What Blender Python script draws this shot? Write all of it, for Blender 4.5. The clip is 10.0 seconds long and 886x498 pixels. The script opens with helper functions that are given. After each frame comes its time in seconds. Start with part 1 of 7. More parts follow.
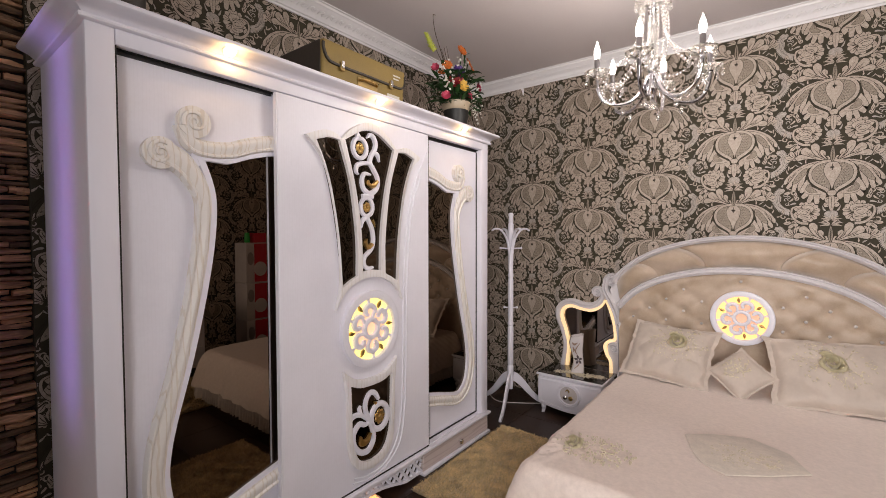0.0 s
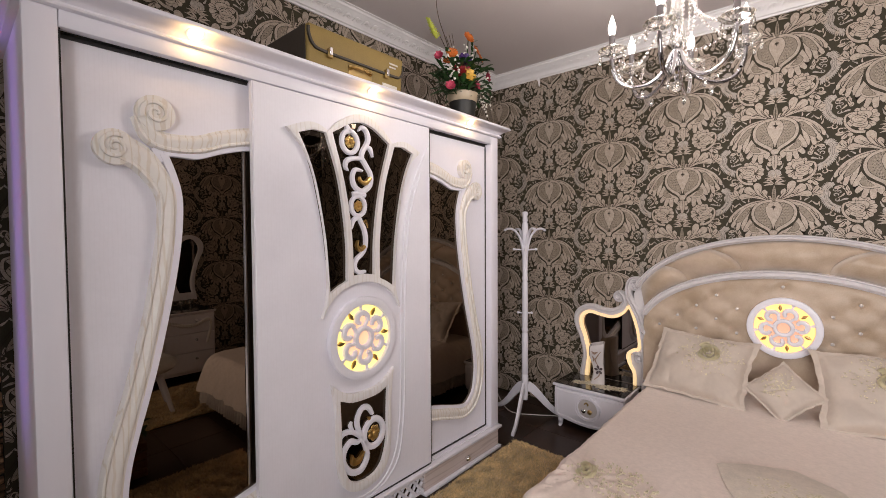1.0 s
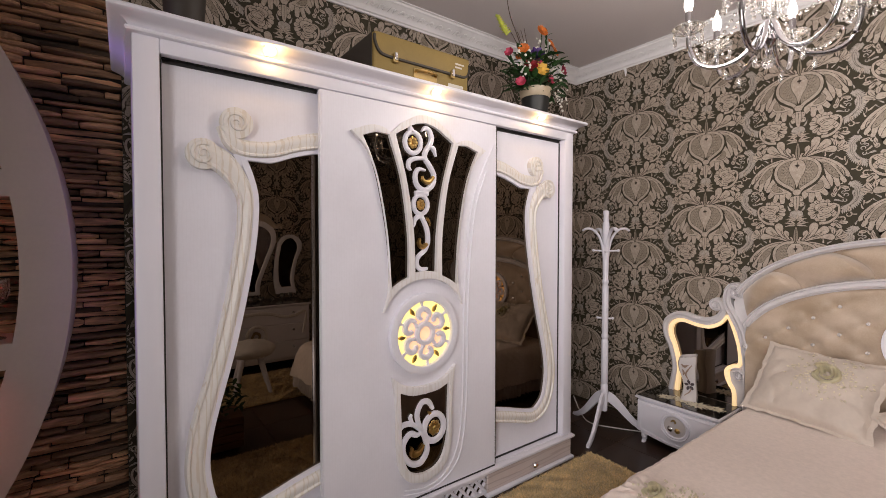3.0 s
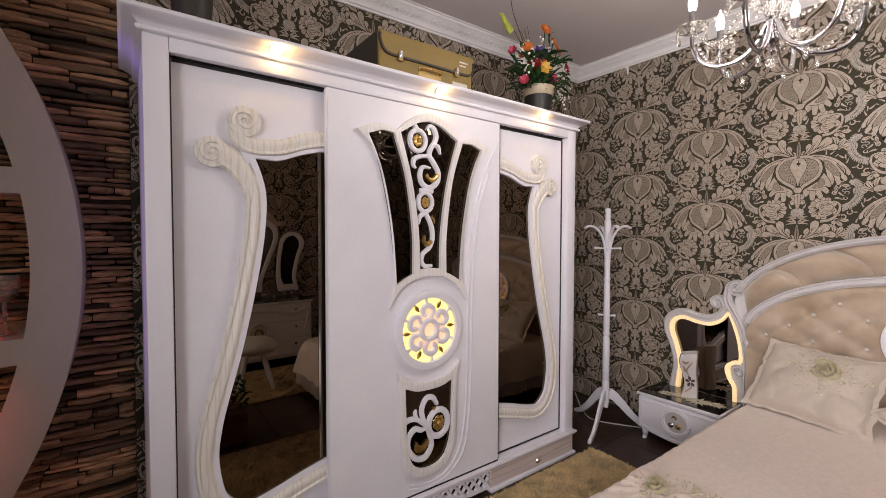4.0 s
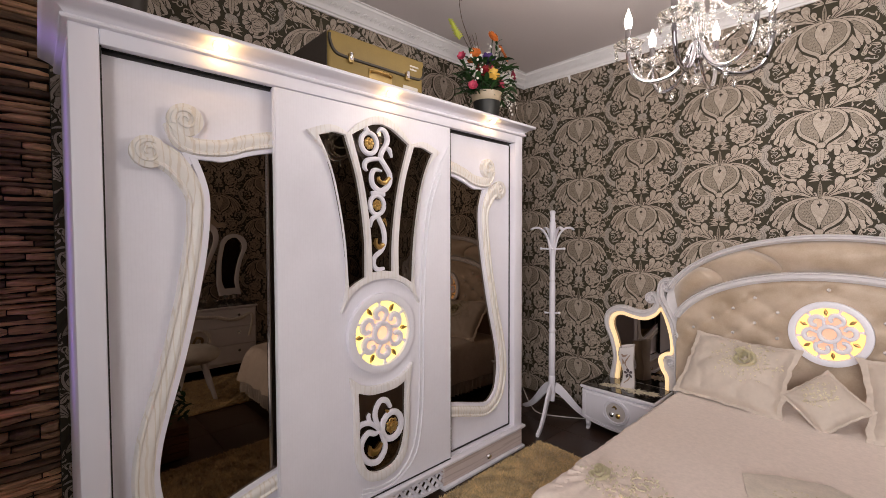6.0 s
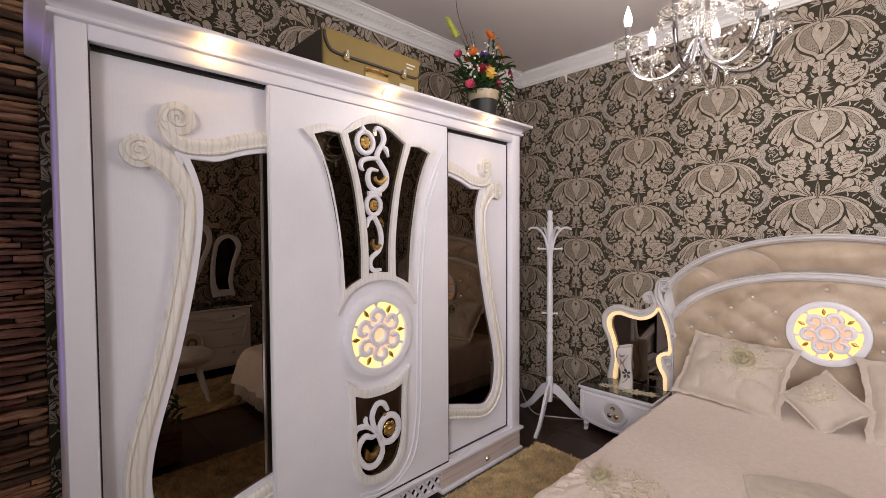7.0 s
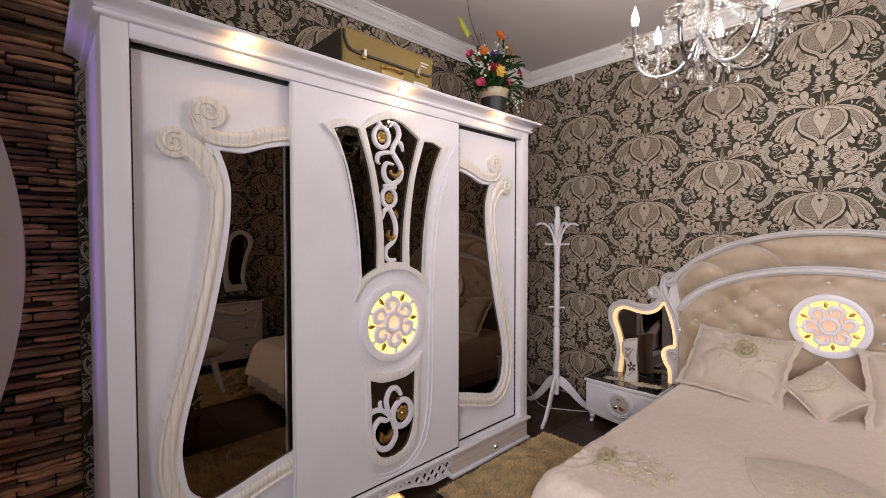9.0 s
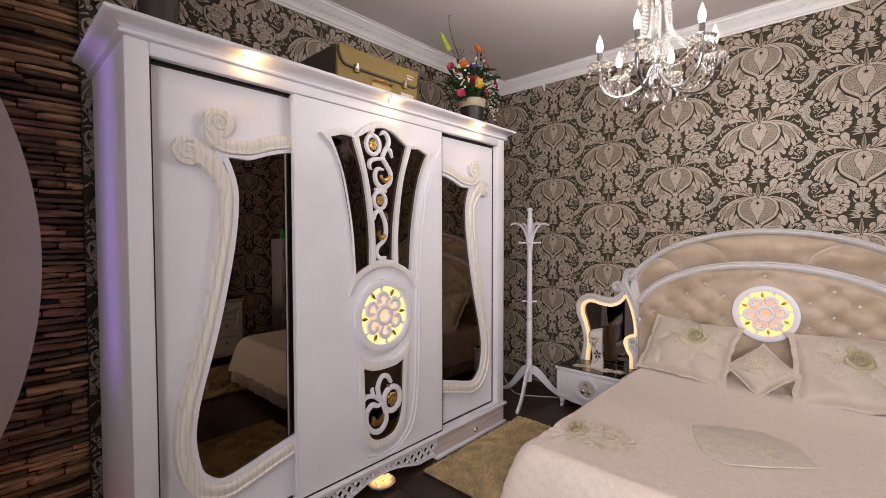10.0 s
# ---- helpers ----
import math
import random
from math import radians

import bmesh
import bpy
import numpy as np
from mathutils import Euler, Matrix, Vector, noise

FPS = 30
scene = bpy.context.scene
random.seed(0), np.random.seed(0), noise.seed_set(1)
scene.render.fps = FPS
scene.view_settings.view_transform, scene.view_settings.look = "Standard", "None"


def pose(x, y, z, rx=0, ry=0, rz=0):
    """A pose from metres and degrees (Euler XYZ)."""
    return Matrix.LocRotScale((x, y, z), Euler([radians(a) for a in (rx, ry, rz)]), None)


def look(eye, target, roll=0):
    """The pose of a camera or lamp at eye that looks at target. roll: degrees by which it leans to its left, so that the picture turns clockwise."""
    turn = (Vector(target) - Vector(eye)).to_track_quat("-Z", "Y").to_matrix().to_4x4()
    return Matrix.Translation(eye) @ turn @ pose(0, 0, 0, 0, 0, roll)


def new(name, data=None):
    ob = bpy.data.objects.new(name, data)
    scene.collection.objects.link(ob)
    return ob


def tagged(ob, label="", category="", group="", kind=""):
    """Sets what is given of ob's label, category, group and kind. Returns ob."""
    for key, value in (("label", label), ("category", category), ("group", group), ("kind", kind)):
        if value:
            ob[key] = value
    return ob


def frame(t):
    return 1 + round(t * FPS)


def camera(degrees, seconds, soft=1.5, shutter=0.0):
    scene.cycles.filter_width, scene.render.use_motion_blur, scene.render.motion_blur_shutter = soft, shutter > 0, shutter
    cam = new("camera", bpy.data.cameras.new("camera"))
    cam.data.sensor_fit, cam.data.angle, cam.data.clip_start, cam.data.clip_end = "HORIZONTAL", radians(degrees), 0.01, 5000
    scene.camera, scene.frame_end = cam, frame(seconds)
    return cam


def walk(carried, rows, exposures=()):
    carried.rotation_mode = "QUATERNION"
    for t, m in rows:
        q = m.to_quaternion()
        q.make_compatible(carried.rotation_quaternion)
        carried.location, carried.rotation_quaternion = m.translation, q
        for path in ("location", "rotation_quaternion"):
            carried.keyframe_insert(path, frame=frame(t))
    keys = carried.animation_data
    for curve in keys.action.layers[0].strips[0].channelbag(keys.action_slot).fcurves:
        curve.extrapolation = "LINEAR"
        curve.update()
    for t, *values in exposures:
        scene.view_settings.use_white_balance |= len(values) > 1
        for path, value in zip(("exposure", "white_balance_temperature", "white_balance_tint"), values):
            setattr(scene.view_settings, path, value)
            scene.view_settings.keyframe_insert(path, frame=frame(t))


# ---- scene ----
cam = camera(91.6, 10.0, soft=0.9)
PATH = [
    (0, (0.058, 0.059, 1.508), (-1.162, 1.643, 1.444), -0.1),
    (0.5, (0.041, 0.182, 1.504), (-1.207, 1.744, 1.44), -0.2),
    (1, (0.036, 0.308, 1.513), (-1.277, 1.816, 1.449), -0.3),
    (1.5, (0.114, 0.424, 1.521), (-1.309, 1.827, 1.458), -0.1),
    (2, (0.156, 0.483, 1.508), (-1.377, 1.767, 1.448), -0.0),
    (2.5, (0.152, 0.469, 1.496), (-1.439, 1.679, 1.436), 0.1),
    (3.8, (0.14, 0.384, 1.491), (-1.473, 1.566, 1.439), -0.0),
    (4, (0.147, 0.399, 1.49), (-1.459, 1.589, 1.427), 0.1),
    (4.5, (0.15, 0.404, 1.475), (-1.407, 1.656, 1.412), 0.0),
    (5, (0.156, 0.386, 1.496), (-1.354, 1.696, 1.433), -0.1),
    (5.5, (0.158, 0.372, 1.502), (-1.317, 1.72, 1.439), -0.1),
    (7, (0.122, 0.383, 1.507), (-1.316, 1.771, 1.443), -0.3),
    (7.5, (0.119, 0.449, 1.475), (-1.326, 1.83, 1.409), -0.3),
    (8, (0.153, 0.472, 1.466), (-1.297, 1.847, 1.401), -0.3),
    (8.5, (0.162, 0.44, 1.462), (-1.288, 1.816, 1.398), 0.1),
    (9, (0.158, 0.294, 1.455), (-1.296, 1.667, 1.398), 0.0),
    (9.5, (0.171, 0.152, 1.466), (-1.244, 1.565, 1.405), 0.1),
    (10, (0.246, 0.081, 1.46), (-1.108, 1.551, 1.397), -0.1),
]
walk(cam, [(t, look(eye, target, roll)) for t, eye, target, roll in PATH], exposures=[(0, -0.02), (0.5, -0.05), (2.5, -0.05), (4, -0.04), (5, 0.06), (5.5, 0.03), (7, -0.03), (8.5, -0.07), (10, -0.05)])

# ---- light ----
world = bpy.data.worlds.new("world")
scene.world = world
world.use_nodes = True
world.node_tree.nodes["Background"].inputs[0].default_value = (0.9, 0.87, 0.9, 1)
world.node_tree.nodes["Background"].inputs[1].default_value = 0.045


def lamp(name, kind, m, energy, color, size=0.1, size_y=None, spot=None, spread=None):
    data = bpy.data.lights.new(name, kind)
    data.energy, data.color = energy, color
    if kind == "AREA":
        data.size = size
        if size_y:
            data.shape, data.size_y = "RECTANGLE", size_y
        if spread:
            data.spread = radians(spread)
    else:
        data.shadow_soft_size = size
    if spot:
        data.spot_size, data.spot_blend = radians(spot), 0.7
    ob = new(name, data)
    ob.matrix_world = m
    return ob


# unseen fill light, added as a stand-in for a shop behind the walk
lamp("fill_light", "AREA", look((1.0, -1.42, 1.80), (-0.15, 3.8, 1.55)), 53, (1.0, 0.945, 0.93), 1.85, 2.0, spread=105)
# a second fill, added only to lift the wardrobe's left door
lamp("fill_light", "AREA", look((-0.75, -1.42, 1.55), (-1.75, 1.0, 1.4)), 1.6, (1.0, 0.945, 0.94), 1.1, 2.0, spread=110)
lamp("violet_strip", "AREA", look((-1.80, -0.22, 1.6), (-1.99, 0.46, 1.6)), 0.42, (0.44, 0.22, 1.0), 0.03, 1.5, spread=36)
lamp("niche_strip", "AREA", look((-2.27, -0.35, 1.625), (-2.27, -0.35, 1.0)), 6.5, (1.0, 0.06, 0.09), 0.9, 0.1, spread=72)
lamp("niche_strip_low", "AREA", look((-2.27, -0.35, 0.96), (-2.27, -0.35, 0.4)), 1.0, (1.0, 0.45, 0.15), 0.9, 0.1)

# ---- materials ----


def mat(name, color, rough=0.5, metal=0.0, vary=0.08, scale=6.0, bump=0.0, bump_scale=60.0, coat=0.0, emit=None, power=0.0,
        sheen=0.0, stretch=(1, 1, 1), island=0.0, color2=None, fine_part=0.35, gloss=0.5):
    """A surface with two scales of variation in colour and gloss and a fine relief."""
    m = bpy.data.materials.new(name)
    m.use_nodes = True
    nt = m.node_tree
    n, link = nt.nodes, nt.links.new
    b = n["Principled BSDF"]
    b.inputs["Metallic"].default_value = metal
    b.inputs["Coat Weight"].default_value = coat
    b.inputs["Specular IOR Level"].default_value = gloss
    b.inputs["Coat Roughness"].default_value = 0.1
    b.inputs["Sheen Weight"].default_value = sheen
    co = n.new("ShaderNodeTexCoord")
    mp = n.new("ShaderNodeMapping")
    mp.inputs["Scale"].default_value = stretch
    link(co.outputs["Object"], mp.inputs[0])
    big = n.new("ShaderNodeTexNoise")
    big.inputs["Scale"].default_value, big.inputs["Detail"].default_value = scale, 5
    link(mp.outputs[0], big.inputs["Vector"])
    fine = n.new("ShaderNodeTexNoise")
    fine.inputs["Scale"].default_value, fine.inputs["Detail"].default_value = bump_scale, 4
    link(mp.outputs[0], fine.inputs["Vector"])
    ramp = n.new("ShaderNodeValToRGB")
    lo = color2 if color2 else tuple(c * (1 - vary) for c in color)
    hi = tuple(min(1, c * (1 + vary)) for c in color)
    ramp.color_ramp.elements[0].position, ramp.color_ramp.elements[1].position = 0.32, 0.68
    ramp.color_ramp.elements[0].color, ramp.color_ramp.elements[1].color = (*lo, 1), (*hi, 1)
    mixf = n.new("ShaderNodeMath")
    mixf.operation = "MULTIPLY_ADD"
    mixf.inputs[1].default_value, mixf.inputs[2].default_value = fine_part, 0.0
    add = n.new("ShaderNodeMath")
    add.operation = "MULTIPLY_ADD"
    add.inputs[1].default_value = 1 - fine_part
    link(fine.outputs["Fac"], mixf.inputs[0])
    link(big.outputs["Fac"], add.inputs[0])
    link(mixf.outputs[0], add.inputs[2])
    link(add.outputs[0], ramp.inputs[0])
    out = ramp.outputs[0]
    if island:
        geo = n.new("ShaderNodeNewGeometry")
        info = n.new("ShaderNodeObjectInfo")
        sm = n.new("ShaderNodeMath")
        sm.operation = "ADD"
        link(geo.outputs["Random Per Island"], sm.inputs[0])
        link(info.outputs["Random"], sm.inputs[1])
        fr = n.new("ShaderNodeMath")
        fr.operation = "FRACT"
        link(sm.outputs[0], fr.inputs[0])
        mr = n.new("ShaderNodeMapRange")
        mr.inputs[3].default_value, mr.inputs[4].default_value = 1 - island, 1 + island
        link(fr.outputs[0], mr.inputs[0])
        hsv = n.new("ShaderNodeHueSaturation")
        link(mr.outputs[0], hsv.inputs["Value"])
        link(out, hsv.inputs["Color"])
        out = hsv.outputs[0]
    link(out, b.inputs["Base Color"])
    rr = n.new("ShaderNodeMapRange")
    rr.inputs[3].default_value, rr.inputs[4].default_value = max(0.0, rough * 0.85), min(1.0, rough * 1.15)
    link(big.outputs["Fac"], rr.inputs[0])
    link(rr.outputs[0], b.inputs["Roughness"])
    if bump:
        bp = n.new("ShaderNodeBump")
        bp.inputs["Strength"].default_value, bp.inputs["Distance"].default_value = min(1.0, bump), 0.004
        link(fine.outputs["Fac"], bp.inputs["Height"])
        link(bp.outputs[0], b.inputs["Normal"])
    if emit:
        b.inputs["Emission Color"].default_value = (*emit, 1)
        b.inputs["Emission Strength"].default_value = power
    return m


def grain_mat(name, color, line, rough=0.38, scale=9.0, twist=5.0, amount=0.5, bumpy=0.3, flat_run=False):
    """Lacquered wood whose open grain shows as fine lines running upwards."""
    m = mat(name, color, rough, vary=0.03)
    nt = m.node_tree
    n, link = nt.nodes, nt.links.new
    b = n["Principled BSDF"]
    co = n.new("ShaderNodeTexCoord")
    mp = n.new("ShaderNodeMapping")
    mp.inputs["Scale"].default_value = (1.0, 0.10, 1.6) if flat_run else (1.0, 1.0, 0.16)
    link(co.outputs["Object"], mp.inputs[0])
    w = n.new("ShaderNodeTexWave")
    w.bands_direction = "Z" if flat_run else "Y"
    w.inputs["Scale"].default_value, w.inputs["Distortion"].default_value = scale, twist
    w.inputs["Detail"].default_value, w.inputs["Detail Scale"].default_value = 3, 1.6
    link(mp.outputs[0], w.inputs["Vector"])
    r = n.new("ShaderNodeValToRGB")
    r.color_ramp.elements[0].position, r.color_ramp.elements[1].position = 0.02, 0.22
    r.color_ramp.elements[0].color, r.color_ramp.elements[1].color = (amount, amount, amount, 1), (0, 0, 0, 1)
    link(w.outputs["Fac"], r.inputs[0])
    mx = n.new("ShaderNodeMix")
    mx.data_type = "RGBA"
    old = b.inputs["Base Color"].links[0].from_socket
    link(r.outputs[0], mx.inputs["Factor"])
    link(old, mx.inputs["A"])
    mx.inputs["B"].default_value = (*line, 1)
    link(mx.outputs["Result"], b.inputs["Base Color"])
    bp = n.new("ShaderNodeBump")
    bp.inputs["Strength"].default_value, bp.inputs["Distance"].default_value = bumpy, 0.003
    bp.invert = True
    link(r.outputs[0], bp.inputs["Height"])
    link(bp.outputs[0], b.inputs["Normal"])
    return m


M_WHITE = mat("white_lacquer", (0.815, 0.80, 0.875), 0.34, vary=0.02, scale=3, bump=0.04, bump_scale=40, stretch=(1, 1, 0.1))
M_BEDWHITE = mat("ivory_lacquer", (0.66, 0.63, 0.645), 0.36, vary=0.05, scale=5, bump=0.08, bump_scale=60)
M_GRAIN = grain_mat("white_open_grain", (0.825, 0.81, 0.885), (0.70, 0.68, 0.73), amount=0.10, scale=26, bumpy=0.03)
M_CARVE = grain_mat("carved_limed_wood", (0.80, 0.765, 0.735), (0.60, 0.49, 0.36), scale=13, twist=9, amount=0.42, bumpy=0.35)
M_FAN = grain_mat("carved_white_wood", (0.82, 0.795, 0.80), (0.60, 0.52, 0.44), scale=13, twist=9, amount=0.26, bumpy=0.3)
M_DRAWER = grain_mat("limed_drawer_front", (0.66, 0.57, 0.55), (0.45, 0.36, 0.34), scale=7, twist=9, amount=0.55, flat_run=True)
M_BRONZE = mat("bronze_mirror", (0.132, 0.102, 0.077), 0.006, 1.0, vary=0.02)
M_SMOKE = mat("smoked_mirror", (0.082, 0.064, 0.049), 0.006, 1.0, vary=0.02)
M_DARKMIR = mat("dark_mirror", (0.22, 0.19, 0.17), 0.006, 1.0, vary=0.02)
M_GOLD = mat("gold_leaf", (0.66, 0.44, 0.16), 0.28, 1.0, bump=0.2, bump_scale=90)
M_BRASS = mat("aged_brass", (0.42, 0.30, 0.13), 0.35, 1.0)
M_CHROME = mat("chrome", (0.78, 0.78, 0.80), 0.08, 1.0, vary=0.03)
M_GEM = mat("cut_glass_button", (0.92, 0.90, 0.90), 0.22, 0.55, vary=0.03)
M_DARKCHROME = mat("dark_chrome", (0.42, 0.41, 0.42), 0.14, 1.0)
M_CEIL = mat("ceiling_paint", (0.66, 0.605, 0.605), 0.8, vary=0.03, scale=1.5)
M_PLASTER = mat("white_plaster", (0.82, 0.80, 0.81), 0.6, vary=0.03, bump=0.1)
M_NICHE = mat("painted_plaster", (0.52, 0.435, 0.37), 0.65, vary=0.05, bump=0.08)
M_TILE = mat("dark_floor_tile", (0.042, 0.023, 0.016), 0.34, vary=0.3, scale=5, island=0.35, gloss=0.35)
M_GROUT = mat("dark_grout", (0.012, 0.011, 0.010), 0.7)
M_RUG = mat("shaggy_rug_pile", (0.63, 0.47, 0.235), 0.6, vary=0.35, scale=12, bump_scale=120, sheen=0.5, island=0.38)
M_STONE = mat("ledge_stone", (0.42, 0.24, 0.135), 0.62, vary=0.6, scale=14, bump=0.8, bump_scale=60, island=0.85, stretch=(1, 0.3, 2.2))
M_JOINT = mat("stone_joint", (0.020, 0.013, 0.010), 0.9)
M_VELVET = mat("beige_velvet", (0.51, 0.405, 0.315), 0.45, vary=0.10, scale=7, sheen=1.0, bump=0.06, bump_scale=150, color2=(0.38, 0.28, 0.19), fine_part=0.2)
M_SPREAD = mat("satin_bedspread", (0.91, 0.79, 0.715), 0.55, vary=0.05, scale=55, sheen=0.3, bump=0.07, bump_scale=190, color2=(0.82, 0.71, 0.64))
M_PILLOW = mat("embroidered_pillow", (0.555, 0.475, 0.41), 0.55, vary=0.08, scale=9, sheen=0.3, bump=0.35, bump_scale=48)
M_APPLIQUE = mat("cream_applique", (0.76, 0.68, 0.585), 0.5, vary=0.12, scale=25, sheen=0.3, bump=0.5, bump_scale=110)
M_LACE = mat("gold_embroidery", (0.66, 0.585, 0.42), 0.4, vary=0.2, scale=60, bump=0.5, bump_scale=160, sheen=0.3)
M_ROSE = mat("fabric_rose", (0.76, 0.70, 0.49), 0.6, vary=0.12, scale=20, sheen=0.3)
M_RUFFLE = mat("ruffle_lace", (0.60, 0.54, 0.50), 0.65, vary=0.12, scale=20, sheen=0.2)
M_GLASSTOP = mat("black_glass", (0.012, 0.011, 0.010), 0.06, vary=0.1, coat=0.5)
M_CERAMIC = mat("white_ceramic", (0.62, 0.58, 0.58), 0.18, vary=0.04, coat=0.4)
M_PRINT = mat("dark_flower_print", (0.06, 0.04, 0.045), 0.3)
M_PRINT2 = mat("brown_leaf_print", (0.30, 0.20, 0.15), 0.3)
M_LITY = mat("lit_yellow_panel", (0.9, 0.75, 0.35), 0.5, emit=(1.0, 0.76, 0.22), power=1.25)
M_LITP = mat("lit_peach_panel", (0.9, 0.6, 0.4), 0.5, emit=(1.0, 0.58, 0.34), power=0.72)
M_LITB = mat("lit_bed_panel", (0.65, 0.45, 0.24), 0.5, emit=(1.0, 0.47, 0.11), power=1.7)
M_LITR = mat("lit_rose_panel", (0.7, 0.45, 0.35), 0.5, emit=(1.0, 0.48, 0.25), power=0.45)
M_LED = mat("warm_led_strip", (0.8, 0.68, 0.48), 0.5, emit=(1.0, 0.66, 0.30), power=0.68)
M_SPOT = mat("warm_spot_glass", (1.0, 0.9, 0.6), 0.4, emit=(1.0, 0.72, 0.28), power=9.0)
M_FLAME = mat("bulb_glass", (1.0, 0.95, 0.9), 0.3, emit=(1.0, 0.93, 0.88), power=14.0)
M_EMBER = mat("glowing_beads", (0.9, 0.5, 0.3), 0.5, vary=0.5, scale=90, emit=(1.0, 0.50, 0.18), power=1.3)
M_BLACK = mat("black_track_and_gaps", (0.015, 0.014, 0.014), 0.5)
M_ALU = mat("grey_profile", (0.35, 0.34, 0.34), 0.35, 0.8)
M_CANVAS = mat("olive_canvas", (0.27, 0.185, 0.052), 0.6, vary=0.12, scale=8, bump=0.15, bump_scale=200)
M_CASESIDE = mat("dark_case_side", (0.045, 0.036, 0.028), 0.5, bump=0.15)
M_PAPER = mat("paper_tag", (0.62, 0.58, 0.52), 0.7)
M_POT = mat("dark_glazed_pot", (0.014, 0.014, 0.013), 0.5)
M_POTRIM = mat("cream_pot_rim", (0.46, 0.37, 0.26), 0.4)
M_LEAF = mat("artificial_leaf", (0.020, 0.062, 0.014), 0.5, vary=0.35, scale=20, island=0.4)
M_STEM = mat("brown_stem", (0.07, 0.04, 0.025), 0.6)
M_CABLE = mat("white_cable", (0.55, 0.52, 0.50), 0.5)
M_FUR = mat("white_fur", (0.66, 0.62, 0.58), 0.8, vary=0.12, scale=15, sheen=0.5, bump=0.6, bump_scale=90)
M_WOODBOX = mat("brown_planter_wood", (0.16, 0.07, 0.035), 0.5, vary=0.3, stretch=(1, 1, 6))
M_RED = mat("red_package", (0.60, 0.03, 0.05), 0.35)
M_PACK = mat("white_package", (0.62, 0.58, 0.58), 0.35)
M_GREEN = mat("green_cap", (0.04, 0.42, 0.07), 0.4)
M_CRYSTAL = bpy.data.materials.new("crystal")
M_CRYSTAL.use_nodes = True
_b = M_CRYSTAL.node_tree.nodes["Principled BSDF"]
_b.inputs["Transmission Weight"].default_value, _b.inputs["Roughness"].default_value, _b.inputs["IOR"].default_value = 0.9, 0.02, 1.5
_b.inputs["Base Color"].default_value = (0.95, 0.92, 0.88, 1)
FLOWER_COLORS = {
    "orange": mat("orange_petals", (0.55, 0.14, 0.02), 0.55, vary=0.25, scale=30),
    "red": mat("red_petals", (0.22, 0.008, 0.012), 0.55, vary=0.25, scale=30),
    "yellow": mat("yellow_petals", (0.66, 0.40, 0.07), 0.55, vary=0.2, scale=30),
    "pink": mat("pink_petals", (0.45, 0.05, 0.10), 0.55, vary=0.25, scale=30),
    "purple": mat("purple_petals", (0.06, 0.022, 0.14), 0.55, vary=0.3, scale=30),
    "white": mat("white_petals", (0.75, 0.72, 0.66), 0.55, vary=0.1, scale=30),
    "lime": mat("lime_spike", (0.55, 0.60, 0.10), 0.55, vary=0.2, scale=30),
}
M_WP_DARK = mat("wallpaper_ground", (0.050, 0.043, 0.027), 0.7, vary=0.25, scale=2, bump=0.1, bump_scale=250, stretch=(1, 1, 0.3), gloss=0.2)
M_WP_EDGE = mat("wallpaper_outline", (0.040, 0.031, 0.021), 0.7, vary=0.1, gloss=0.2)
M_WP_LIGHT = mat("wallpaper_pearl", (0.385, 0.324, 0.270), 0.48, 0.10, vary=0.30, scale=60, bump=0.3, bump_scale=170, fine_part=0.6, gloss=0.4, color2=(0.28, 0.228, 0.182))
M_WP_MID = mat("wallpaper_mid", (0.250, 0.208, 0.163), 0.5, 0.1, vary=0.35, scale=70, bump_scale=200, fine_part=0.6, gloss=0.3)
M_WP_GREY = mat("wallpaper_silver", (0.37, 0.325, 0.285), 0.48, 0.10, vary=0.30, scale=60, bump_scale=170, fine_part=0.6, gloss=0.4, color2=(0.21, 0.185, 0.160))

# ---- building helpers ----


def thing(name, base, label, category, group="", kind=""):
    ob = new(name)
    ob.location = base
    ob.empty_display_size = 0.05
    return tagged(ob, label, category, group, kind)


def base_of(ob):
    while ob.parent:
        ob = ob.parent
    return Vector(ob.location)


def mesh_of(name, bm, *materials, smooth=True):
    bmesh.ops.recalc_face_normals(bm, faces=bm.faces)
    me = bpy.data.meshes.new(name)
    bm.to_mesh(me)
    bm.free()
    for m in materials:
        me.materials.append(m)
    if smooth:
        for p in me.polygons:
            p.use_smooth = True
        me.set_sharp_from_angle(angle=radians(38))
    return me


def part(name, bm, material, parent, label="", smooth=True):
    """One mesh, given in the room's coordinates, under a thing or under a part."""
    o = base_of(parent)
    bmesh.ops.translate(bm, verts=bm.verts, vec=-o)
    mats = material if isinstance(material, (list, tuple)) else (material,)
    ob = new(name, mesh_of(name, bm, *mats, smooth=smooth))
    ob.parent = parent
    return tagged(ob, label)


def solo(name, bm, material, label, category, kind="", base=None, group="", smooth=True):
    """A thing of one mesh."""
    mats = material if isinstance(material, (list, tuple)) else (material,)
    if base is not None:
        bmesh.ops.translate(bm, verts=bm.verts, vec=-Vector(base))
    ob = new(name, mesh_of(name, bm, *mats, smooth=smooth))
    if base is not None:
        ob.location = base
    return tagged(ob, label, category, group, kind)


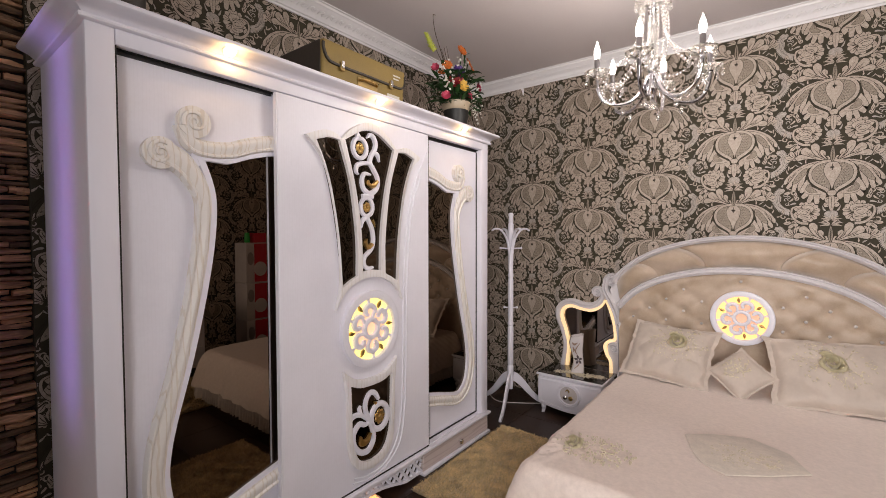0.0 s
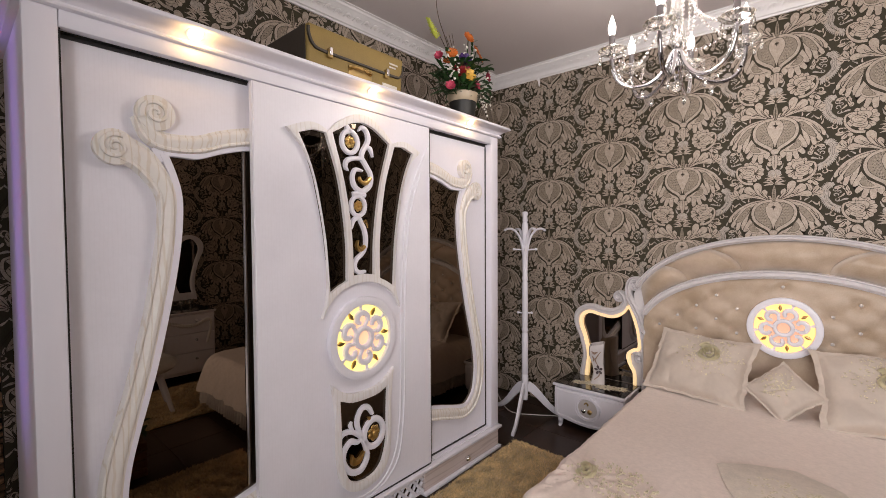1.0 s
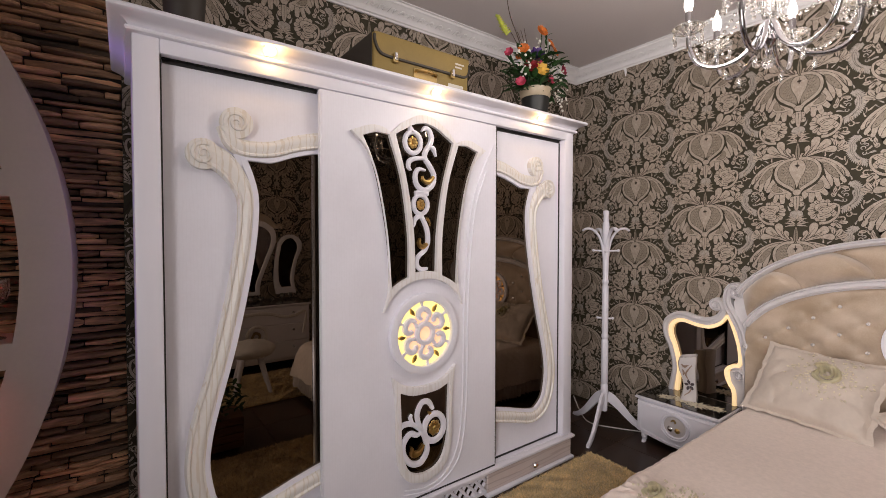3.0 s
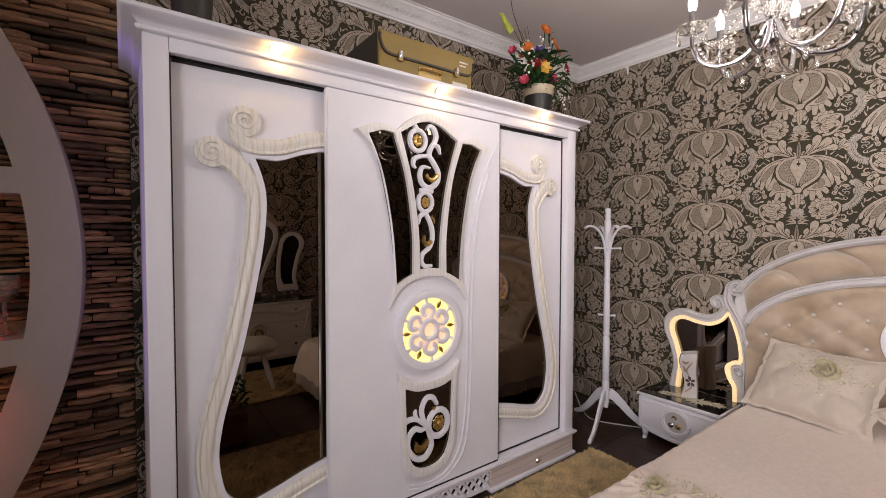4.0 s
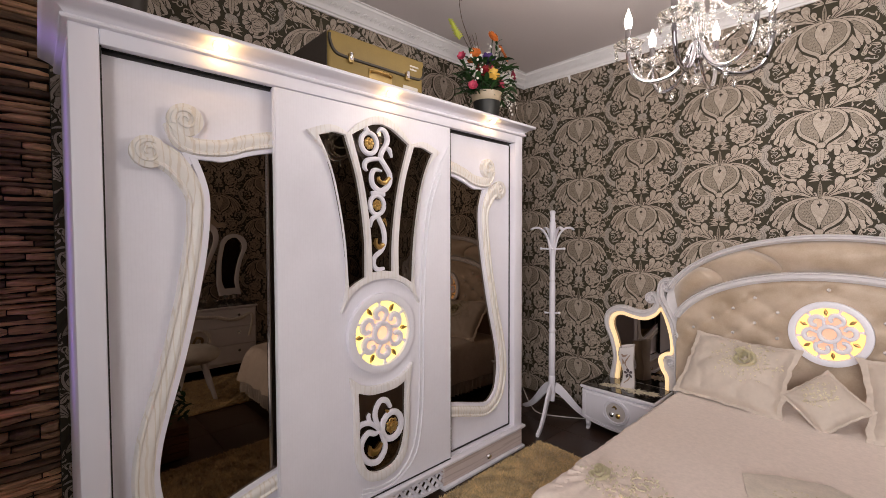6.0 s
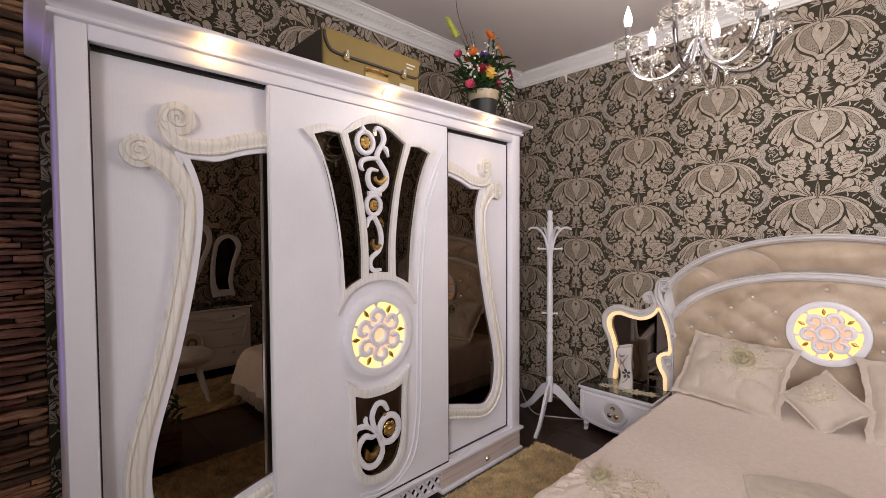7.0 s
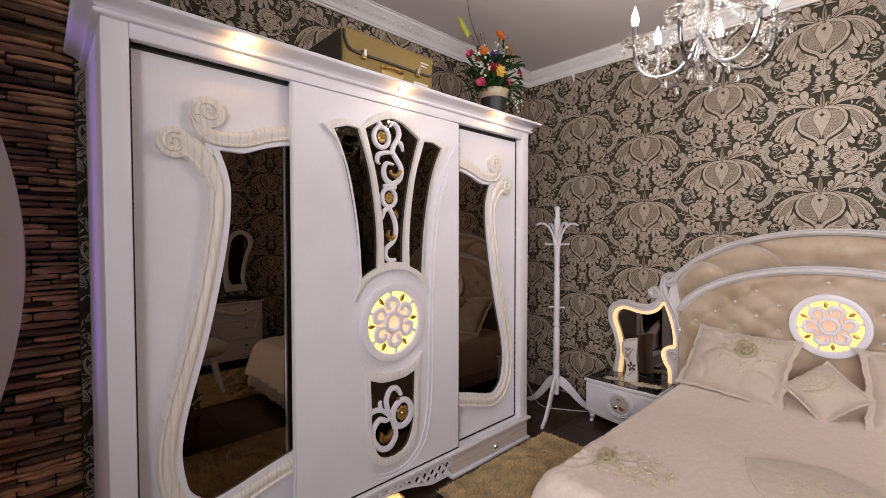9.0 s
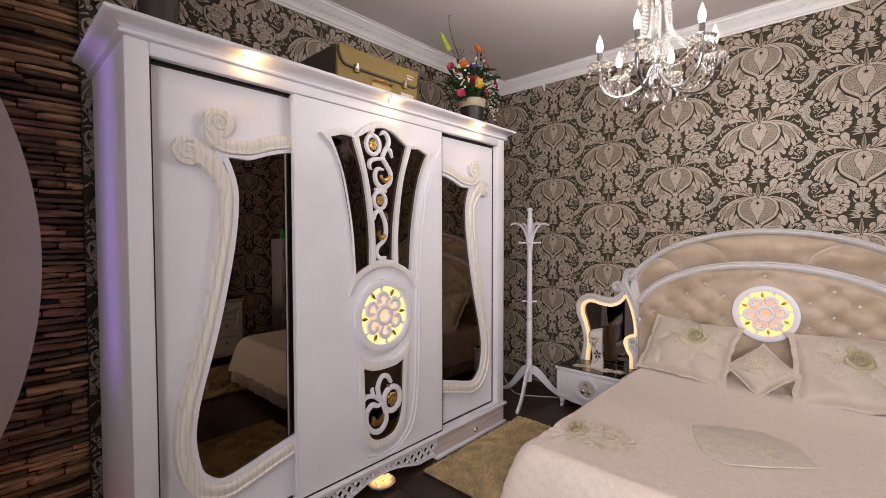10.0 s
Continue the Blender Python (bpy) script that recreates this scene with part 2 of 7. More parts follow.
def box(x0, x1, y0, y1, z0, z1, bevel=0.0, bm=None, seg=1):
    bm = bm or bmesh.new()
    m = Matrix.Translation(((x0 + x1) / 2, (y0 + y1) / 2, (z0 + z1) / 2)) @ Matrix.Diagonal((x1 - x0, y1 - y0, z1 - z0, 1))
    r = bmesh.ops.create_cube(bm, size=1, matrix=m)
    if bevel:
        edges = list({e for v in r["verts"] for e in v.link_edges})
        bmesh.ops.bevel(bm, geom=edges, offset=bevel, segments=seg, affect="EDGES", profile=0.5)
    return bm


def lathe(profile, at=(0, 0, 0), n=20, bm=None, axis="Z"):
    """Turned shape: profile of (radius, height)."""
    bm = bm or bmesh.new()
    rings = []
    for r, h in profile:
        ring = []
        for i in range(n):
            a = 2 * math.pi * i / n
            c = (r * math.cos(a), r * math.sin(a), h)
            if axis == "X":
                c = (h, c[0], c[1])
            elif axis == "Y":
                c = (c[0], h, c[1])
            ring.append(bm.verts.new(Vector(c) + Vector(at)))
        rings.append(ring)
    for a, b in zip(rings, rings[1:]):
        for i in range(n):
            bm.faces.new((a[i], a[(i + 1) % n], b[(i + 1) % n], b[i]))
    for ring in (rings[0], rings[-1]):
        bm.faces.new(ring)
    return bm


def spline(pts, step=6):
    """A smooth line through a few points of any dimension."""
    p = [Vector(q) for q in pts]
    p = [p[0] * 2 - p[1]] + p + [p[-1] * 2 - p[-2]]
    out = []
    for i in range(1, len(p) - 2):
        a, b, c, d = p[i - 1:i + 3]
        for k in range(step):
            t = k / step
            out.append(0.5 * (2 * b + (c - a) * t + (2 * a - 5 * b + 4 * c - d) * t * t + (3 * b - a - 3 * c + d) * t ** 3))
    out.append(p[-2])
    return out


def tube(pts, radius, n=8, bm=None):
    """A round bar along a line; radius is a number or one for each end."""
    bm = bm or bmesh.new()
    pts = [Vector(p) for p in pts]
    r0, r1 = radius if isinstance(radius, tuple) else (radius, radius)
    rings = []
    up = Vector((0.31, 0.17, 0.93))
    for i, p in enumerate(pts):
        d = (pts[min(i + 1, len(pts) - 1)] - pts[max(i - 1, 0)]).normalized()
        s = d.cross(up)
        if s.length < 0.05:
            s = d.cross(Vector((1, 0, 0)))
        s.normalize()
        u = s.cross(d)
        r = r0 + (r1 - r0) * i / max(1, len(pts) - 1)
        rings.append([bm.verts.new(p + (s * math.cos(2 * math.pi * k / n) + u * math.sin(2 * math.pi * k / n)) * r) for k in range(n)])
    for a, b in zip(rings, rings[1:]):
        for k in range(n):
            bm.faces.new((a[k], a[(k + 1) % n], b[(k + 1) % n], b[k]))
    bm.faces.new(rings[0]), bm.faces.new(rings[-1])
    return bm


ROUND = ((-1, 0), (-0.94, 0.55), (-0.72, 0.9), (-0.3, 1.0), (0.3, 1.0), (0.72, 0.9), (0.94, 0.55), (1, 0))
REED = ((-1, 0), (-0.97, 0.6), (-0.8, 0.95), (-0.6, 0.95), (-0.45, 0.7), (-0.2, 0.78), (0.25, 0.95), (0.6, 0.85), (0.78, 0.6), (0.86, 0.62), (0.97, 0.6), (1, 0))
FLAT = ((-1, 0), (-1, 0.8), (-0.85, 1), (0.85, 1), (1, 0.8), (1, 0))


def band(pts, place, depth, profile=ROUND, bm=None, step=6, smoothed=False):
    """A moulding along a line of (a, b, half width) in a plane; place(a, b, d) maps it into the room, d being the height above the plane."""
    bm = bm or bmesh.new()
    line = [Vector(p) for p in pts] if smoothed else spline(pts, step)
    rows = []
    for i, p in enumerate(line):
        q, r = line[max(i - 1, 0)], line[min(i + 1, len(line) - 1)]
        t = Vector((r[0] - q[0], r[1] - q[1]))
        t = t.normalized() if t.length else Vector((1, 0))
        nrm = Vector((-t[1], t[0]))
        rows.append([bm.verts.new(place(p[0] + nrm[0] * s * p[2], p[1] + nrm[1] * s * p[2], h * depth)) for s, h in profile])
    for a, b in zip(rows, rows[1:]):
        for k in range(len(profile) - 1):
            bm.faces.new((a[k], a[k + 1], b[k + 1], b[k]))
    bm.faces.new(rows[0]), bm.faces.new(rows[-1])
    return bm


def curl(cx, cz, r, start, turns, hw, n=26, shrink=0.25):
    """Points of a volute, from its eye outwards, ending at the angle start (degrees)."""
    out = []
    for i in range(n + 1):
        t = i / n
        a = radians(start) - turns * 2 * math.pi * (1 - t)
        rr = r * (shrink + (1 - shrink) * t)
        out.append((cx + rr * math.cos(a), cz + rr * math.sin(a), hw * (0.45 + 0.55 * t)))
    return out


def plate(outline, holes, place, d0, d1, bevel=0.0):
    """A board cut to an outline with openings, from height d0 to d1 above a plane."""
    bm = bmesh.new()
    loops = []
    for ring in [outline, *holes]:
        vs = [bm.verts.new(place(a, b, d1)) for a, b in ring]
        es = [bm.edges.new((vs[i], vs[(i + 1) % len(vs)])) for i in range(len(vs))]
        loops.append((vs, es, ring))
    bmesh.ops.triangle_fill(bm, edges=[e for _, es, _ in loops for e in es], use_beauty=True)
    front = list(bm.faces)
    rim = []
    for vs, es, ring in loops:
        low = [bm.verts.new(place(a, b, d0)) for a, b in ring]
        for i in range(len(vs)):
            j = (i + 1) % len(vs)
            bm.faces.new((vs[i], vs[j], low[j], low[i]))
        rim += es
    if bevel:
        bmesh.ops.recalc_face_normals(bm, faces=bm.faces)
        bmesh.ops.bevel(bm, geom=rim, offset=bevel, segments=2, affect="EDGES", profile=0.6, clamp_overlap=True)
    return bm


def circle(cx, cz, r, n=40, a0=0.0):
    return [(cx + r * math.cos(a0 + 2 * math.pi * i / n), cz + r * math.sin(a0 + 2 * math.pi * i / n)) for i in range(n)]


def both(half, cx):
    """A closed outline from its right half (offsets from the axis, from top to bottom)."""
    return [(cx + a, b) for a, b in half] + [(cx - a, b) for a, b in reversed(half) if abs(a) > 1e-6]


def smooth2(pts, step=5):
    return [(v[0], v[1]) for v in spline([(a, b, 0) for a, b in pts], step)]


def rosette(parent, name, place, cx, cz, r, lit_outer, lit_inner, tilt=0.0):
    """A round lit panel behind a carved fretwork flower."""
    ring = part(name, plate(circle(cx, cz, r, 56), [circle(cx, cz, r * 0.80, 56)], place, -0.004, 0.026, 0.007), M_GRAIN, parent, "white round carved frame")
    part("lit_panel", plate(circle(cx, cz, r * 0.815, 48), [circle(cx, cz, r * 0.52, 48)], place, -0.003, 0.004), lit_outer, ring, "glowing yellow panel", smooth=False)
    part("lit_centre", plate(circle(cx, cz, r * 0.522, 40), [], place, -0.003, 0.005), lit_inner, ring, "glowing peach panel", smooth=False)
    n = 6
    eye = band([(cx + r * 0.235 * math.cos(a * math.pi / 12), cz + r * 0.235 * math.sin(a * math.pi / 12), r * 0.068) for a in range(25)], place, 0.024, ROUND, smoothed=True)
    part("fret_eye", eye, M_WHITE, ring)
    for i in range(n):
        a = tilt + 360 / n * i
        ca, sa = math.cos(radians(a)), math.sin(radians(a))

        def turn(u, v):
            return cx + u * ca - v * sa, cz + u * sa + v * ca
        # a scallop that curls in on itself, its stem and the gilt leaf beside it
        pts = []
        for k in range(15):
            q = radians(-118 + 262 * k / 14)
            rad = 0.155 - 0.05 * max(0, k - 9) / 5
            pts.append((*turn(r * (0.455 + rad * math.cos(q)), r * (rad * 1.12 * math.sin(q))), r * (0.050 + 0.030 * math.sin(math.pi * k / 14))))
        part("fret_petal", band(pts, place, 0.021, ROUND, smoothed=True), M_WHITE, ring)
        st = [(*turn(r * u, r * v), r * w) for u, v, w in ((0.28, -0.06, 0.05), (0.34, -0.11, 0.045), (0.40, -0.135, 0.04))]
        part("fret_stem", band(st, place, 0.019, ROUND, step=3), M_WHITE, ring)
        sp = [(*turn(r * u, r * v), r * w) for u, v, w in ((0.61, 0.02, 0.05), (0.70, 0.02, 0.03), (0.82, 0.02, 0.055))]
        part("fret_spoke", band(sp, place, 0.014, FLAT, step=3), M_WHITE, ring)
        lf = [(*turn(r * u, r * v), r * w) for u, v, w in ((0.50, 0.27, 0.015), (0.58, 0.315, 0.055), (0.68, 0.36, 0.004))]
        part("gilt_leaf", band(lf, place, 0.016, ROUND, step=4), M_BRASS, ring, "dark gold leaf")
    return ring

# ---- structure ----
W, E_, N, S = -2.36, 1.95, 3.814, -1.5      # inner faces of the four walls
TOP = 3.0

solo("floor", box(W - 0.1, E_ + 0.1, S - 0.1, N + 0.1, -0.12, -0.006), M_GROUT, "dark grout bed under the floor tiles", "floor", "structure")
solo("ceiling", box(W - 0.1, E_ + 0.1, S - 0.1, N + 0.1, TOP, TOP + 0.12), M_CEIL, "matt mauve-grey painted ceiling", "ceiling", "structure")
wall_n = solo("wall_north", box(W - 0.1, E_ + 0.1, N, N + 0.12, 0, TOP), M_WP_DARK, "wall with dark damask wallpaper behind the bed", "wall", "structure")
wall_w = solo("wall_west", box(W - 0.12, W, 0.43, N, 0, TOP), M_WP_DARK, "wall with dark damask wallpaper behind the wardrobe", "wall", "structure")
wall_e = solo("wall_east", box(E_, E_ + 0.12, S, N, 0, TOP), M_WP_DARK, "wall with dark damask wallpaper behind the dresser", "wall", "structure")
wall_st = solo("wall_stone", box(W - 0.17, W - 0.05, S, 0.43, 0, TOP), M_JOINT, "wall clad in brown split ledge stone", "wall", "structure")


def south_wall():
    # unseen closing wall; its two wide openings towards a shop are assumed
    bm = bmesh.new()
    for x0, x1, z0, z1 in ((W - 0.1, -1.35, 0, TOP), (-1.35, -0.15, 2.75, TOP), (-0.15, 0.25, 0, TOP), (0.25, 1.85, 2.8, TOP), (1.85, E_ + 0.1, 0, TOP)):
        box(x0, x1, S - 0.12, S, z0, z1, bm=bm)
    return solo("wall_south", bm, M_NICHE, "plain painted closing wall, unseen, with assumed wide openings", "wall", "structure")


south_wall()


def cornice(name, along, length, m):
    """Moulded plaster cornice with a running relief, along +x of m, its back at y = 0 and its top at z = 0."""
    bm = bmesh.new()
    prof = ((0, -0.100), (0.012, -0.100), (0.015, -0.090), (0.026, -0.086), (0.029, -0.076), (0.038, -0.062), (0.056, -0.044), (0.076, -0.034), (0.082, -0.026), (0.096, -0.020), (0.100, -0.008), (0.113, -0.005), (0.113, 0))
    a = [bm.verts.new((0, -p, q)) for p, q in prof]
    b = [bm.verts.new((length, -p, q)) for p, q in prof]
    for i in range(len(prof) - 1):
        bm.faces.new((a[i], a[i + 1], b[i + 1], b[i]))
    u = 0.03
    while u < length - 0.06:
        pl = lambda s, t, d, u=u: Vector((u + s, -0.054 - t * 0.85 - d * 0.6, -0.049 + t * 0.62 - d * 0.8))
        band([(0, -0.016, 0.004), (0.014, 0.004, 0.006), (0.03, 0.013, 0.006), (0.043, 0.004, 0.005), (0.036, -0.007, 0.004), (0.026, -0.003, 0.003)], pl, 0.006, FLAT, bm=bm, step=2)
        band([(0.036, -0.013, 0.003), (0.052, -0.006, 0.006), (0.066, 0.010, 0.003)], pl, 0.005, FLAT, bm=bm, step=2)
        u += 0.075
    ob = solo(name, bm, M_PLASTER, "white moulded plaster cornice with leaf relief", "cornice", "structure")
    ob.matrix_world = m
    return ob


cornice("trim_1", "x", E_ - W, pose(W, N, TOP))
cornice("trim_2", "y", N - 0.43, pose(W, 0.43, TOP, 0, 0, 90))
cornice("trim_3", "y", N - S, pose(E_, N, TOP, 0, 0, -90))

# ---- wardrobe ----
XF = -1.665


def front(y, z, d):
    return Vector((XF + d, y, z))


def recessed(y, z, d):
    return Vector((-1.715 + d, y, z))


def wardrobe():
    t = thing("wardrobe", (-1.98, 1.655, 0), "large white carved wooden wardrobe with three sliding mirrored doors", "wardrobe")
    Y0, Y1 = 0.459, 2.852
    part("side_panel", box(-2.30, -1.69, Y0 + 0.004, Y0 + 0.026, 0.0, 2.19, 0.003), M_GRAIN, t)
    part("side_panel", box(-2.30, -1.69, Y1 - 0.026, Y1 - 0.004, 0.0, 2.19, 0.003), M_GRAIN, t)
    part("back_panel", box(-2.315, -2.30, Y0 + 0.01, Y1 - 0.01, 0.02, 2.19), M_GRAIN, t)
    part("top_panel", box(-2.30, -1.70, Y0 + 0.01, Y1 - 0.01, 2.192, 2.212), M_WHITE, t)
    part("bottom_panel", box(-2.30, -1.70, Y0 + 0.03, Y1 - 0.03, 0.148, 0.166), M_WHITE, t)
    part("stile", box(-1.692, XF, Y0, Y0 + 0.08, 0.166, 2.19, 0.006, seg=2), M_WHITE, t)
    part("stile", box(-1.692, XF, Y1 - 0.08, Y1, 0.166, 2.19, 0.006, seg=2), M_WHITE, t)
    # near return painted black to give the shade in the gap beside it
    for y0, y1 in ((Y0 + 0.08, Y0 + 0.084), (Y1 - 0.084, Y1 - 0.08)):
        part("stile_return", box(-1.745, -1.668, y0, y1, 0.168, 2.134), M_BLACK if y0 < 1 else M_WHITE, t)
    part("top_rail", box(-1.70, XF + 0.002, Y0 + 0.08, Y1 - 0.08, 2.135, 2.188, 0.005, seg=2), M_WHITE, t)
    part("track", box(-1.745, -1.70, Y0 + 0.085, Y1 - 0.085, 2.1335, 2.16), M_BLACK, t, "dark sliding track")
    # black strips stand in for the shade in the gaps round the doors
    for y0, y1 in ((Y0 + 0.09, 1.115), (2.156, Y1 - 0.09)):
        part("gap_shade", box(-1.7148, -1.709, y0, y1, 2.120, 2.1328), M_BLACK, t, "black strip for the shade of the gap")
    part("gap_shade", box(-1.7148, -1.709, Y1 - 0.091, Y1 - 0.0845, 0.175, 2.119), M_BLACK, t, "black strip for the shade of the gap")
    part("gap_shade", box(-1.688, XF + 0.0015, 1.119, 2.146, 0.1662, 0.1745), M_BLACK, t, "black strip for the shade of the gap")
    for y0, y1 in ((Y0 + 0.09, 1.112), (2.158, Y1 - 0.092)):
        part("gap_shade", box(-1.7146, -1.709, y0, y1, 0.1725, 0.181), M_BLACK, t, "black strip for the shade of the gap")
    part("bottom_track", box(-1.75, -1.672, Y0 + 0.085, Y1 - 0.085, 0.1665, 0.172), M_WHITE, t)

    # flaring cornice, mitred round three sides
    def ring(prof, mate, name, label=""):
        bm = bmesh.new()
        rows = []
        for p, z in prof:
            rows.append([bm.verts.new(c) for c in ((-2.30, Y0 - p, z), (XF + p, Y0 - p, z), (XF + p, Y1 + p, z), (-2.30, Y1 + p, z))])
        for a, b in zip(rows, rows[1:]):
            for i in range(3):
                bm.faces.new((a[i], a[i + 1], b[i + 1], b[i]))
        for i in (0, 3):
            bm.faces.new([r[i] for r in rows])
        return part(name, bm, mate, t, label)
    ring(((-0.02, 2.186), (0.010, 2.186), (0.017, 2.190), (0.019, 2.196), (0.016, 2.203), (0.006, 2.206), (-0.02, 2.206)), M_WHITE, "cornice_bead")
    ring(((-0.02, 2.2065), (0.008, 2.2065), (0.016, 2.214), (0.032, 2.226), (0.052, 2.234), (0.063, 2.239), (0.065, 2.2425), (0.066, 2.250), (0.061, 2.256), (0.02, 2.257), (-0.02, 2.257)), M_WHITE, "cornice")
    for y in (0.899, 1.700, 2.490):
        m = Matrix.Translation((XF + 0.034, y, 2.2255)) @ Matrix.Rotation(radians(143), 4, "Y")
        rim = lathe(((0.024, -0.002), (0.029, -0.002), (0.029, 0.004), (0.025, 0.006)), (0, 0, 0), 22)
        bmesh.ops.transform(rim, verts=rim.verts, matrix=m)
        sp = part("spot_ring", rim, M_WHITE, t, "recessed spot ring")
        lens = lathe(((0.024, -0.001), (0.023, 0.005), (0.014, 0.009), (0.002, 0.010)), (0, 0, 0), 18)
        bmesh.ops.transform(lens, verts=lens.verts, matrix=m)
        part("lens", lens, M_SPOT, sp, "glowing warm lens").visible_shadow = False

    # doors
    d1 = part("sliding_door", box(-1.737, -1.715, 0.545, 1.25, 0.173, 2.1325, 0.002), M_GRAIN, t, "white door with a curved bronze mirror")
    d3 = part("sliding_door", box(-1.737, -1.715, 2.03, 2.767, 0.173, 2.1325, 0.002), M_GRAIN, t, "white door with a curved bronze mirror")
    d2 = part("sliding_door", box(-1.692, XF, 1.117, 2.148, 0.172, 2.132, 0.003), M_GRAIN, t, "white door with carved fan and lit rosette")
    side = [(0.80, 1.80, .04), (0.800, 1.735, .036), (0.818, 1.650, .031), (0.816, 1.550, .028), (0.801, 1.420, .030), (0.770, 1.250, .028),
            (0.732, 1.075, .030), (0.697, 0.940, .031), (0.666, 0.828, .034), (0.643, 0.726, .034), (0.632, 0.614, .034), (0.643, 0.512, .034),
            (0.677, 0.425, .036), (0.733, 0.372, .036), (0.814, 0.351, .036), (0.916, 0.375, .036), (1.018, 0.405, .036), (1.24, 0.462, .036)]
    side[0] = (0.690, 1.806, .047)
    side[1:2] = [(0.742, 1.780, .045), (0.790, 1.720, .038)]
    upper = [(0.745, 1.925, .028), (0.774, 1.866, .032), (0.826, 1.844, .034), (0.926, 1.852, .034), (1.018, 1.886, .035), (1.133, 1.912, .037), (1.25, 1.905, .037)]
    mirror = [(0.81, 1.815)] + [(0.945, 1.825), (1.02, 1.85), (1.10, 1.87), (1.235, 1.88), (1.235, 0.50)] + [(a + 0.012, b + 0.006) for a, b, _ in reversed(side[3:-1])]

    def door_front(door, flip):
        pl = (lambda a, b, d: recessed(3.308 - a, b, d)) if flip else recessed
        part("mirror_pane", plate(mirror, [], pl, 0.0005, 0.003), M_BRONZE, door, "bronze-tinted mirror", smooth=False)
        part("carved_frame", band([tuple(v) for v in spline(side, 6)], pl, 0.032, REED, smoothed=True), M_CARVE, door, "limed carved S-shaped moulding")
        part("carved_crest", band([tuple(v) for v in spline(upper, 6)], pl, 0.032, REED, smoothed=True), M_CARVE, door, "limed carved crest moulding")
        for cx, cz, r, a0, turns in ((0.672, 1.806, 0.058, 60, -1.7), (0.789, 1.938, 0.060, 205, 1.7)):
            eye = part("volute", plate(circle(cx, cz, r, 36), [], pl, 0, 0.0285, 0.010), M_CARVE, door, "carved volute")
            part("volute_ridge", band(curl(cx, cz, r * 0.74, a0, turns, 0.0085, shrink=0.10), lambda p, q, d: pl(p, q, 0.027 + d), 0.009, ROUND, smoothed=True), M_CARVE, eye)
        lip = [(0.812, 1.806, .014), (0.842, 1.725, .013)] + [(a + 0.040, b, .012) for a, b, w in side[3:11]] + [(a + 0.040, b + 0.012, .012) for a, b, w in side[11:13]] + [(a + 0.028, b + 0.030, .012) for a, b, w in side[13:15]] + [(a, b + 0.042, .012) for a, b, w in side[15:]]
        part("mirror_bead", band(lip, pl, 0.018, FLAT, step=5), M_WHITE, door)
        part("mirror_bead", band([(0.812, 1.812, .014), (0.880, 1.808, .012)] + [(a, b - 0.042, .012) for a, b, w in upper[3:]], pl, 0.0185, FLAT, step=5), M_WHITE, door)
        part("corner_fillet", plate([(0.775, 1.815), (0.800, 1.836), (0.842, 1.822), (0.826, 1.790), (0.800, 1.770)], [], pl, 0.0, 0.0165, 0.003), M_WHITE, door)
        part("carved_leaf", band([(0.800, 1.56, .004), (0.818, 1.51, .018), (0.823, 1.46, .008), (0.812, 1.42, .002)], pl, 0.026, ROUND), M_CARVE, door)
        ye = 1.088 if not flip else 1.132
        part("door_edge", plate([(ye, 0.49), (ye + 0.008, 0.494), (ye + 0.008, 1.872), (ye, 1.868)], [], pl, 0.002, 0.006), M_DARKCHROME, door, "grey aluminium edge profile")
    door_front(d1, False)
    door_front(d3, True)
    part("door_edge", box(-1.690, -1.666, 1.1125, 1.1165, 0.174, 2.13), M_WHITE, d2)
    # far strip is black in place of the shade between the doors
    part("door_edge", box(-1.690, -1.668, 2.1485, 2.154, 0.174, 2.13), M_BLACK, d2, "edge strip, black for the gap's shade")

    # the middle door's fan, rosette and lower medallion
    c = 1.648
    top = smooth2([(0, 2.102), (0.06, 2.088), (0.14, 2.042)]) + smooth2([(0.195, 1.988), (0.25, 2.010), (0.31, 2.008), (0.40, 1.972)])
    sidel = smooth2([(0.40, 1.972), (0.32, 1.895), (0.27, 1.78), (0.235, 1.62), (0.215, 1.48), (0.205, 1.33), (0.212, 1.22), (0.237, 1.136)])[1:]
    under = smooth2([(0.237, 1.136), (0.205, 1.19), (0.150, 1.243), (0.07, 1.277), (0, 1.286)])[1:]
    pane_s = smooth2([(0.345, 1.958), (0.300, 1.865), (0.260, 1.74), (0.216, 1.50), (0.197, 1.245)]) + [(0.15, 1.275)] + smooth2([(0.100, 1.298), (0.102, 1.50), (0.140, 1.77), (0.207, 1.978)]) + [(0.27, 1.982)]
    pane_c = smooth2([(0, 2.062), (0.07, 2.045), (0.174, 1.985)]) + smooth2([(0.174, 1.985), (0.110, 1.76), (0.072, 1.52), (0.064, 1.318)])[1:] + [(0, 1.326)]
    fan = part("fan_frame", plate(both(top + sidel + under, c), [both(pane_c, c), [(c + a, b) for a, b in pane_s], [(c - a, b) for a, b in pane_s]], front, -0.002, 0.022, 0.009), M_FAN, d2, "limed carved fan-shaped frame")
    grow = lambda pts, k, c0: [(c0[0] + (a - c0[0]) * k, c0[1] + (b - c0[1]) * k) for a, b in pts]
    part("fan_pane", plate(grow(both(pane_c, c), 1.03, (c, 1.7)), [], front, 0.0006, 0.003), M_SMOKE, fan, "smoked mirror pane", smooth=False)
    for s in (1, -1):
        part("fan_pane", plate(grow([(c + s * a, b) for a, b in pane_s], 1.04, (c + s * 0.19, 1.65)), [], front, 0.0006, 0.003), M_SMOKE, fan, "smoked mirror pane", smooth=False)
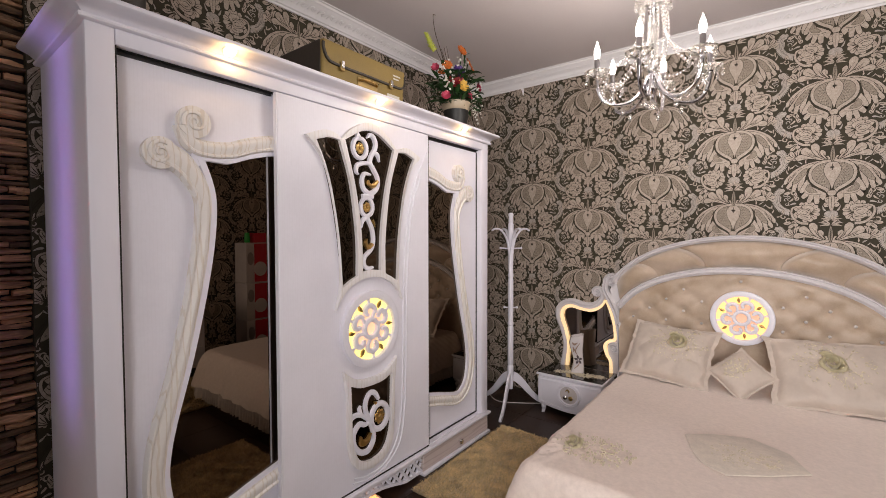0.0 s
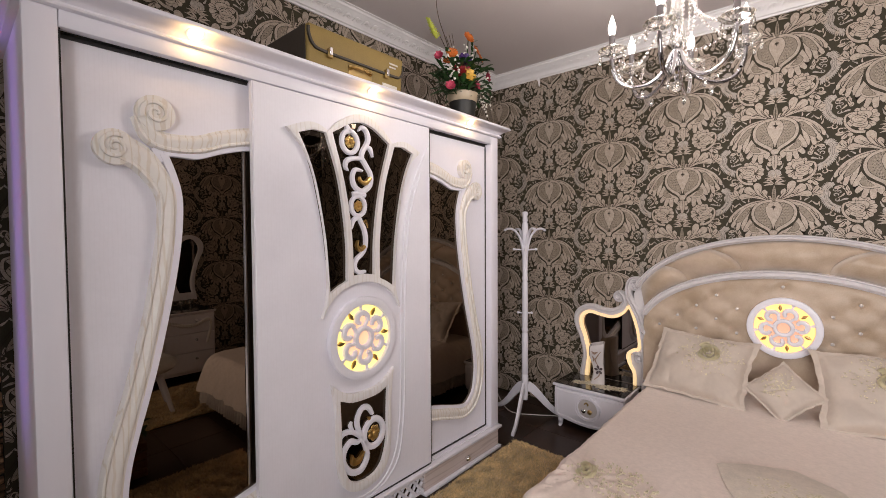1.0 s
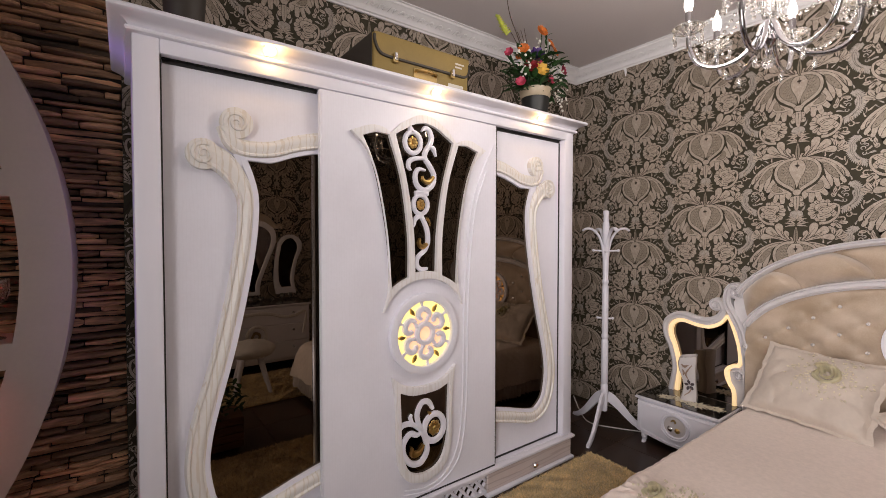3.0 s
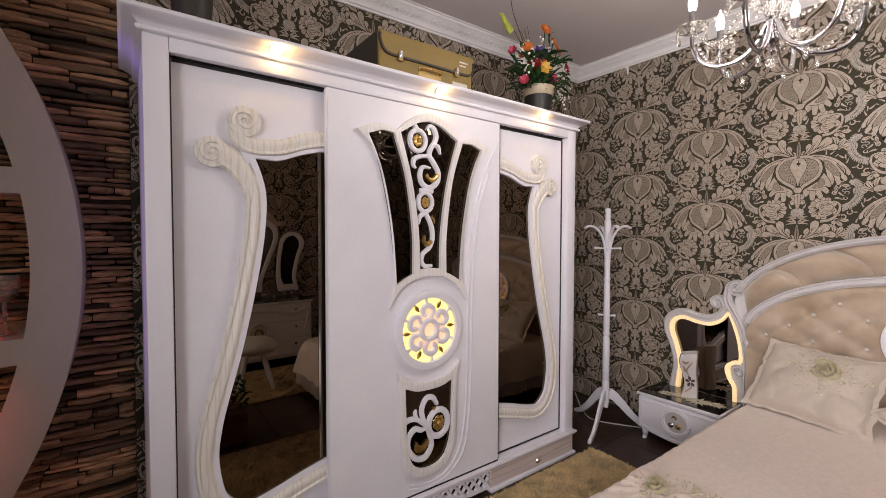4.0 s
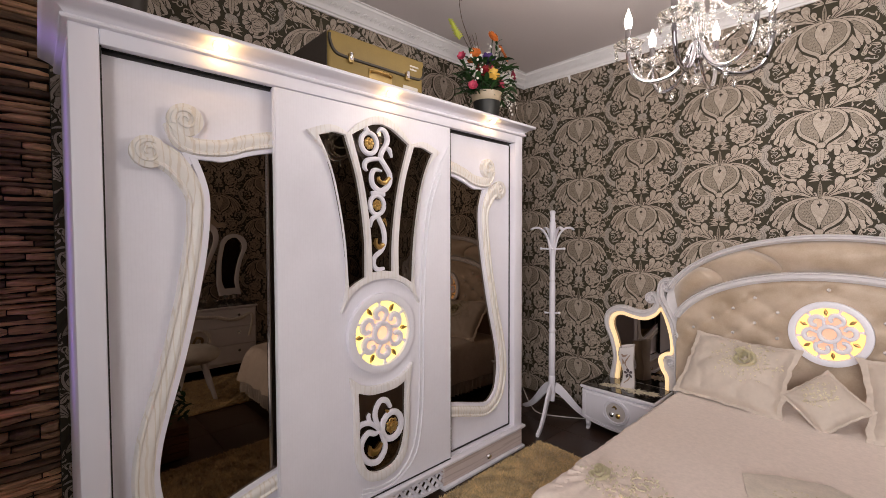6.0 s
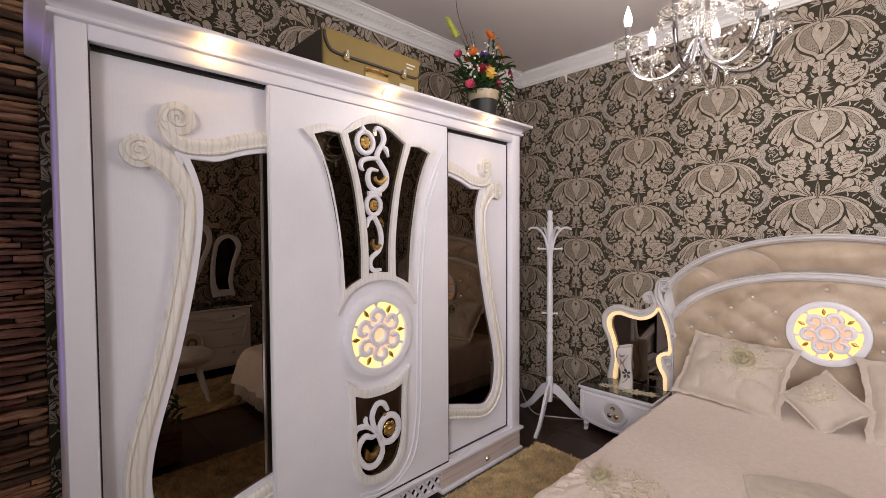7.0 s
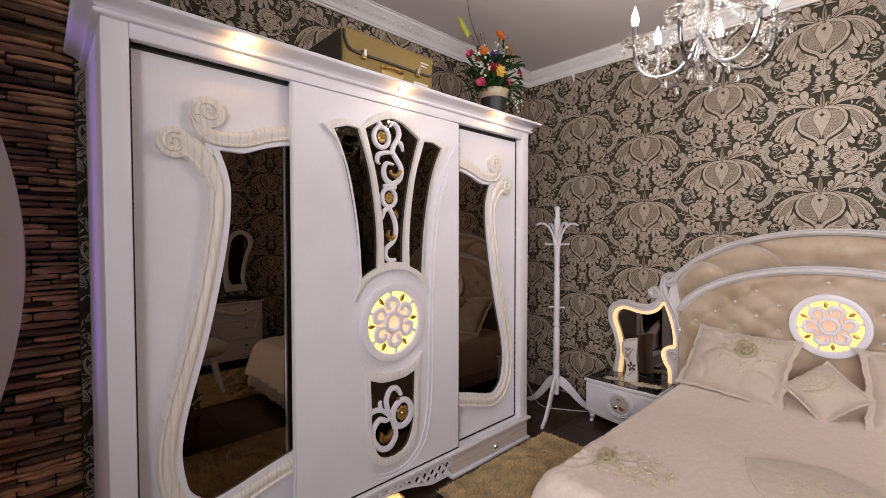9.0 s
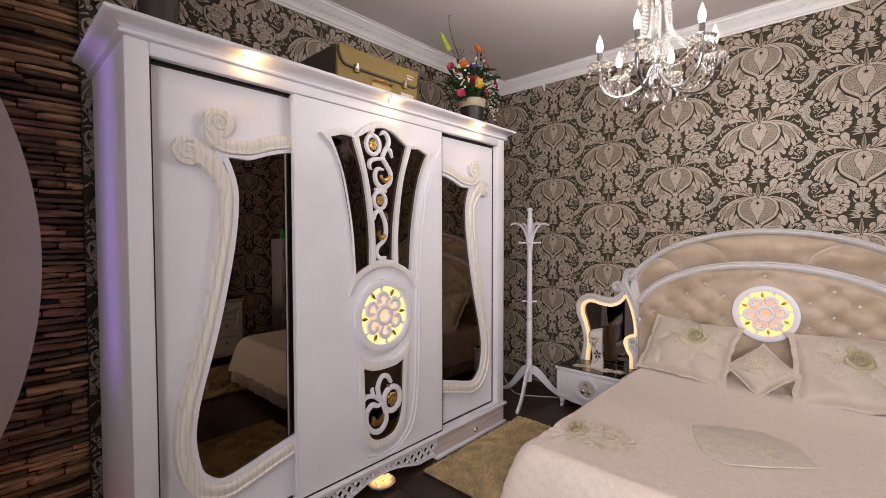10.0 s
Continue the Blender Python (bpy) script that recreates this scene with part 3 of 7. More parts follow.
    rosette(d2, "rosette", front, c, 1.008, 0.205, M_LITY, M_LITP, 35)

    low_half = smooth2([(0, 0.742), (0.07, 0.748), (0.13, 0.770), (0.192, 0.818)]) + smooth2([(0.192, 0.818), (0.178, 0.73), (0.17, 0.64), (0.168, 0.48), (0.150, 0.35), (0.095, 0.275), (0, 0.246)])[1:]
    low_pane = smooth2([(0, 0.700), (0.08, 0.706), (0.148, 0.732)]) + smooth2([(0.148, 0.732), (0.143, 0.60), (0.138, 0.45), (0.108, 0.35), (0.06, 0.306), (0, 0.294)])[1:]
    low = part("medallion_frame", plate(both(low_half, c), [both(low_pane, c)], front, -0.002, 0.022, 0.009), M_FAN, d2, "limed carved U-shaped frame")
    part("medallion_pane", plate(grow(both(low_pane, c), 1.05, (c, 0.5)), [], front, 0.0006, 0.003), M_SMOKE, low, "smoked mirror pane", smooth=False)
    for k, (off, w) in enumerate(((0.0, .0055), (0.028, .0045))):
        line = [(0.482, 2.02, w * 0.3), (0.395, 1.862, w), (0.318, 1.66, w), (0.284, 1.43, w), (0.268, 1.20, w), (0.262, 1.0, w), (0.258, 0.75, w), (0.246, 0.50, w), (0.205, 0.325, w), (0.115, 0.228, w), (0, 0.206, w)]
        line = [(c + a + off * min(1.0, 0.25 + a * 4) * (1 if b > 0.3 else 0.6), b - (off * 0.7 if b < 0.4 else 0), q) for a, b, q in line if a + off < 0.49]
        line += [(2 * c - a, b, q) for a, b, q in reversed(line[:-1]) if b < 0.24]
        part("door_groove", band(line, front, 0.006, ROUND, step=5), M_GRAIN, d2)

    # curls in the panes
    def fret(pts, parent, d=0.018, mate=M_WHITE, name="fret_curl", step=5):
        return part(name, band(pts, front, d, ROUND, step=step), mate, parent, "gold-painted curl" if mate is M_GOLD else "")

    def gilt_flower(y, z, r, parent):
        hub = [(y + r * math.cos(a * math.pi / 10), z + 1.12 * r * math.sin(a * math.pi / 10), r * 0.27) for a in range(21)]
        ringp = part("flower_ring", band(hub, front, 0.018, ROUND, smoothed=True), M_WHITE, parent)
        bm = bmesh.new()
        for k in range(7):
            a = 2 * math.pi * k / 7
            bmesh.ops.create_uvsphere(bm, u_segments=8, v_segments=6, radius=1, matrix=Matrix.Translation(front(y + r * 0.38 * math.cos(a), z + r * 0.42 * math.sin(a), 0.009)) @ Matrix.Diagonal((0.007, r * 0.24, r * 0.26, 1)))
        bmesh.ops.create_uvsphere(bm, u_segments=8, v_segments=6, radius=1, matrix=Matrix.Translation(front(y, z, 0.013)) @ Matrix.Diagonal((0.008, r * 0.2, r * 0.2, 1)))
        part("gilt_flower", bm, M_GOLD, ringp, "gold-painted flower")
    gilt_flower(1.579, 1.960, 0.046, fan)
    fret([(1.579, 2.004, .014), (1.566, 2.022, .016), (1.559, 2.045, .003)], fan)
    fret([(1.628, 2.020, .003), (1.650, 2.040, .012), (1.676, 2.030, .014), (1.690, 1.995, .015), (1.680, 1.962, .014), (1.658, 1.930, .014), (1.648, 1.895, .014), (1.672, 1.862, .014), (1.703, 1.815, .014), (1.696, 1.762, .015), (1.650, 1.730, .015), (1.604, 1.752, .014), (1.592, 1.797, .013), (1.610, 1.832, .011), (1.650, 1.830, .006)], fan)
    fret([(1.672, 1.948, .004), (1.700, 1.945, .013), (1.716, 1.905, .003)], fan)
    fret([(1.648, 1.890, .010), (1.600, 1.885, .012), (1.560, 1.868, .013), (1.552, 1.838, .010), (1.566, 1.822, .003)], fan)
    fret([(1.700, 1.800, .010), (1.670, 1.772, .012), (1.640, 1.778, .009), (1.632, 1.800, .003)], fan, 0.02, M_GOLD, "gilt_curl")
    fret([(1.590, 1.712, .013), (1.628, 1.716, .014), (1.668, 1.712, .012)], fan)
    gilt_flower(1.624, 1.657, 0.042, fan)
    fret([(1.628, 1.606, .012), (1.594, 1.585, .012), (1.582, 1.545, .003)], fan)
    fret([(1.628, 1.600, .012), (1.660, 1.540, .013), (1.668, 1.478, .013), (1.650, 1.430, .012), (1.608, 1.395, .012), (1.600, 1.358, .012), (1.624, 1.334, .012), (1.662, 1.336, .008)], fan)
    fret([(1.662, 1.590, .010), (1.676, 1.570, .006), (1.680, 1.552, .002)], fan, 0.014, M_GOLD, "gilt_curl")
    fret([(1.660, 1.460, .010), (1.634, 1.444, .012), (1.614, 1.462, .010), (1.618, 1.490, .003)], fan, 0.02, M_GOLD, "gilt_curl")
    gilt_flower(1.707, 0.510, 0.062, low)
    fret([(1.628, 0.505, .003), (1.600, 0.498, .013), (1.560, 0.512, .015), (1.522, 0.475, .015), (1.524, 0.415, .016), (1.568, 0.360, .016), (1.624, 0.352, .016), (1.662, 0.402, .015), (1.650, 0.470, .014), (1.622, 0.525, .014), (1.602, 0.600, .014), (1.630, 0.654, .014), (1.672, 0.650, .015), (1.698, 0.610, .010)], low)
    fret([(1.626, 0.515, .010), (1.570, 0.560, .013), (1.518, 0.566, .014), (1.492, 0.540, .012), (1.492, 0.492, .003)], low)
    fret([(1.575, 0.565, .006), (1.562, 0.592, .011), (1.568, 0.612, .003)], low)
    fret([(1.668, 0.600, .003), (1.682, 0.585, .012), (1.672, 0.560, .004)], low, 0.014, M_GOLD, "gilt_curl")
    fret([(1.640, 0.440, .005), (1.610, 0.405, .015), (1.577, 0.408, .018), (1.570, 0.445, .003)], low, 0.02, M_GOLD, "gilt_curl")

    # base: ledge, drawers and lattice apron
    part("base_ledge", box(-1.70, XF + 0.028, Y0 - 0.012, Y1 + 0.012, 0.146, 0.166, 0.008, seg=2), M_WHITE, t)
    part("lattice_rail", box(-1.70, XF, 1.225, 2.085, 0.118, 0.146, 0.003), M_WHITE, t)
    for y0, y1 in ((Y0 + 0.004, 1.225), (2.085, Y1 - 0.004)):
        dr = part("drawer", box(-1.70, XF + 0.004, y0, y1, 0.022, 0.144, 0.004), M_DRAWER, t, "limed wood drawer front")
        part("plinth", box(-1.72, XF + 0.022, y0 - 0.008, y1 + 0.012, 0.0, 0.022, 0.006, seg=2), M_WHITE, t)
        yk = (y0 + y1) / 2
        part("knob", lathe(((0.005, 0), (0.006, 0.010), (0.016, 0.018), (0.019, 0.026), (0.013, 0.034), (0.002, 0.036)), (XF + 0.003, yk, 0.078), 14, axis="X"), M_CHROME, dr, "chrome knob")
    ya, yb = 1.228, 2.082
    low_edge = lambda y: 0.030 + 0.062 * max(0.0, math.cos((y - c) / (yb - ya) * 2 * math.pi) * 0.5 + 0.25) * 1.33
    k = -3
    pitch = 0.058
    while ya + k * pitch < yb + 0.2:
        for s in (1, -1):
            pts = []
            for i in range(13):
                z = 0.122 - 0.1 * i / 12
                y = ya + k * pitch + s * (0.122 - z) * 0.9 - (0.1 if s > 0 else -0.02)
                if ya < y < yb and z > low_edge(y):
                    pts.append((XF - 0.012 + (0.004 if s > 0 else -0.003), y, z))
            if len(pts) > 1:
                bm = bmesh.new()
                for dz in (1,):
                    tube([pts[0], pts[-1]], 0.0095, 6, bm)
                part("lattice_slat", bm, M_WHITE, t)
        k += 1
    part("apron_edge", band([(ya + (yb - ya) * i / 24, low_edge(ya + (yb - ya) * i / 24), .009) for i in range(25)], lambda a, b, d: Vector((XF - 0.022 + d, a, b)), 0.022, FLAT, smoothed=True), M_WHITE, t)
    return t


wardrobe()
for y in (0.899, 1.700, 2.490):
    lamp("cornice_spot", "POINT", Matrix.Translation((XF + 0.052, y, 2.207)), 0.55, (1.0, 0.58, 0.20), 0.012)


def bowl_lamp():
    t = thing("bowl_lamp", (-1.70, 1.655, 0), "white floor dish lamp with glowing beads under the wardrobe", "lamp")
    part("dish", lathe(((0.045, 0), (0.075, 0.012), (0.085, 0.028), (0.080, 0.032), (0.068, 0.024), (0.01, 0.016)), (-1.70, 1.655, 0), 28), M_CERAMIC, t)
    bm = bmesh.new()
    rnd = random.Random(3)
    for _ in range(60):
        a, r = rnd.uniform(0, 6.28), 0.06 * math.sqrt(rnd.random())
        bmesh.ops.create_icosphere(bm, subdivisions=1, radius=rnd.uniform(0.007, 0.012), matrix=Matrix.Translation((-1.70 + r * math.cos(a), 1.655 + r * math.sin(a), 0.028 + rnd.uniform(0, 0.014))))
    part("beads", bm, M_EMBER, t, "glowing orange beads")


bowl_lamp()

# ---- bed ----
BX = -0.125


def hb(x, z, d):
    """The headboard's face, d towards the room."""
    return Vector((x, 3.755 - d, z))


def arch(dx, a, b, zc):
    return zc + b * math.sqrt(max(0.0, 1 - (dx / a) ** 2))


def bed():
    t = thing("bed", (BX, 2.75, 0), "double bed with arched beige velvet headboard and white carved frame", "bed")
    # frame below the mattress
    part("bed_base", box(BX - 0.68, BX + 0.68, 1.86, 3.72, 0.06, 0.26, 0.01), M_BEDWHITE, t)
    part("mattress", box(BX - 0.685, BX + 0.685, 1.85, 3.70, 0.26, 0.45, 0.05, seg=3), M_SPREAD, t)
    for x in (BX - 0.62, BX + 0.62):
        for y in (1.92, 3.62):
            part("leg", lathe(((0.022, 0), (0.03, 0.03), (0.035, 0.06)), (x, y, 0), 12), M_BEDWHITE, t)
    # headboard
    flank = [(0.80, 0.10), (0.81, 0.72), (0.84, 0.86), (0.885, 0.96), (0.900, 1.05)]
    crown = [(BX - 0.865 + 0.04325 * i, arch(-0.865 + 0.04325 * i, 0.932, 0.55, 0.95)) for i in range(41)]
    hd = part("headboard", plate([(BX - a, b) for a, b in flank] + crown + [(BX + a, b) for a, b in reversed(flank)], [], hb, -0.055, 0.0), M_BEDWHITE, t, "white arched headboard panel")
    outer = [(BX + 0.915 * math.cos(math.pi * i / 48), 0.95 + 0.535 * math.sin(math.pi * i / 48), .020) for i in range(5, 44)]
    inner = [(BX + 0.845 * math.cos(math.pi * i / 48), 0.80 + 0.455 * math.sin(math.pi * i / 48), .027) for i in range(4, 45)]
    part("arch_moulding", band(outer, hb, 0.060, REED, smoothed=True), M_BEDWHITE, hd, "white outer arch moulding")
    part("arch_moulding", band(inner, hb, 0.055, REED, smoothed=True), M_BEDWHITE, hd, "white inner arch moulding")
    # five upholstered pads between the arches, each overlapping the next
    ends = [lambda v: math.pi - 0.34, lambda v: 2.235 + 0.22 * v * v, lambda v: 1.824 + 0.22 * v * v, lambda v: math.pi - 1.824 - 0.22 * v * v, lambda v: math.pi - 2.235 - 0.22 * v * v, lambda v: 0.34]
    for k in range(5):
        bm = bmesh.new()
        nu, nv = 26, 12
        grid = []
        for i in range(nu + 1):
            u = i / nu
            row = []
            for j in range(nv + 1):
                v = j / nv
                a = ends[k](v) + (ends[k + 1](v) - ends[k](v)) * u
                xo, zo = 0.900 * math.cos(a), 0.95 + 0.518 * math.sin(a)
                xi, zi = 0.865 * math.cos(a), 0.80 + 0.478 * math.sin(a)
                # each pad swells towards the middle of the arch and ends there in a rounded edge over the next
                if k == 2:
                    swell = 0.10 + 0.90 * max(0.0, math.sin(math.pi * u)) ** 0.6
                else:
                    w = u if k < 2 else 1 - u
                    swell = (0.10 + 0.90 * math.sin(math.pi / 2 * min(1.0, w / 0.60))) * min(1.0, (1 - w) / 0.10) ** 0.5
                e = swell * max(0.0, math.sin(math.pi * v)) ** 0.5
                x, z = xi + (xo - xi) * v, zi + (zo - zi) * v
                row.append(bm.verts.new(hb(BX + x, z, 0.003 + 0.080 * e + 0.003 * noise.noise(Vector((x * 9, z * 9, k))))))
            grid.append(row)
        for i in range(nu):
            for j in range(nv):
                bm.faces.new((grid[i][j], grid[i + 1][j], grid[i + 1][j + 1], grid[i][j + 1]))
        part("pad", bm, M_VELVET, hd, "padded beige velvet panel")
    # deep-buttoned panel
    buttons = []
    for r in range(0, 6):
        z = 1.178 - r * 0.081
        for q in range(-7, 8):
            x = q * 0.118
            if (q + r) % 2 == 0 and z < 0.80 + 0.40 * math.sqrt(max(0, 1 - (x / 0.80) ** 2)) - 0.008 and math.hypot(x, z - 0.925) > 0.215:
                buttons.append((x, z))
    bm = bmesh.new()
    nx, nz = 110, 56
    grid = []
    for i in range(nx + 1):
        x = -0.815 + 1.63 * i / nx
        top = 0.80 + 0.447 * math.sqrt(max(0.0, 1 - (x / 0.845) ** 2))
        row = []
        for j in range(nz + 1):
            z = 0.42 + (top - 0.42) * j / nz
            edge = min(1.0, (top - z) / 0.05) ** 0.5 if top > z else 0.0
            u, v = x / 0.236, (z - 1.178) / 0.162
            p, q = u + v, u - v
            crease = min(abs(p - round(p)), abs(q - round(q)))
            near = min((x - bx) ** 2 + (z - bz) ** 2 for bx, bz in buttons)
            d = 0.036 * edge + 0.010 * min(1, crease * 3.2) * math.exp(-near / 0.012) + 0.004 * noise.noise(Vector((x * 11, z * 14, 3)))
            for bx, bz in buttons:
                rr = (x - bx) ** 2 + (z - bz) ** 2
                if rr < 0.006:
                    d -= 0.020 * math.exp(-rr / 0.0007) + 0.008 * math.exp(-rr / 0.0025)
            row.append(bm.verts.new(hb(BX + x, z, max(0.002, d))))
        grid.append(row)
    for i in range(nx):
        for j in range(nz):
            bm.faces.new((grid[i][j], grid[i + 1][j], grid[i + 1][j + 1], grid[i][j + 1]))
    tuft = part("tufted_panel", bm, M_VELVET, hd, "deep-buttoned beige velvet")
    for x, z in buttons:
        bm = bmesh.new()
        bmesh.ops.create_icosphere(bm, subdivisions=1, radius=0.0115, matrix=Matrix.Translation(hb(BX + x, z, 0.030)))
        part("crystal_button", bm, M_GEM, tuft, "sparkling crystal button", smooth=False)
    rosette(hd, "rosette", lambda a, b, d: hb(a, b, 0.045 + d), BX + 0.009, 0.925, 0.189, M_LITB, M_LITR, 10)
    part("rosette_back", plate(circle(BX + 0.009, 0.925, 0.185, 40), [], hb, 0.0, 0.043), M_BEDWHITE, hd)
    # carved side posts, each ending in a volute
    for s in (-1, 1):
        pl = (lambda a, b, d: Vector((a, 3.800 - d, b))) if s < 0 else (lambda a, b, d: Vector((2 * BX - a, 3.800 - d, b)))
        vol = curl(-1.012, 1.130, 0.050, 215, 1.4, 0.022)
        post = [(-1.066, 1.085, .022), (-1.060, 1.035, .024), (-1.020, 0.960, .026), (-0.972, 0.855, .028), (-0.942, 0.72, .030), (-0.930, 0.56, .032), (-0.930, 0.10, .032)]
        part("post", band(vol[:-2] + [tuple(v) for v in spline(post, 6)], pl, 0.075, REED, smoothed=True), M_BEDWHITE, hd, "white carved post with volute")
        part("volute_eye", plate(circle(-1.012, 1.130, 0.052, 28), [], pl, 0.0, 0.055, 0.006), M_BEDWHITE, hd)
    return t


bed()


def bedspread():
    """The quilted cover: a flat top with rounded corners, falling in soft folds to a ruffled hem."""
    bm = bmesh.new()
    x0, x1, y0, y1 = BX - 0.70, BX + 0.70, 1.80, 3.74
    R = 0.12
    per = []
    # perimeter from the head's left side round the foot to the head's right side
    n_side, n_arc, n_foot = 150, 40, 120
    for i in range(n_side):
        per.append((x0, y1 - (y1 - y0 - R) * i / n_side, -1, 0))
    for i in range(n_arc):
        a = math.pi + (math.pi / 2) * i / n_arc
        per.append((x0 + R + R * math.cos(a), y0 + R + R * math.sin(a), math.cos(a), math.sin(a)))
    for i in range(n_foot):
        per.append((x0 + R + (x1 - x0 - 2 * R) * i / n_foot, y0, 0, -1))
    for i in range(n_arc):
        a = 1.5 * math.pi + (math.pi / 2) * i / n_arc
        per.append((x1 - R + R * math.cos(a), y0 + R + R * math.sin(a), math.cos(a), math.sin(a)))
    for i in range(n_side + 1):
        per.append((x1, y0 + R + (y1 - y0 - R) * i / n_side, 1, 0))
    drop = [(-0.06, 0.488), (-0.03, 0.486), (-0.012, 0.480), (0.006, 0.466), (0.020, 0.445), (0.034, 0.41), (0.048, 0.36), (0.060, 0.30), (0.070, 0.24), (0.078, 0.185)]
    drop = [(v[0], v[1]) for v in spline([(o, z, 0) for o, z in drop], 3)]
    rows = []
    s = 0.0
    for i, (px, py, nx, ny) in enumerate(per):
        if i:
            s += math.hypot(px - per[i - 1][0], py - per[i - 1][1])
        row = []
        corner = abs(nx * ny) * 2
        gather = math.exp(-((py - 2.02) / 0.16) ** 2) * (nx < -0.3)
        for k, (o, z) in enumerate(drop):
            f = k / (len(drop) - 1)
            w = (0.009 + 0.020 * corner + 0.007 * gather) * f ** 1.2 * math.sin(s * 30 + 1.3 * math.sin(s * 7)) + 0.012 * f * noise.noise(Vector((s * 5, z * 6, 2)))
            # stitched diamonds on the fall
            quilt = 0.007 * min(1, 6 * f) * abs(math.sin((s + z * 1.1) * 42) * math.sin((s - z * 1.1) * 42)) ** 0.5
            o2 = o + w + quilt + 0.05 * corner * f
            z2 = z + 0.006 * noise.noise(Vector((px * 4 + o, py * 4, 1))) + (0.006 * gather * (1 - f) * math.sin(s * 85))
            row.append(bm.verts.new((px + nx * o2, py + ny * o2, z2)))
        rows.append(row)
    for a, b in zip(rows, rows[1:]):
        for k in range(len(drop) - 1):
            bm.faces.new((a[k], b[k], b[k + 1], a[k + 1]))
    # the top, joined along its own grid
    nx_, ny_ = 110, 150
    grid = []
    for i in range(nx_ + 1):
        row = []
        for j in range(ny_ + 1):
            x, y = x0 + 0.02 + (x1 - x0 - 0.04) * i / nx_, y0 + 0.03 + (y1 - y0 - 0.03) * j / ny_
            cx, cy = max(x0 + R + 0.02 - x, x - (x1 - R - 0.02), 0), max(y0 + R + 0.02 - y, 0)
            if cx > 0 and cy > 0 and math.hypot(cx, cy) > R:
                k = R / math.hypot(cx, cy)
                x += (cx - cx * k) * (1 if x < BX else -1)
                y += cy - cy * k
            gx, gy = x + 0.70, y - 2.06
            gr = math.hypot(gx, gy)
            pucker = 0.008 * math.exp(-(gr / 0.15) ** 2) * math.sin(13 * math.atan2(gy, gx)) * min(1, gr / 0.04) if gr < 0.4 else 0
            z = 0.4885 + pucker + 0.005 * noise.noise(Vector((x * 3, y * 3, 5))) + 0.0010 * noise.noise(Vector((x * 12, y * 12, 8)))
            row.append(bm.verts.new((x, y, z)))
        grid.append(row)
    for i in range(nx_):
        for j in range(ny_):
            bm.faces.new((grid[i][j], grid[i + 1][j], grid[i + 1][j + 1], grid[i][j + 1]))
    t = thing("bedspread", (BX, 2.75, 0.26), "pale pink-beige satin bedspread with ruffled hem on the bed", "bedspread")
    part("cover", bm, M_SPREAD, t)
    # ruffle
    bm = bmesh.new()
    rows, s = [], 0.0
    fine = []
    for i in range(len(per) - 1):
        for k in range(5):
            f = k / 5
            fine.append(tuple(per[i][q] * (1 - f) + per[i + 1][q] * f for q in range(4)))
    for i, (px, py, nx, ny) in enumerate(fine):
        if i:
            s += math.hypot(px - fine[i - 1][0], py - fine[i - 1][1])
        corner = abs(nx * ny) * 2
        row = []
        for k in range(4):
            f = k / 3
            o = 0.070 + 0.05 * corner + (0.004 + 0.016 * f) * math.sin(s * 150 + 2 * math.sin(s * 21))
            row.append(bm.verts.new((px + nx * o, py + ny * o, 0.195 - 0.12 * f + 0.006 * f * math.sin(s * 150))))
        rows.append(row)
    for a, b in zip(rows, rows[1:]):
        for k in range(3):
            bm.faces.new((a[k], b[k], b[k + 1], a[k + 1]))
    part("ruffle", bm, M_RUFFLE, t, "gathered lace ruffle")
    # embroidered flap near the foot
    fl = smooth2([(-0.285, 2.52), (-0.235, 2.36), (-0.175, 2.25), (-0.085, 2.20)], 5) + [(0.06, 2.30), (0.20, 2.42), (0.13, 2.58), (-0.02, 2.66), (-0.18, 2.60)]
    flat = lambda a, b, d: Vector((a, b, 0.4925 + d))
    part("applique", plate(fl, [], flat, 0, 0.005, 0.0015), M_APPLIQUE, t, "embroidered satin applique")
    lace(t, flat, -0.03, 2.42, 0.095, 5, 110)
    lace(t, flat, -0.60, 2.09, 0.12, 8, 170)
    fabric_rose("fabric_rose", Vector((-0.695, 2.075, 0.495)), Vector((-0.25, -0.35, 0.9)), 0.046, t)
    return t


def lace(parent, place, cx, cz, r, seed, n):
    """Scattered raised stitches and sequins."""
    rnd = random.Random(seed)
    bm = bmesh.new()
    for _ in range(n):
        f = rnd.random() ** 0.8
        a, q = rnd.randrange(6) * 1.05 + 1.1 * f + rnd.gauss(0, 0.24), r * (0.15 + 1.05 * f)
        x, y = cx + q * math.cos(a) * 1.25, cz + q * math.sin(a)
        L, w, b = rnd.uniform(0.007, 0.016), rnd.uniform(0.0016, 0.0034), a + 0.6 * rnd.choice((-1, 1)) + rnd.gauss(0, 0.2)
        pts = [(x + L * u * math.cos(b) - w * v * math.sin(b), y + L * u * math.sin(b) + w * v * math.cos(b)) for u, v in ((-0.5, 0), (-0.2, 1), (0.25, 1), (0.5, 0), (0.2, -1), (-0.25, -1))]
        up = [bm.verts.new(place(p, q2, 0.0068)) for p, q2 in pts]
        lo = [bm.verts.new(place(p, q2, 0.001)) for p, q2 in pts]
        bm.faces.new(up)
        for i in range(6):
            bm.faces.new((up[i], up[(i + 1) % 6], lo[(i + 1) % 6], lo[i]))
    return tagged(part("embroidery", bm, M_LACE, parent, "raised gold embroidery"), kind="stuff")


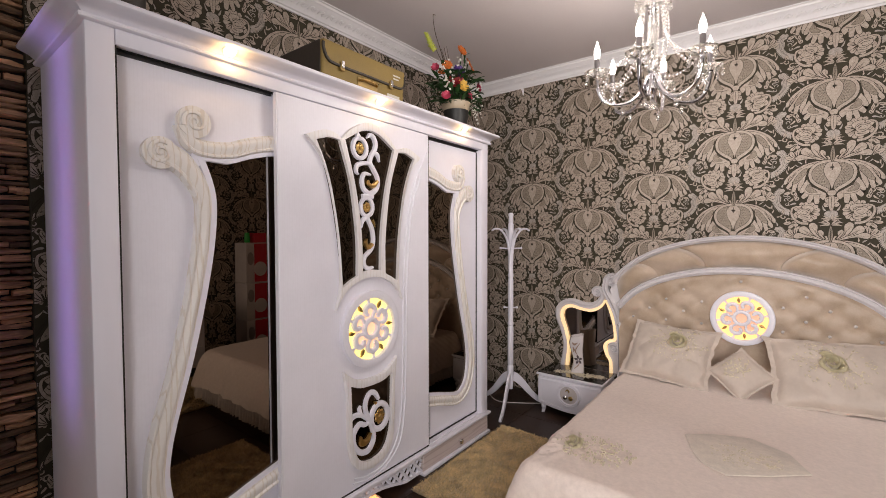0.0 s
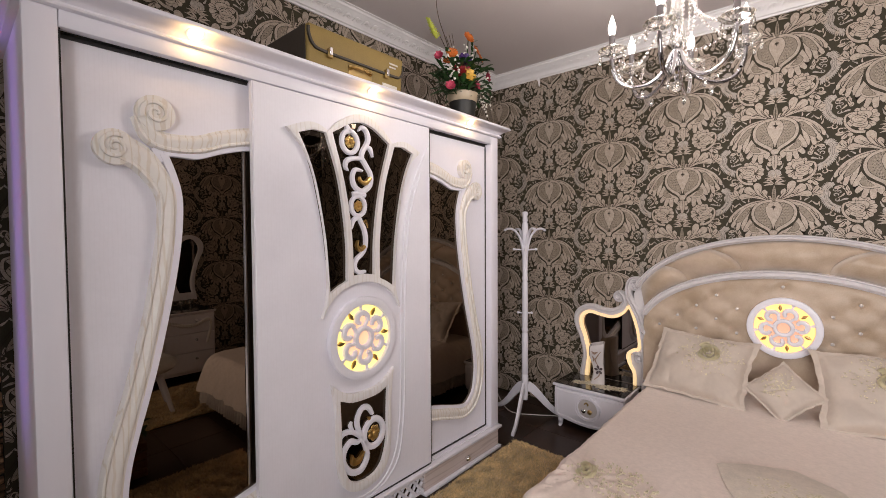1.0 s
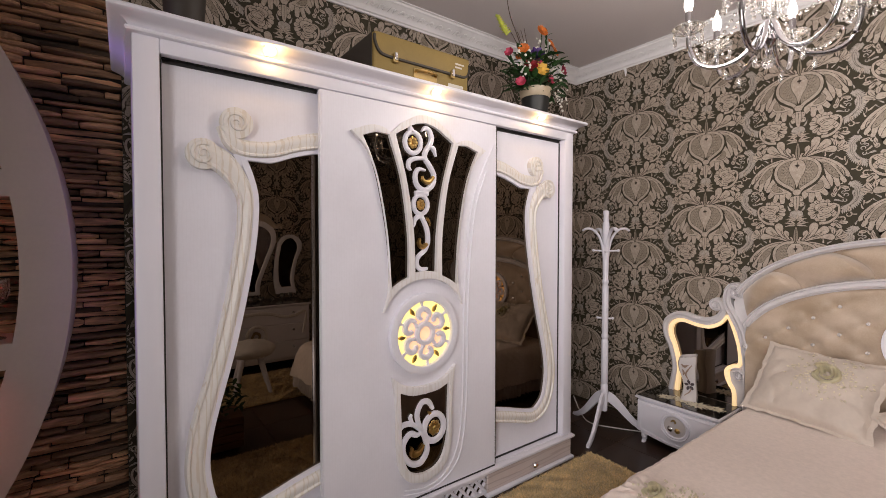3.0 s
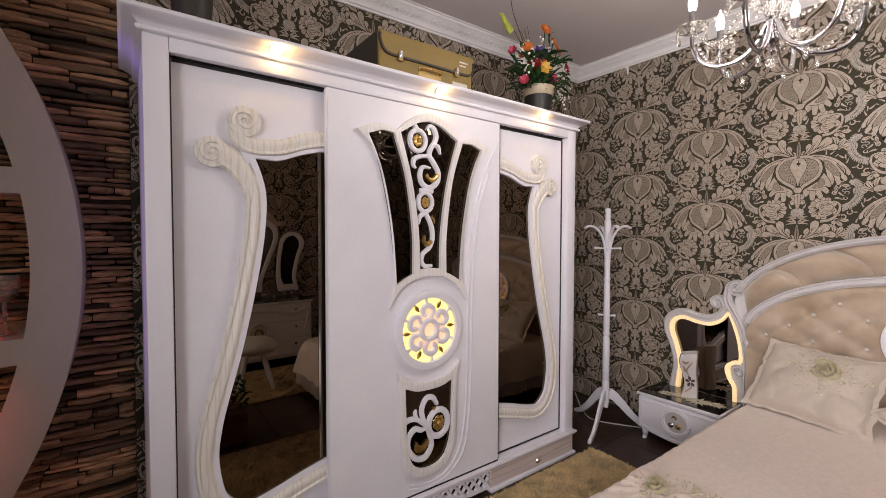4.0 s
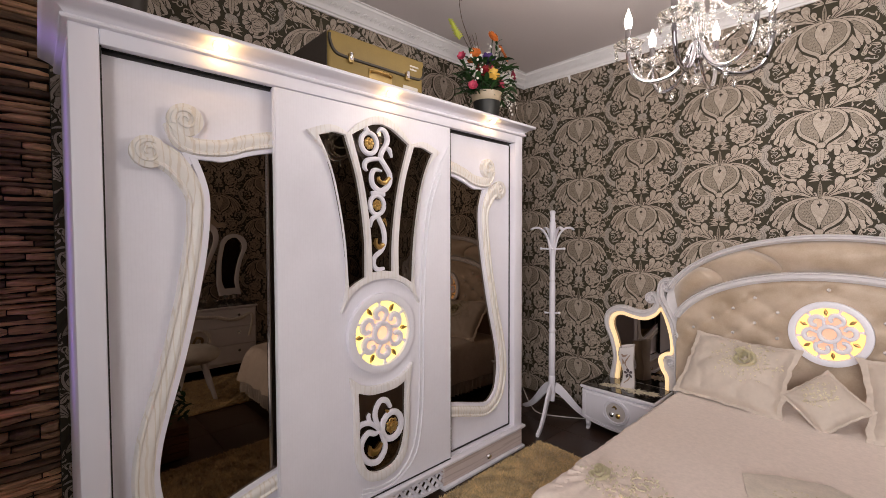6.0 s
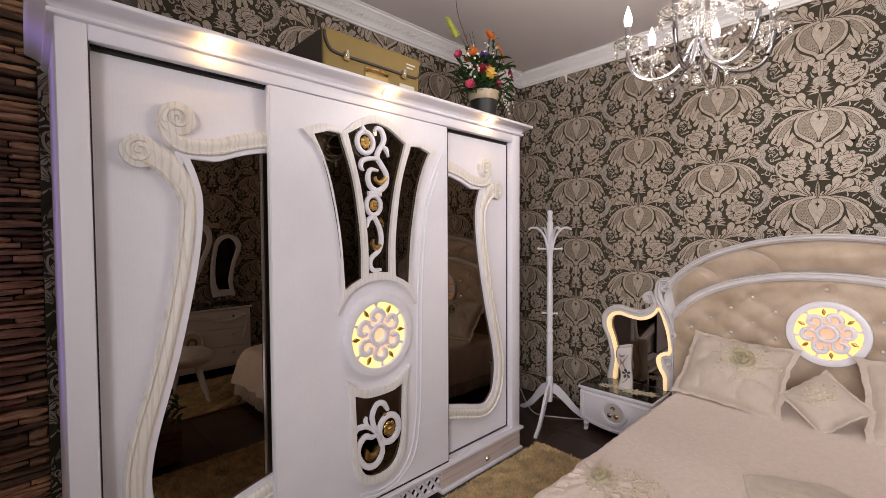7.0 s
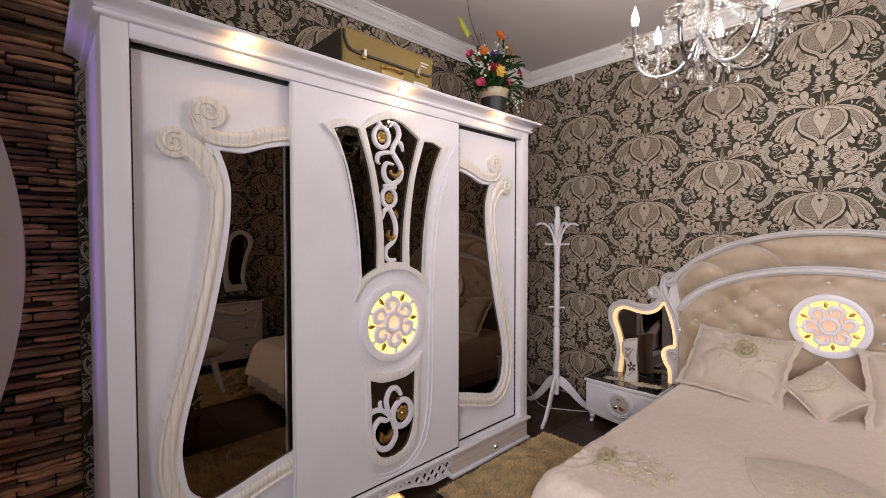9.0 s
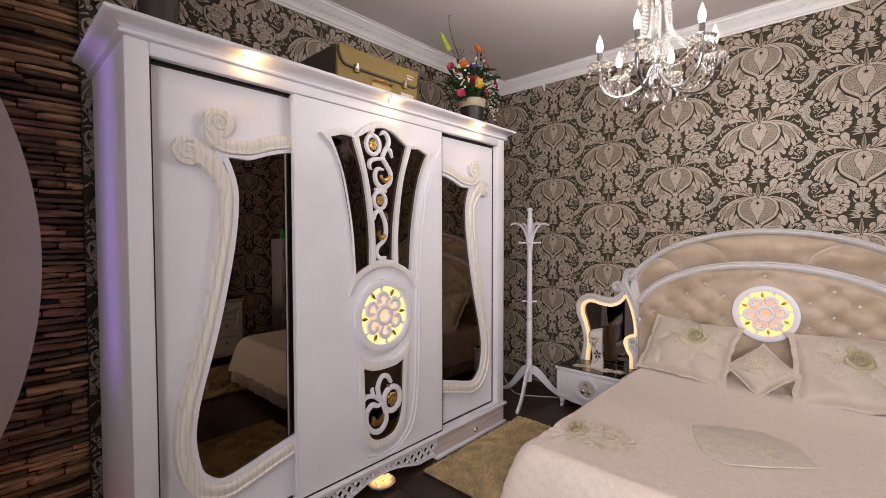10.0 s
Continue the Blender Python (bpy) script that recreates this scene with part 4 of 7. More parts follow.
def fabric_rose(name, at, normal, r, parent):
    """A cloth rose rolled from one strip."""
    rot = Vector((0, 0, 1)).rotation_difference(Vector(normal).normalized()).to_matrix().to_4x4()
    bm = bmesh.new()
    rows = []
    for i in range(97):
        f = i / 96
        a, rad = 15 * f, 0.06 + 0.82 * f ** 0.9
        wave = 0.07 * math.sin(2.6 * a + 1) + 0.04 * math.sin(5.3 * a)
        top = 0.62 - 0.38 * f
        rows.append([bm.verts.new(Vector((q * math.cos(a), q * math.sin(a), z)) * r) for q, z in ((rad * 0.72, 0.0), (rad * 0.95, top * 0.75), (rad * 1.02 + 0.03 + wave * 0.4, top + wave), (rad * 1.10 + 0.10 * (0.4 + f) + wave, top - 0.05 + wave), (rad * 1.12 + 0.16 * (0.4 + f) + wave, top - 0.18 + wave * 0.5))])
    for p, q in zip(rows, rows[1:]):
        for k in range(4):
            bm.faces.new((p[k], p[k + 1], q[k + 1], q[k]))
    bmesh.ops.solidify(bm, geom=list(bm.faces), thickness=r * 0.03)
    bmesh.ops.transform(bm, verts=bm.verts, matrix=Matrix.Translation(at) @ rot)
    return part(name, bm, M_ROSE, parent, "folded green-beige cloth rose")


bedspread()


def rumple(x, y, seed):
    """Soft hollows and a few sharp creases of a filled cloth."""
    crease = abs(noise.noise(Vector((x * 5 + y * 2, y * 6 - x * 2, seed + 7))))
    return 0.011 * noise.noise(Vector((x * 8, y * 8, seed))) + 0.004 * noise.noise(Vector((x * 22, y * 16, seed + 3))) - 0.007 * max(0.0, 1 - crease * 5) ** 2


def pillow(name, m, w, h, thick, label, seed, rose=None, rose_r=0.05, flange=0.022):
    t = thing(name, m.translation, label, "pillow", "pillows on the bed")
    bm = bmesh.new()
    n = 40
    g = {}
    for s in (1, -1):
        for i in range(n + 1):
            for j in range(n + 1):
                u, v = 2 * i / n - 1, 2 * j / n - 1
                if s < 0 and (i in (0, n) or j in (0, n)):
                    continue
                iu, iv = min(1, abs(u) * 1.12), min(1, abs(v) * 1.12)
                e = (max(0, 1 - iu ** 2.4) * max(0, 1 - iv ** 2.4)) ** 0.42
                pinch = 1 - 0.075 * (1 - abs(u) ** 2) * abs(v) ** 3
                pinch2 = 1 - 0.075 * (1 - abs(v) ** 2) * abs(u) ** 3
                x, y = u * w / 2 * pinch2, v * h / 2 * pinch
                x += 0.016 * w * noise.noise(Vector((5 * v, seed, 1.5))) * abs(u) ** 3
                y += 0.016 * w * noise.noise(Vector((5 * u, seed, 9.5))) * abs(v) ** 3
                wr = rumple(x, y, seed)
                edge = 0.020 * w * noise.noise(Vector((8 * u, v * 2, seed))) * max(0, abs(v) - 0.86) / 0.14 + 0.020 * w * noise.noise(Vector((8 * v, u * 2, seed + 5))) * max(0, abs(u) - 0.86) / 0.14
                g[s, i, j] = bm.verts.new((x, y, s * thick / 2 * e + wr * (0.4 + e) + edge))
    for s in (1, -1):
        for i in range(n):
            for j in range(n):
                q = [g.get((s, a, b)) or g[1, a, b] for a, b in ((i, j), (i + 1, j), (i + 1, j + 1), (i, j + 1))]
                bm.faces.new(q if s > 0 else q[::-1])
    bmesh.ops.transform(bm, verts=bm.verts, matrix=m)
    body = part("cushion", bm, M_PILLOW, t)

    def on(a, b, d):
        iu, iv = min(1, abs(a) / (w / 2) * 1.12), min(1, abs(b) / (h / 2) * 1.12)
        e = (max(0, 1 - iu ** 2.4) * max(0, 1 - iv ** 2.4)) ** 0.42
        wr = rumple(a, b, seed)
        return m @ Vector((a, b, thick / 2 * e + wr * (0.4 + e) + d - 0.002))
    if rose:
        lace(body, on, rose[0], rose[1], rose_r * 2.0, seed, 190)
        fabric_rose("fabric_rose", on(rose[0], rose[1], 0.004), m.to_3x3() @ Vector((0, 0, 1)), rose_r, t)
    else:
        lace(body, on, 0.0, 0.03, 0.058, seed, 110)
    return t


def lean(cx, cy, cz, back, yaw=0, roll=0):
    """Pose of a pillow standing on its lower edge and leaning back by that many degrees from lying."""
    return pose(cx, cy, cz) @ pose(0, 0, 0, 0, 0, yaw) @ pose(0, 0, 0, back) @ pose(0, 0, 0, 0, 0, roll)


pillow("pillow", lean(-0.530, 3.475, 0.662, 47, -4, -3), 0.58, 0.48, 0.16, "embroidered cream pillow with a cloth rose leaning on the headboard", 1.0, (0.05, 0.06), 0.062)
pillow("pillow", lean(0.375, 3.485, 0.665, 47, 6, 2), 0.70, 0.50, 0.15, "wide embroidered cream pillow with a cloth rose leaning on the headboard", 2.0, (-0.04, 0.04), 0.066)
pillow("small_pillow", lean(-0.100, 3.40, 0.610, 47, 0, 46), 0.285, 0.285, 0.10, "small cream cushion set on its corner between the pillows", 3.0)


# ---- nightstand and its mirror ----
def nightstand():
    t = thing("nightstand", (-1.255, 3.62, 0), "low white nightstand with black glass top beside the bed", "nightstand")
    x0, x1, yf = -1.536, -0.985, 3.45
    part("body", box(x0 + 0.008, x1 - 0.008, yf + 0.012, 3.79, 0.072, 0.318, 0.004), M_WHITE, t)
    part("top", box(x0 - 0.006, x1 + 0.006, yf - 0.010, 3.80, 0.318, 0.336, 0.006, seg=2), M_WHITE, t)
    part("glass_top", box(x0 + 0.004, x1 - 0.004, yf + 0.004, 3.79, 0.336, 0.342, 0.002), M_GLASSTOP, t, "black glass top with gold flowers")
    nf = lambda a, b, d: Vector((a, yf + 0.012 - d, b))
    cx = (x0 + x1) / 2
    belly = [(x0 + 0.010, 0.306), (x1 - 0.010, 0.306), (x1 - 0.010, 0.100)] + smooth2([(x1 - 0.010, 0.085), (cx + 0.15, 0.062), (cx, 0.048), (cx - 0.15, 0.062), (x0 + 0.010, 0.085)])[1:]
    dr = part("drawer", plate(belly, [], nf, 0.0, 0.016, 0.005), M_WHITE, t, "white drawer front with wavy lower edge")
    fr = [(x0 + 0.035, 0.285, .006), (x1 - 0.035, 0.285, .006)]
    for line in ([(x0 + 0.035, 0.285, .005), (cx, 0.286, .005), (x1 - 0.035, 0.285, .005)], [(x0 + 0.035, 0.285, .005), (x0 + 0.034, 0.19, .005), (x0 + 0.035, 0.100, .005)], [(x0 + 0.035, 0.100, .005), (cx, 0.066, .005), (x1 - 0.035, 0.100, .005)]):
        part("drawer_bead", band(line, lambda a, b, d: nf(a, b, 0.015 + d), 0.005, ROUND, step=6), M_WHITE, dr)
    hub = lambda r, w: [(cx + 0.005 + r * math.cos(a * math.pi / 16), 0.196 + 0.95 * r * math.sin(a * math.pi / 16), w) for a in range(33)]
    med = part("medallion", band(hub(0.086, 0.013), lambda a, b, d: nf(a, b, 0.015 + d), 0.016, REED, smoothed=True), M_WHITE, dr, "white carved round medallion")
    part("medallion_disc", plate(circle(cx + 0.005, 0.196, 0.078, 30), [], nf, 0.015, 0.021), M_CERAMIC, med)
    for dx, dz in ((-0.026, -0.018), (0.022, -0.018)):
        part("knob", lathe(((0.005, 0), (0.016, -0.010), (0.018, -0.017), (0.010, -0.023), (0.002, -0.024)), (cx + 0.005 + dx, yf - 0.006, 0.196 + dz), 14, axis="Y"), M_CHROME if dx < 0 else M_GOLD, med, "shiny knob")
    part("leaf_curl", band([(cx - 0.02, 0.225, .003), (cx - 0.005, 0.238, .007), (cx + 0.010, 0.228, .005), (cx + 0.004, 0.218, .002)], lambda a, b, d: nf(a, b, 0.02 + d), 0.008), M_BRASS, med)
    for x, y in ((x0 + 0.05, yf + 0.035), (x1 - 0.05, yf + 0.035), (x0 + 0.05, 3.75), (x1 - 0.05, 3.75)):
        part("foot", tube(spline([(x, y, 0.10), (x, y - 0.006, 0.070), (x + 0.004, y - 0.018, 0.045), (x, y - 0.006, 0.022), (x, y - 0.022, 0.006), (x, y - 0.03, 0.008)], 3), (0.026, 0.011), 8), M_WHITE, t)
    # gold flowers printed on the glass
    rnd = random.Random(11)
    for k, (px, py, size) in enumerate(((-1.375, 3.565, 0.75), (-1.275, 3.600, 1.0), (-1.170, 3.575, 1.0), (-1.070, 3.600, 0.8))):
        bm = bmesh.new()
        n = 13
        for i in range(n):
            a = 2 * math.pi * i / n + k
            L = rnd.uniform(0.075, 0.105) * size
            pts = [(0.008, 0.003), (L * 0.35, 0.013), (L * 0.62, 0.009), (L, 0.0), (L * 0.62, -0.009), (L * 0.35, -0.013), (0.008, -0.003)]
            bm.faces.new([bm.verts.new((px + u * math.cos(a) - v * math.sin(a), py + 0.85 * (u * math.sin(a) + v * math.cos(a)), 0.3428 + 0.0003 * (i % 2) + 0.0007 * k)) for u, v in pts])
        part("gold_print", bm, M_LACE, t, "printed gold flower", smooth=False)


nightstand()


def bedside_mirror():
    t = thing("bedside_mirror", (-1.25, 3.80, 0.342), "curvy white mirror frame with warm light strip above the nightstand", "mirror")
    pl = lambda a, b, d: Vector((a, 3.800 - d, b))
    rim = [(-1.438, 0.342, .024), (-1.424, 0.42, .023), (-1.412, 0.53, .022), (-1.442, 0.665, .022), (-1.482, 0.765, .024), (-1.478, 0.850, .026), (-1.420, 0.905, .026), (-1.350, 0.918, .026), (-1.270, 0.900, .026), (-1.190, 0.896, .028), (-1.120, 0.932, .028), (-1.088, 0.985, .024)]
    vol = curl(-1.140, 1.022, 0.040, -25, -1.35, 0.020)
    frame_ = part("frame", band([tuple(v) for v in spline(rim, 6)] + vol[::-1][2:], pl, 0.05, REED, smoothed=True), M_BEDWHITE, t)
    part("volute_eye", plate(circle(-1.140, 1.022, 0.042, 26), [], pl, 0.0, 0.036, 0.005), M_BEDWHITE, frame_)
    led = [(-1.398, 0.345, .013), (-1.390, 0.43, .013), (-1.384, 0.535, .013), (-1.412, 0.660, .013), (-1.446, 0.765, .013), (-1.440, 0.832, .014), (-1.405, 0.868, .014), (-1.350, 0.880, .014), (-1.270, 0.864, .014), (-1.184, 0.860, .014), (-1.120, 0.892, .014), (-1.072, 0.950, .010)]
    led2 = [(-1.066, 0.958, .008), (-1.030, 0.890, .014), (-0.994, 0.768, .014), (-0.982, 0.660, .014), (-0.998, 0.622, .013), (-1.030, 0.612, .013), (-1.062, 0.585, .013), (-1.066, 0.545, .013), (-1.046, 0.492, .013), (-1.020, 0.443, .013), (-1.015, 0.345, .013)]
    part("light_strip", band(led, pl, 0.040, FLAT), M_LED, frame_, "glowing warm strip")
    part("light_strip", band(led2, pl, 0.040, FLAT), M_LED, frame_, "glowing warm strip")
    glass = [(a, b) for a, b, _ in led] + [(a, b) for a, b, _ in led2]
    part("mirror_pane", plate(glass, [], pl, 0.003, 0.009), M_DARKMIR, t, "dark mirror", smooth=False)
    curlpts = curl(-0.990, 0.560, 0.040, 150, 1.2, 0.020)
    part("lower_volute", band(curlpts, pl, 0.055, REED, smoothed=True), M_BEDWHITE, frame_)
    part("side_board", plate([(-1.075, 0.98), (-1.02, 0.90), (-0.985, 0.78), (-0.97, 0.66), (-0.985, 0.61), (-1.05, 0.57), (-1.03, 0.46), (-1.005, 0.345), (-0.93, 0.345), (-0.93, 0.80), (-0.98, 0.94), (-1.04, 1.02)], [], pl, 0.0, 0.030, 0.004), M_BEDWHITE, frame_)


bedside_mirror()


def vase():
    t = thing("vase", (-1.262, 3.655, 0.342), "square white ceramic vase with dark printed flowers on the nightstand", "vase")
    bm = bmesh.new()
    rows = []
    for k in range(15):
        f = k / 14
        w = 0.050 + 0.008 * math.sin(f * 6.6 + 2.4)
        sx = 0.010 * math.sin(f * 6.0)
        z = 0.342 + 0.310 * f
        rot = radians(20)
        ring = []
        for i in range(16):
            a = 2 * math.pi * i / 16
            ca, sa = math.cos(a), math.sin(a)
            q = (abs(ca) ** 5 + abs(sa) ** 5) ** -0.2
            u, v = w * q * ca, w * q * sa
            ring.append(bm.verts.new((-1.262 + sx + u * math.cos(rot) - v * math.sin(rot), 3.655 + u * math.sin(rot) + v * math.cos(rot), z + (0.012 * u / w if k == 14 else 0))))
        rows.append(ring)
    for a, b in zip(rows, rows[1:]):
        for i in range(16):
            bm.faces.new((a[i], a[(i + 1) % 16], b[(i + 1) % 16], b[i]))
    bm.faces.new(rows[0])
    inner = [bm.verts.new(v.co * 1.0 + Vector(((-1.262 - v.co.x) * 0.12, (3.655 - v.co.y) * 0.12, 0))) for v in rows[-1]]
    deep = [bm.verts.new(v.co - Vector((0, 0, 0.06))) for v in inner]
    for i in range(16):
        j = (i + 1) % 16
        bm.faces.new((rows[-1][i], rows[-1][j], inner[j], inner[i]))
        bm.faces.new((inner[i], inner[j], deep[j], deep[i]))
    bm.faces.new(deep)
    part("body", bm, M_CERAMIC, t)
    rot = radians(20)

    def face(u, z, d):
        f = (z - 0.342) / 0.310
        w = 0.050 + 0.008 * math.sin(f * 6.6 + 2.4) + 0.0035 + d
        return Vector((-1.262 + 0.010 * math.sin(f * 6.0) + u * math.cos(rot) + w * math.sin(rot), 3.655 + u * math.sin(rot) - w * math.cos(rot), z))
    for i in range(5):
        a = 2 * math.pi * i / 5 + 0.4
        part("printed_petal", band([(0.006 * math.cos(a), 0.455 + 0.006 * math.sin(a), .003), (0.02 * math.cos(a), 0.455 + 0.024 * math.sin(a), .010), (0.032 * math.cos(a), 0.455 + 0.040 * math.sin(a), .003)], face, 0.001, FLAT, step=4), M_PRINT, t)
    for pts in ([(-0.03, 0.38, .003), (0.0, 0.41, .004), (0.01, 0.44, .002)], [(0.0, 0.49, .002), (-0.012, 0.53, .005), (0.01, 0.57, .004), (0.03, 0.60, .002)], [(-0.035, 0.60, .003), (-0.015, 0.585, .009), (0.01, 0.60, .002)], [(-0.03, 0.52, .002), (-0.022, 0.54, .007), (-0.03, 0.565, .002)]):
        part("printed_leaf", band(pts, face, 0.001, FLAT, step=4), M_PRINT2, t)


vase()


# ---- coat rack ----
def coat_rack():
    x, y = -1.762, 3.39
    t = thing("coat_rack", (x, y, 0), "white turned wooden coat rack standing in the corner", "coat rack")
    prof = [(0.022, 0.16), (0.024, 0.19), (0.027, 0.30), (0.027, 0.36), (0.021, 0.37), (0.026, 0.38), (0.026, 0.70), (0.020, 0.715), (0.027, 0.73), (0.027, 0.745), (0.021, 0.76), (0.024, 0.78), (0.024, 1.12), (0.019, 1.135), (0.025, 1.15), (0.025, 1.165), (0.020, 1.18), (0.023, 1.30), (0.023, 1.40), (0.019, 1.43), (0.025, 1.44), (0.025, 1.60), (0.018, 1.615), (0.022, 1.63), (0.018, 1.66), (0.023, 1.68), (0.021, 1.695), (0.010, 1.702)]
    part("pole", lathe(prof, (x, y, 0), 18), M_WHITE, t)
    for k in range(4):
        a = radians(56 + 90 * k)
        dx, dy = math.cos(a), math.sin(a)
        line = spline([(x + dx * r, y + dy * r, z) for r, z in ((0.016, 1.34), (0.026, 1.42), (0.052, 1.50), (0.100, 1.553), (0.150, 1.562), (0.180, 1.548))], 4)
        bm = bmesh.new()
        rows = []
        for i, p in enumerate(line):
            d = (line[min(i + 1, len(line) - 1)] - line[max(i - 1, 0)]).normalized()
            sd = Vector((-dy, dx, 0))
            up = sd.cross(d)
            f = i / (len(line) - 1)
            wa, wb = 0.011 + 0.006 * f, 0.009
            rows.append([bm.verts.new(p + sd * wa * math.cos(q) + up * wb * math.sin(q)) for q in [math.pi * 2 * m / 8 for m in range(8)]])
        for p, q in zip(rows, rows[1:]):
            for m in range(8):
                bm.faces.new((p[m], p[(m + 1) % 8], q[(m + 1) % 8], q[m]))
        bm.faces.new(rows[0]), bm.faces.new(rows[-1])
        part("hook", bm, M_WHITE, t)
    for z, n, off in ((1.39, 4, 31), (0.874, 2, 31)):
        for k in range(n):
            a = radians(off + 360 / n * k)
            p = Vector((math.cos(a), math.sin(a), 0.06))
            o = Vector((x, y, z))
            reach = 0.085 if z > 1 else 0.050
            bm = tube([o + p * 0.015, o + p * reach], 0.0065, 8)
            bmesh.ops.create_icosphere(bm, subdivisions=2, radius=0.011, matrix=Matrix.Translation(o + p * (reach + 0.004)))
            part("peg", bm, M_WHITE, t)
    for a in (-75, 48, 166):
        dx, dy = math.cos(radians(a)), math.sin(radians(a))
        line = spline([(x + dx * r, y + dy * r, z) for r, z in ((0.020, 0.27), (0.06, 0.25), (0.12, 0.19), (0.19, 0.11), (0.27, 0.04), (0.335, 0.011), (0.35, 0.010))], 4)
        bm = bmesh.new()
        rows = []
        for i, p in enumerate(line):
            d = (line[min(i + 1, len(line) - 1)] - line[max(i - 1, 0)]).normalized()
            sd = Vector((-dy, dx, 0))
            up = sd.cross(d)
            f = i / (len(line) - 1)
            wb = 0.030 * (1 - f) + 0.010
            rows.append([bm.verts.new(p + sd * u * 0.011 + up * v * wb) for u, v in ((-1, -0.8), (-0.8, -1), (0.8, -1), (1, -0.8), (1, 0.8), (0.8, 1), (-0.8, 1), (-1, 0.8))])
        for p, q in zip(rows, rows[1:]):
            for m in range(8):
                bm.faces.new((p[m], p[(m + 1) % 8], q[(m + 1) % 8], q[m]))
        bm.faces.new(rows[0]), bm.faces.new(rows[-1])
        part("leg", bm, M_WHITE, t)


coat_rack()
solo("power_cable", tube(spline([(-2.20, 3.60, 0.10), (-2.05, 3.50, 0.02), (-1.90, 3.42, 0.006), (-1.72, 3.50, 0.006), (-1.60, 3.58, 0.006), (-1.52, 3.62, 0.006), (-1.44, 3.70, 0.006)], 6), 0.0045, 6), M_CABLE, "thin white power cable lying on the floor", "cable")


# ---- chandelier ----
CH = Vector((-0.41, 2.275, 2.16))


def chandelier():
    t = thing("chandelier", (CH.x, CH.y, TOP), "chrome six-armed chandelier with crystal chains and candle bulbs", "chandelier")
    x, y = CH.x, CH.y
    part("canopy", lathe(((0.0, 2.999), (0.06, 2.998), (0.058, 2.98), (0.03, 2.955), (0.01, 2.95)), (x, y, 0), 24), M_CHROME, t)
    part("rod", tube([(x, y, 2.96), (x, y, 2.66)], 0.006, 8), M_CHROME, t)
    part("column", lathe(((0.003, 2.135), (0.008, 2.142), (0.011, 2.152), (0.006, 2.162), (0.018, 2.175), (0.024, 2.190), (0.018, 2.205), (0.012, 2.215), (0.011, 2.24), (0.020, 2.255), (0.011, 2.27), (0.012, 2.36), (0.022, 2.375), (0.012, 2.39), (0.011, 2.52), (0.024, 2.54), (0.030, 2.56), (0.020, 2.59), (0.009, 2.62), (0.008, 2.67)), (x, y, 0), 18), M_CHROME, t)
    part("glass_column", lathe(((0.020, 2.27), (0.028, 2.30), (0.022, 2.36), (0.020, 2.44), (0.026, 2.50), (0.020, 2.53)), (x, y, 0), 12), M_CRYSTAL, t, "clear glass sleeve", smooth=False)
    dish = part("crown_dish", lathe(((0.02, 2.585), (0.07, 2.60), (0.085, 2.615), (0.082, 2.618), (0.02, 2.592)), (x, y, 0), 18), M_CRYSTAL, t, "scalloped crystal dish", smooth=False)

    def drop(p, s, bm):
        for q, h in ((0.0, 1.0),):
            bmesh.ops.create_icosphere(bm, subdivisions=1, radius=1, matrix=Matrix.Translation(p) @ Matrix.Diagonal((s * 0.6, s * 0.6, s * 1.3, 1)))
    R = 0.25
    for k in range(6):
        a = radians(30 + 60 * k)
        dx, dy = math.cos(a), math.sin(a)
        P = lambda r, z: Vector((x + dx * r, y + dy * r, z))
        arm = part("arm", tube(spline([P(0.018, 2.250), P(0.045, 2.185), P(0.095, 2.135), P(0.160, 2.120), P(0.218, 2.145), P(0.245, 2.200), P(R, 2.240), P(R, 2.262)], 5), 0.0085, 10), M_CHROME if k % 2 else M_DARKCHROME, t)
        cup = lathe(((0.008, 2.250), (0.020, 2.258), (0.045, 2.268), (0.058, 2.280), (0.055, 2.283), (0.016, 2.266)), (x + dx * R, y + dy * R, 0), 12)
        cup = part("bobeche", cup, M_CRYSTAL, arm, "crystal drip dish", smooth=False)
        part("candle", lathe(((0.012, 2.262), (0.012, 2.338), (0.010, 2.342)), (x + dx * R, y + dy * R, 0), 12), M_DARKCHROME, arm, "chrome candle sleeve")
        bulb = part("bulb", lathe(((0.009, 2.340), (0.012, 2.350), (0.0152, 2.364), (0.0145, 2.380), (0.0095, 2.398), (0.0040, 2.413), (0.001, 2.424)), (x + dx * R, y + dy * R, 0), 12), M_FLAME, arm, "glowing flame-shaped bulb")
        bulb.visible_shadow = False
        lamp("chandelier_bulb", "POINT", Matrix.Translation(P(R, 2.385)), 5.9, (1.0, 0.91, 0.85), 0.018)
        for q in range(6):
            b = 2 * math.pi * q / 6 + k
            e = P(R, 2.272) + Vector((math.cos(b), math.sin(b), 0)) * 0.052
            bm = bmesh.new()
            bmesh.ops.create_icosphere(bm, subdivisions=1, radius=0.0055, matrix=Matrix.Translation(e - Vector((0, 0, 0.010))))
            drop(e - Vector((0, 0, 0.030)), 0.0125, bm)
            part("crystal_drop", bm, M_CRYSTAL, arm, "hanging crystal drop", smooth=False)
        # bead chain from the crown to the arm, and a swag to the next arm
        bm = bmesh.new()
        for q in range(23):
            f = q / 22
            r = 0.055 + (R - 0.065) * f ** 3.0
            z = 2.61 - 0.345 * f ** 0.72
            bmesh.ops.create_icosphere(bm, subdivisions=1, radius=0.0078, matrix=Matrix.Translation(P(r, z)))
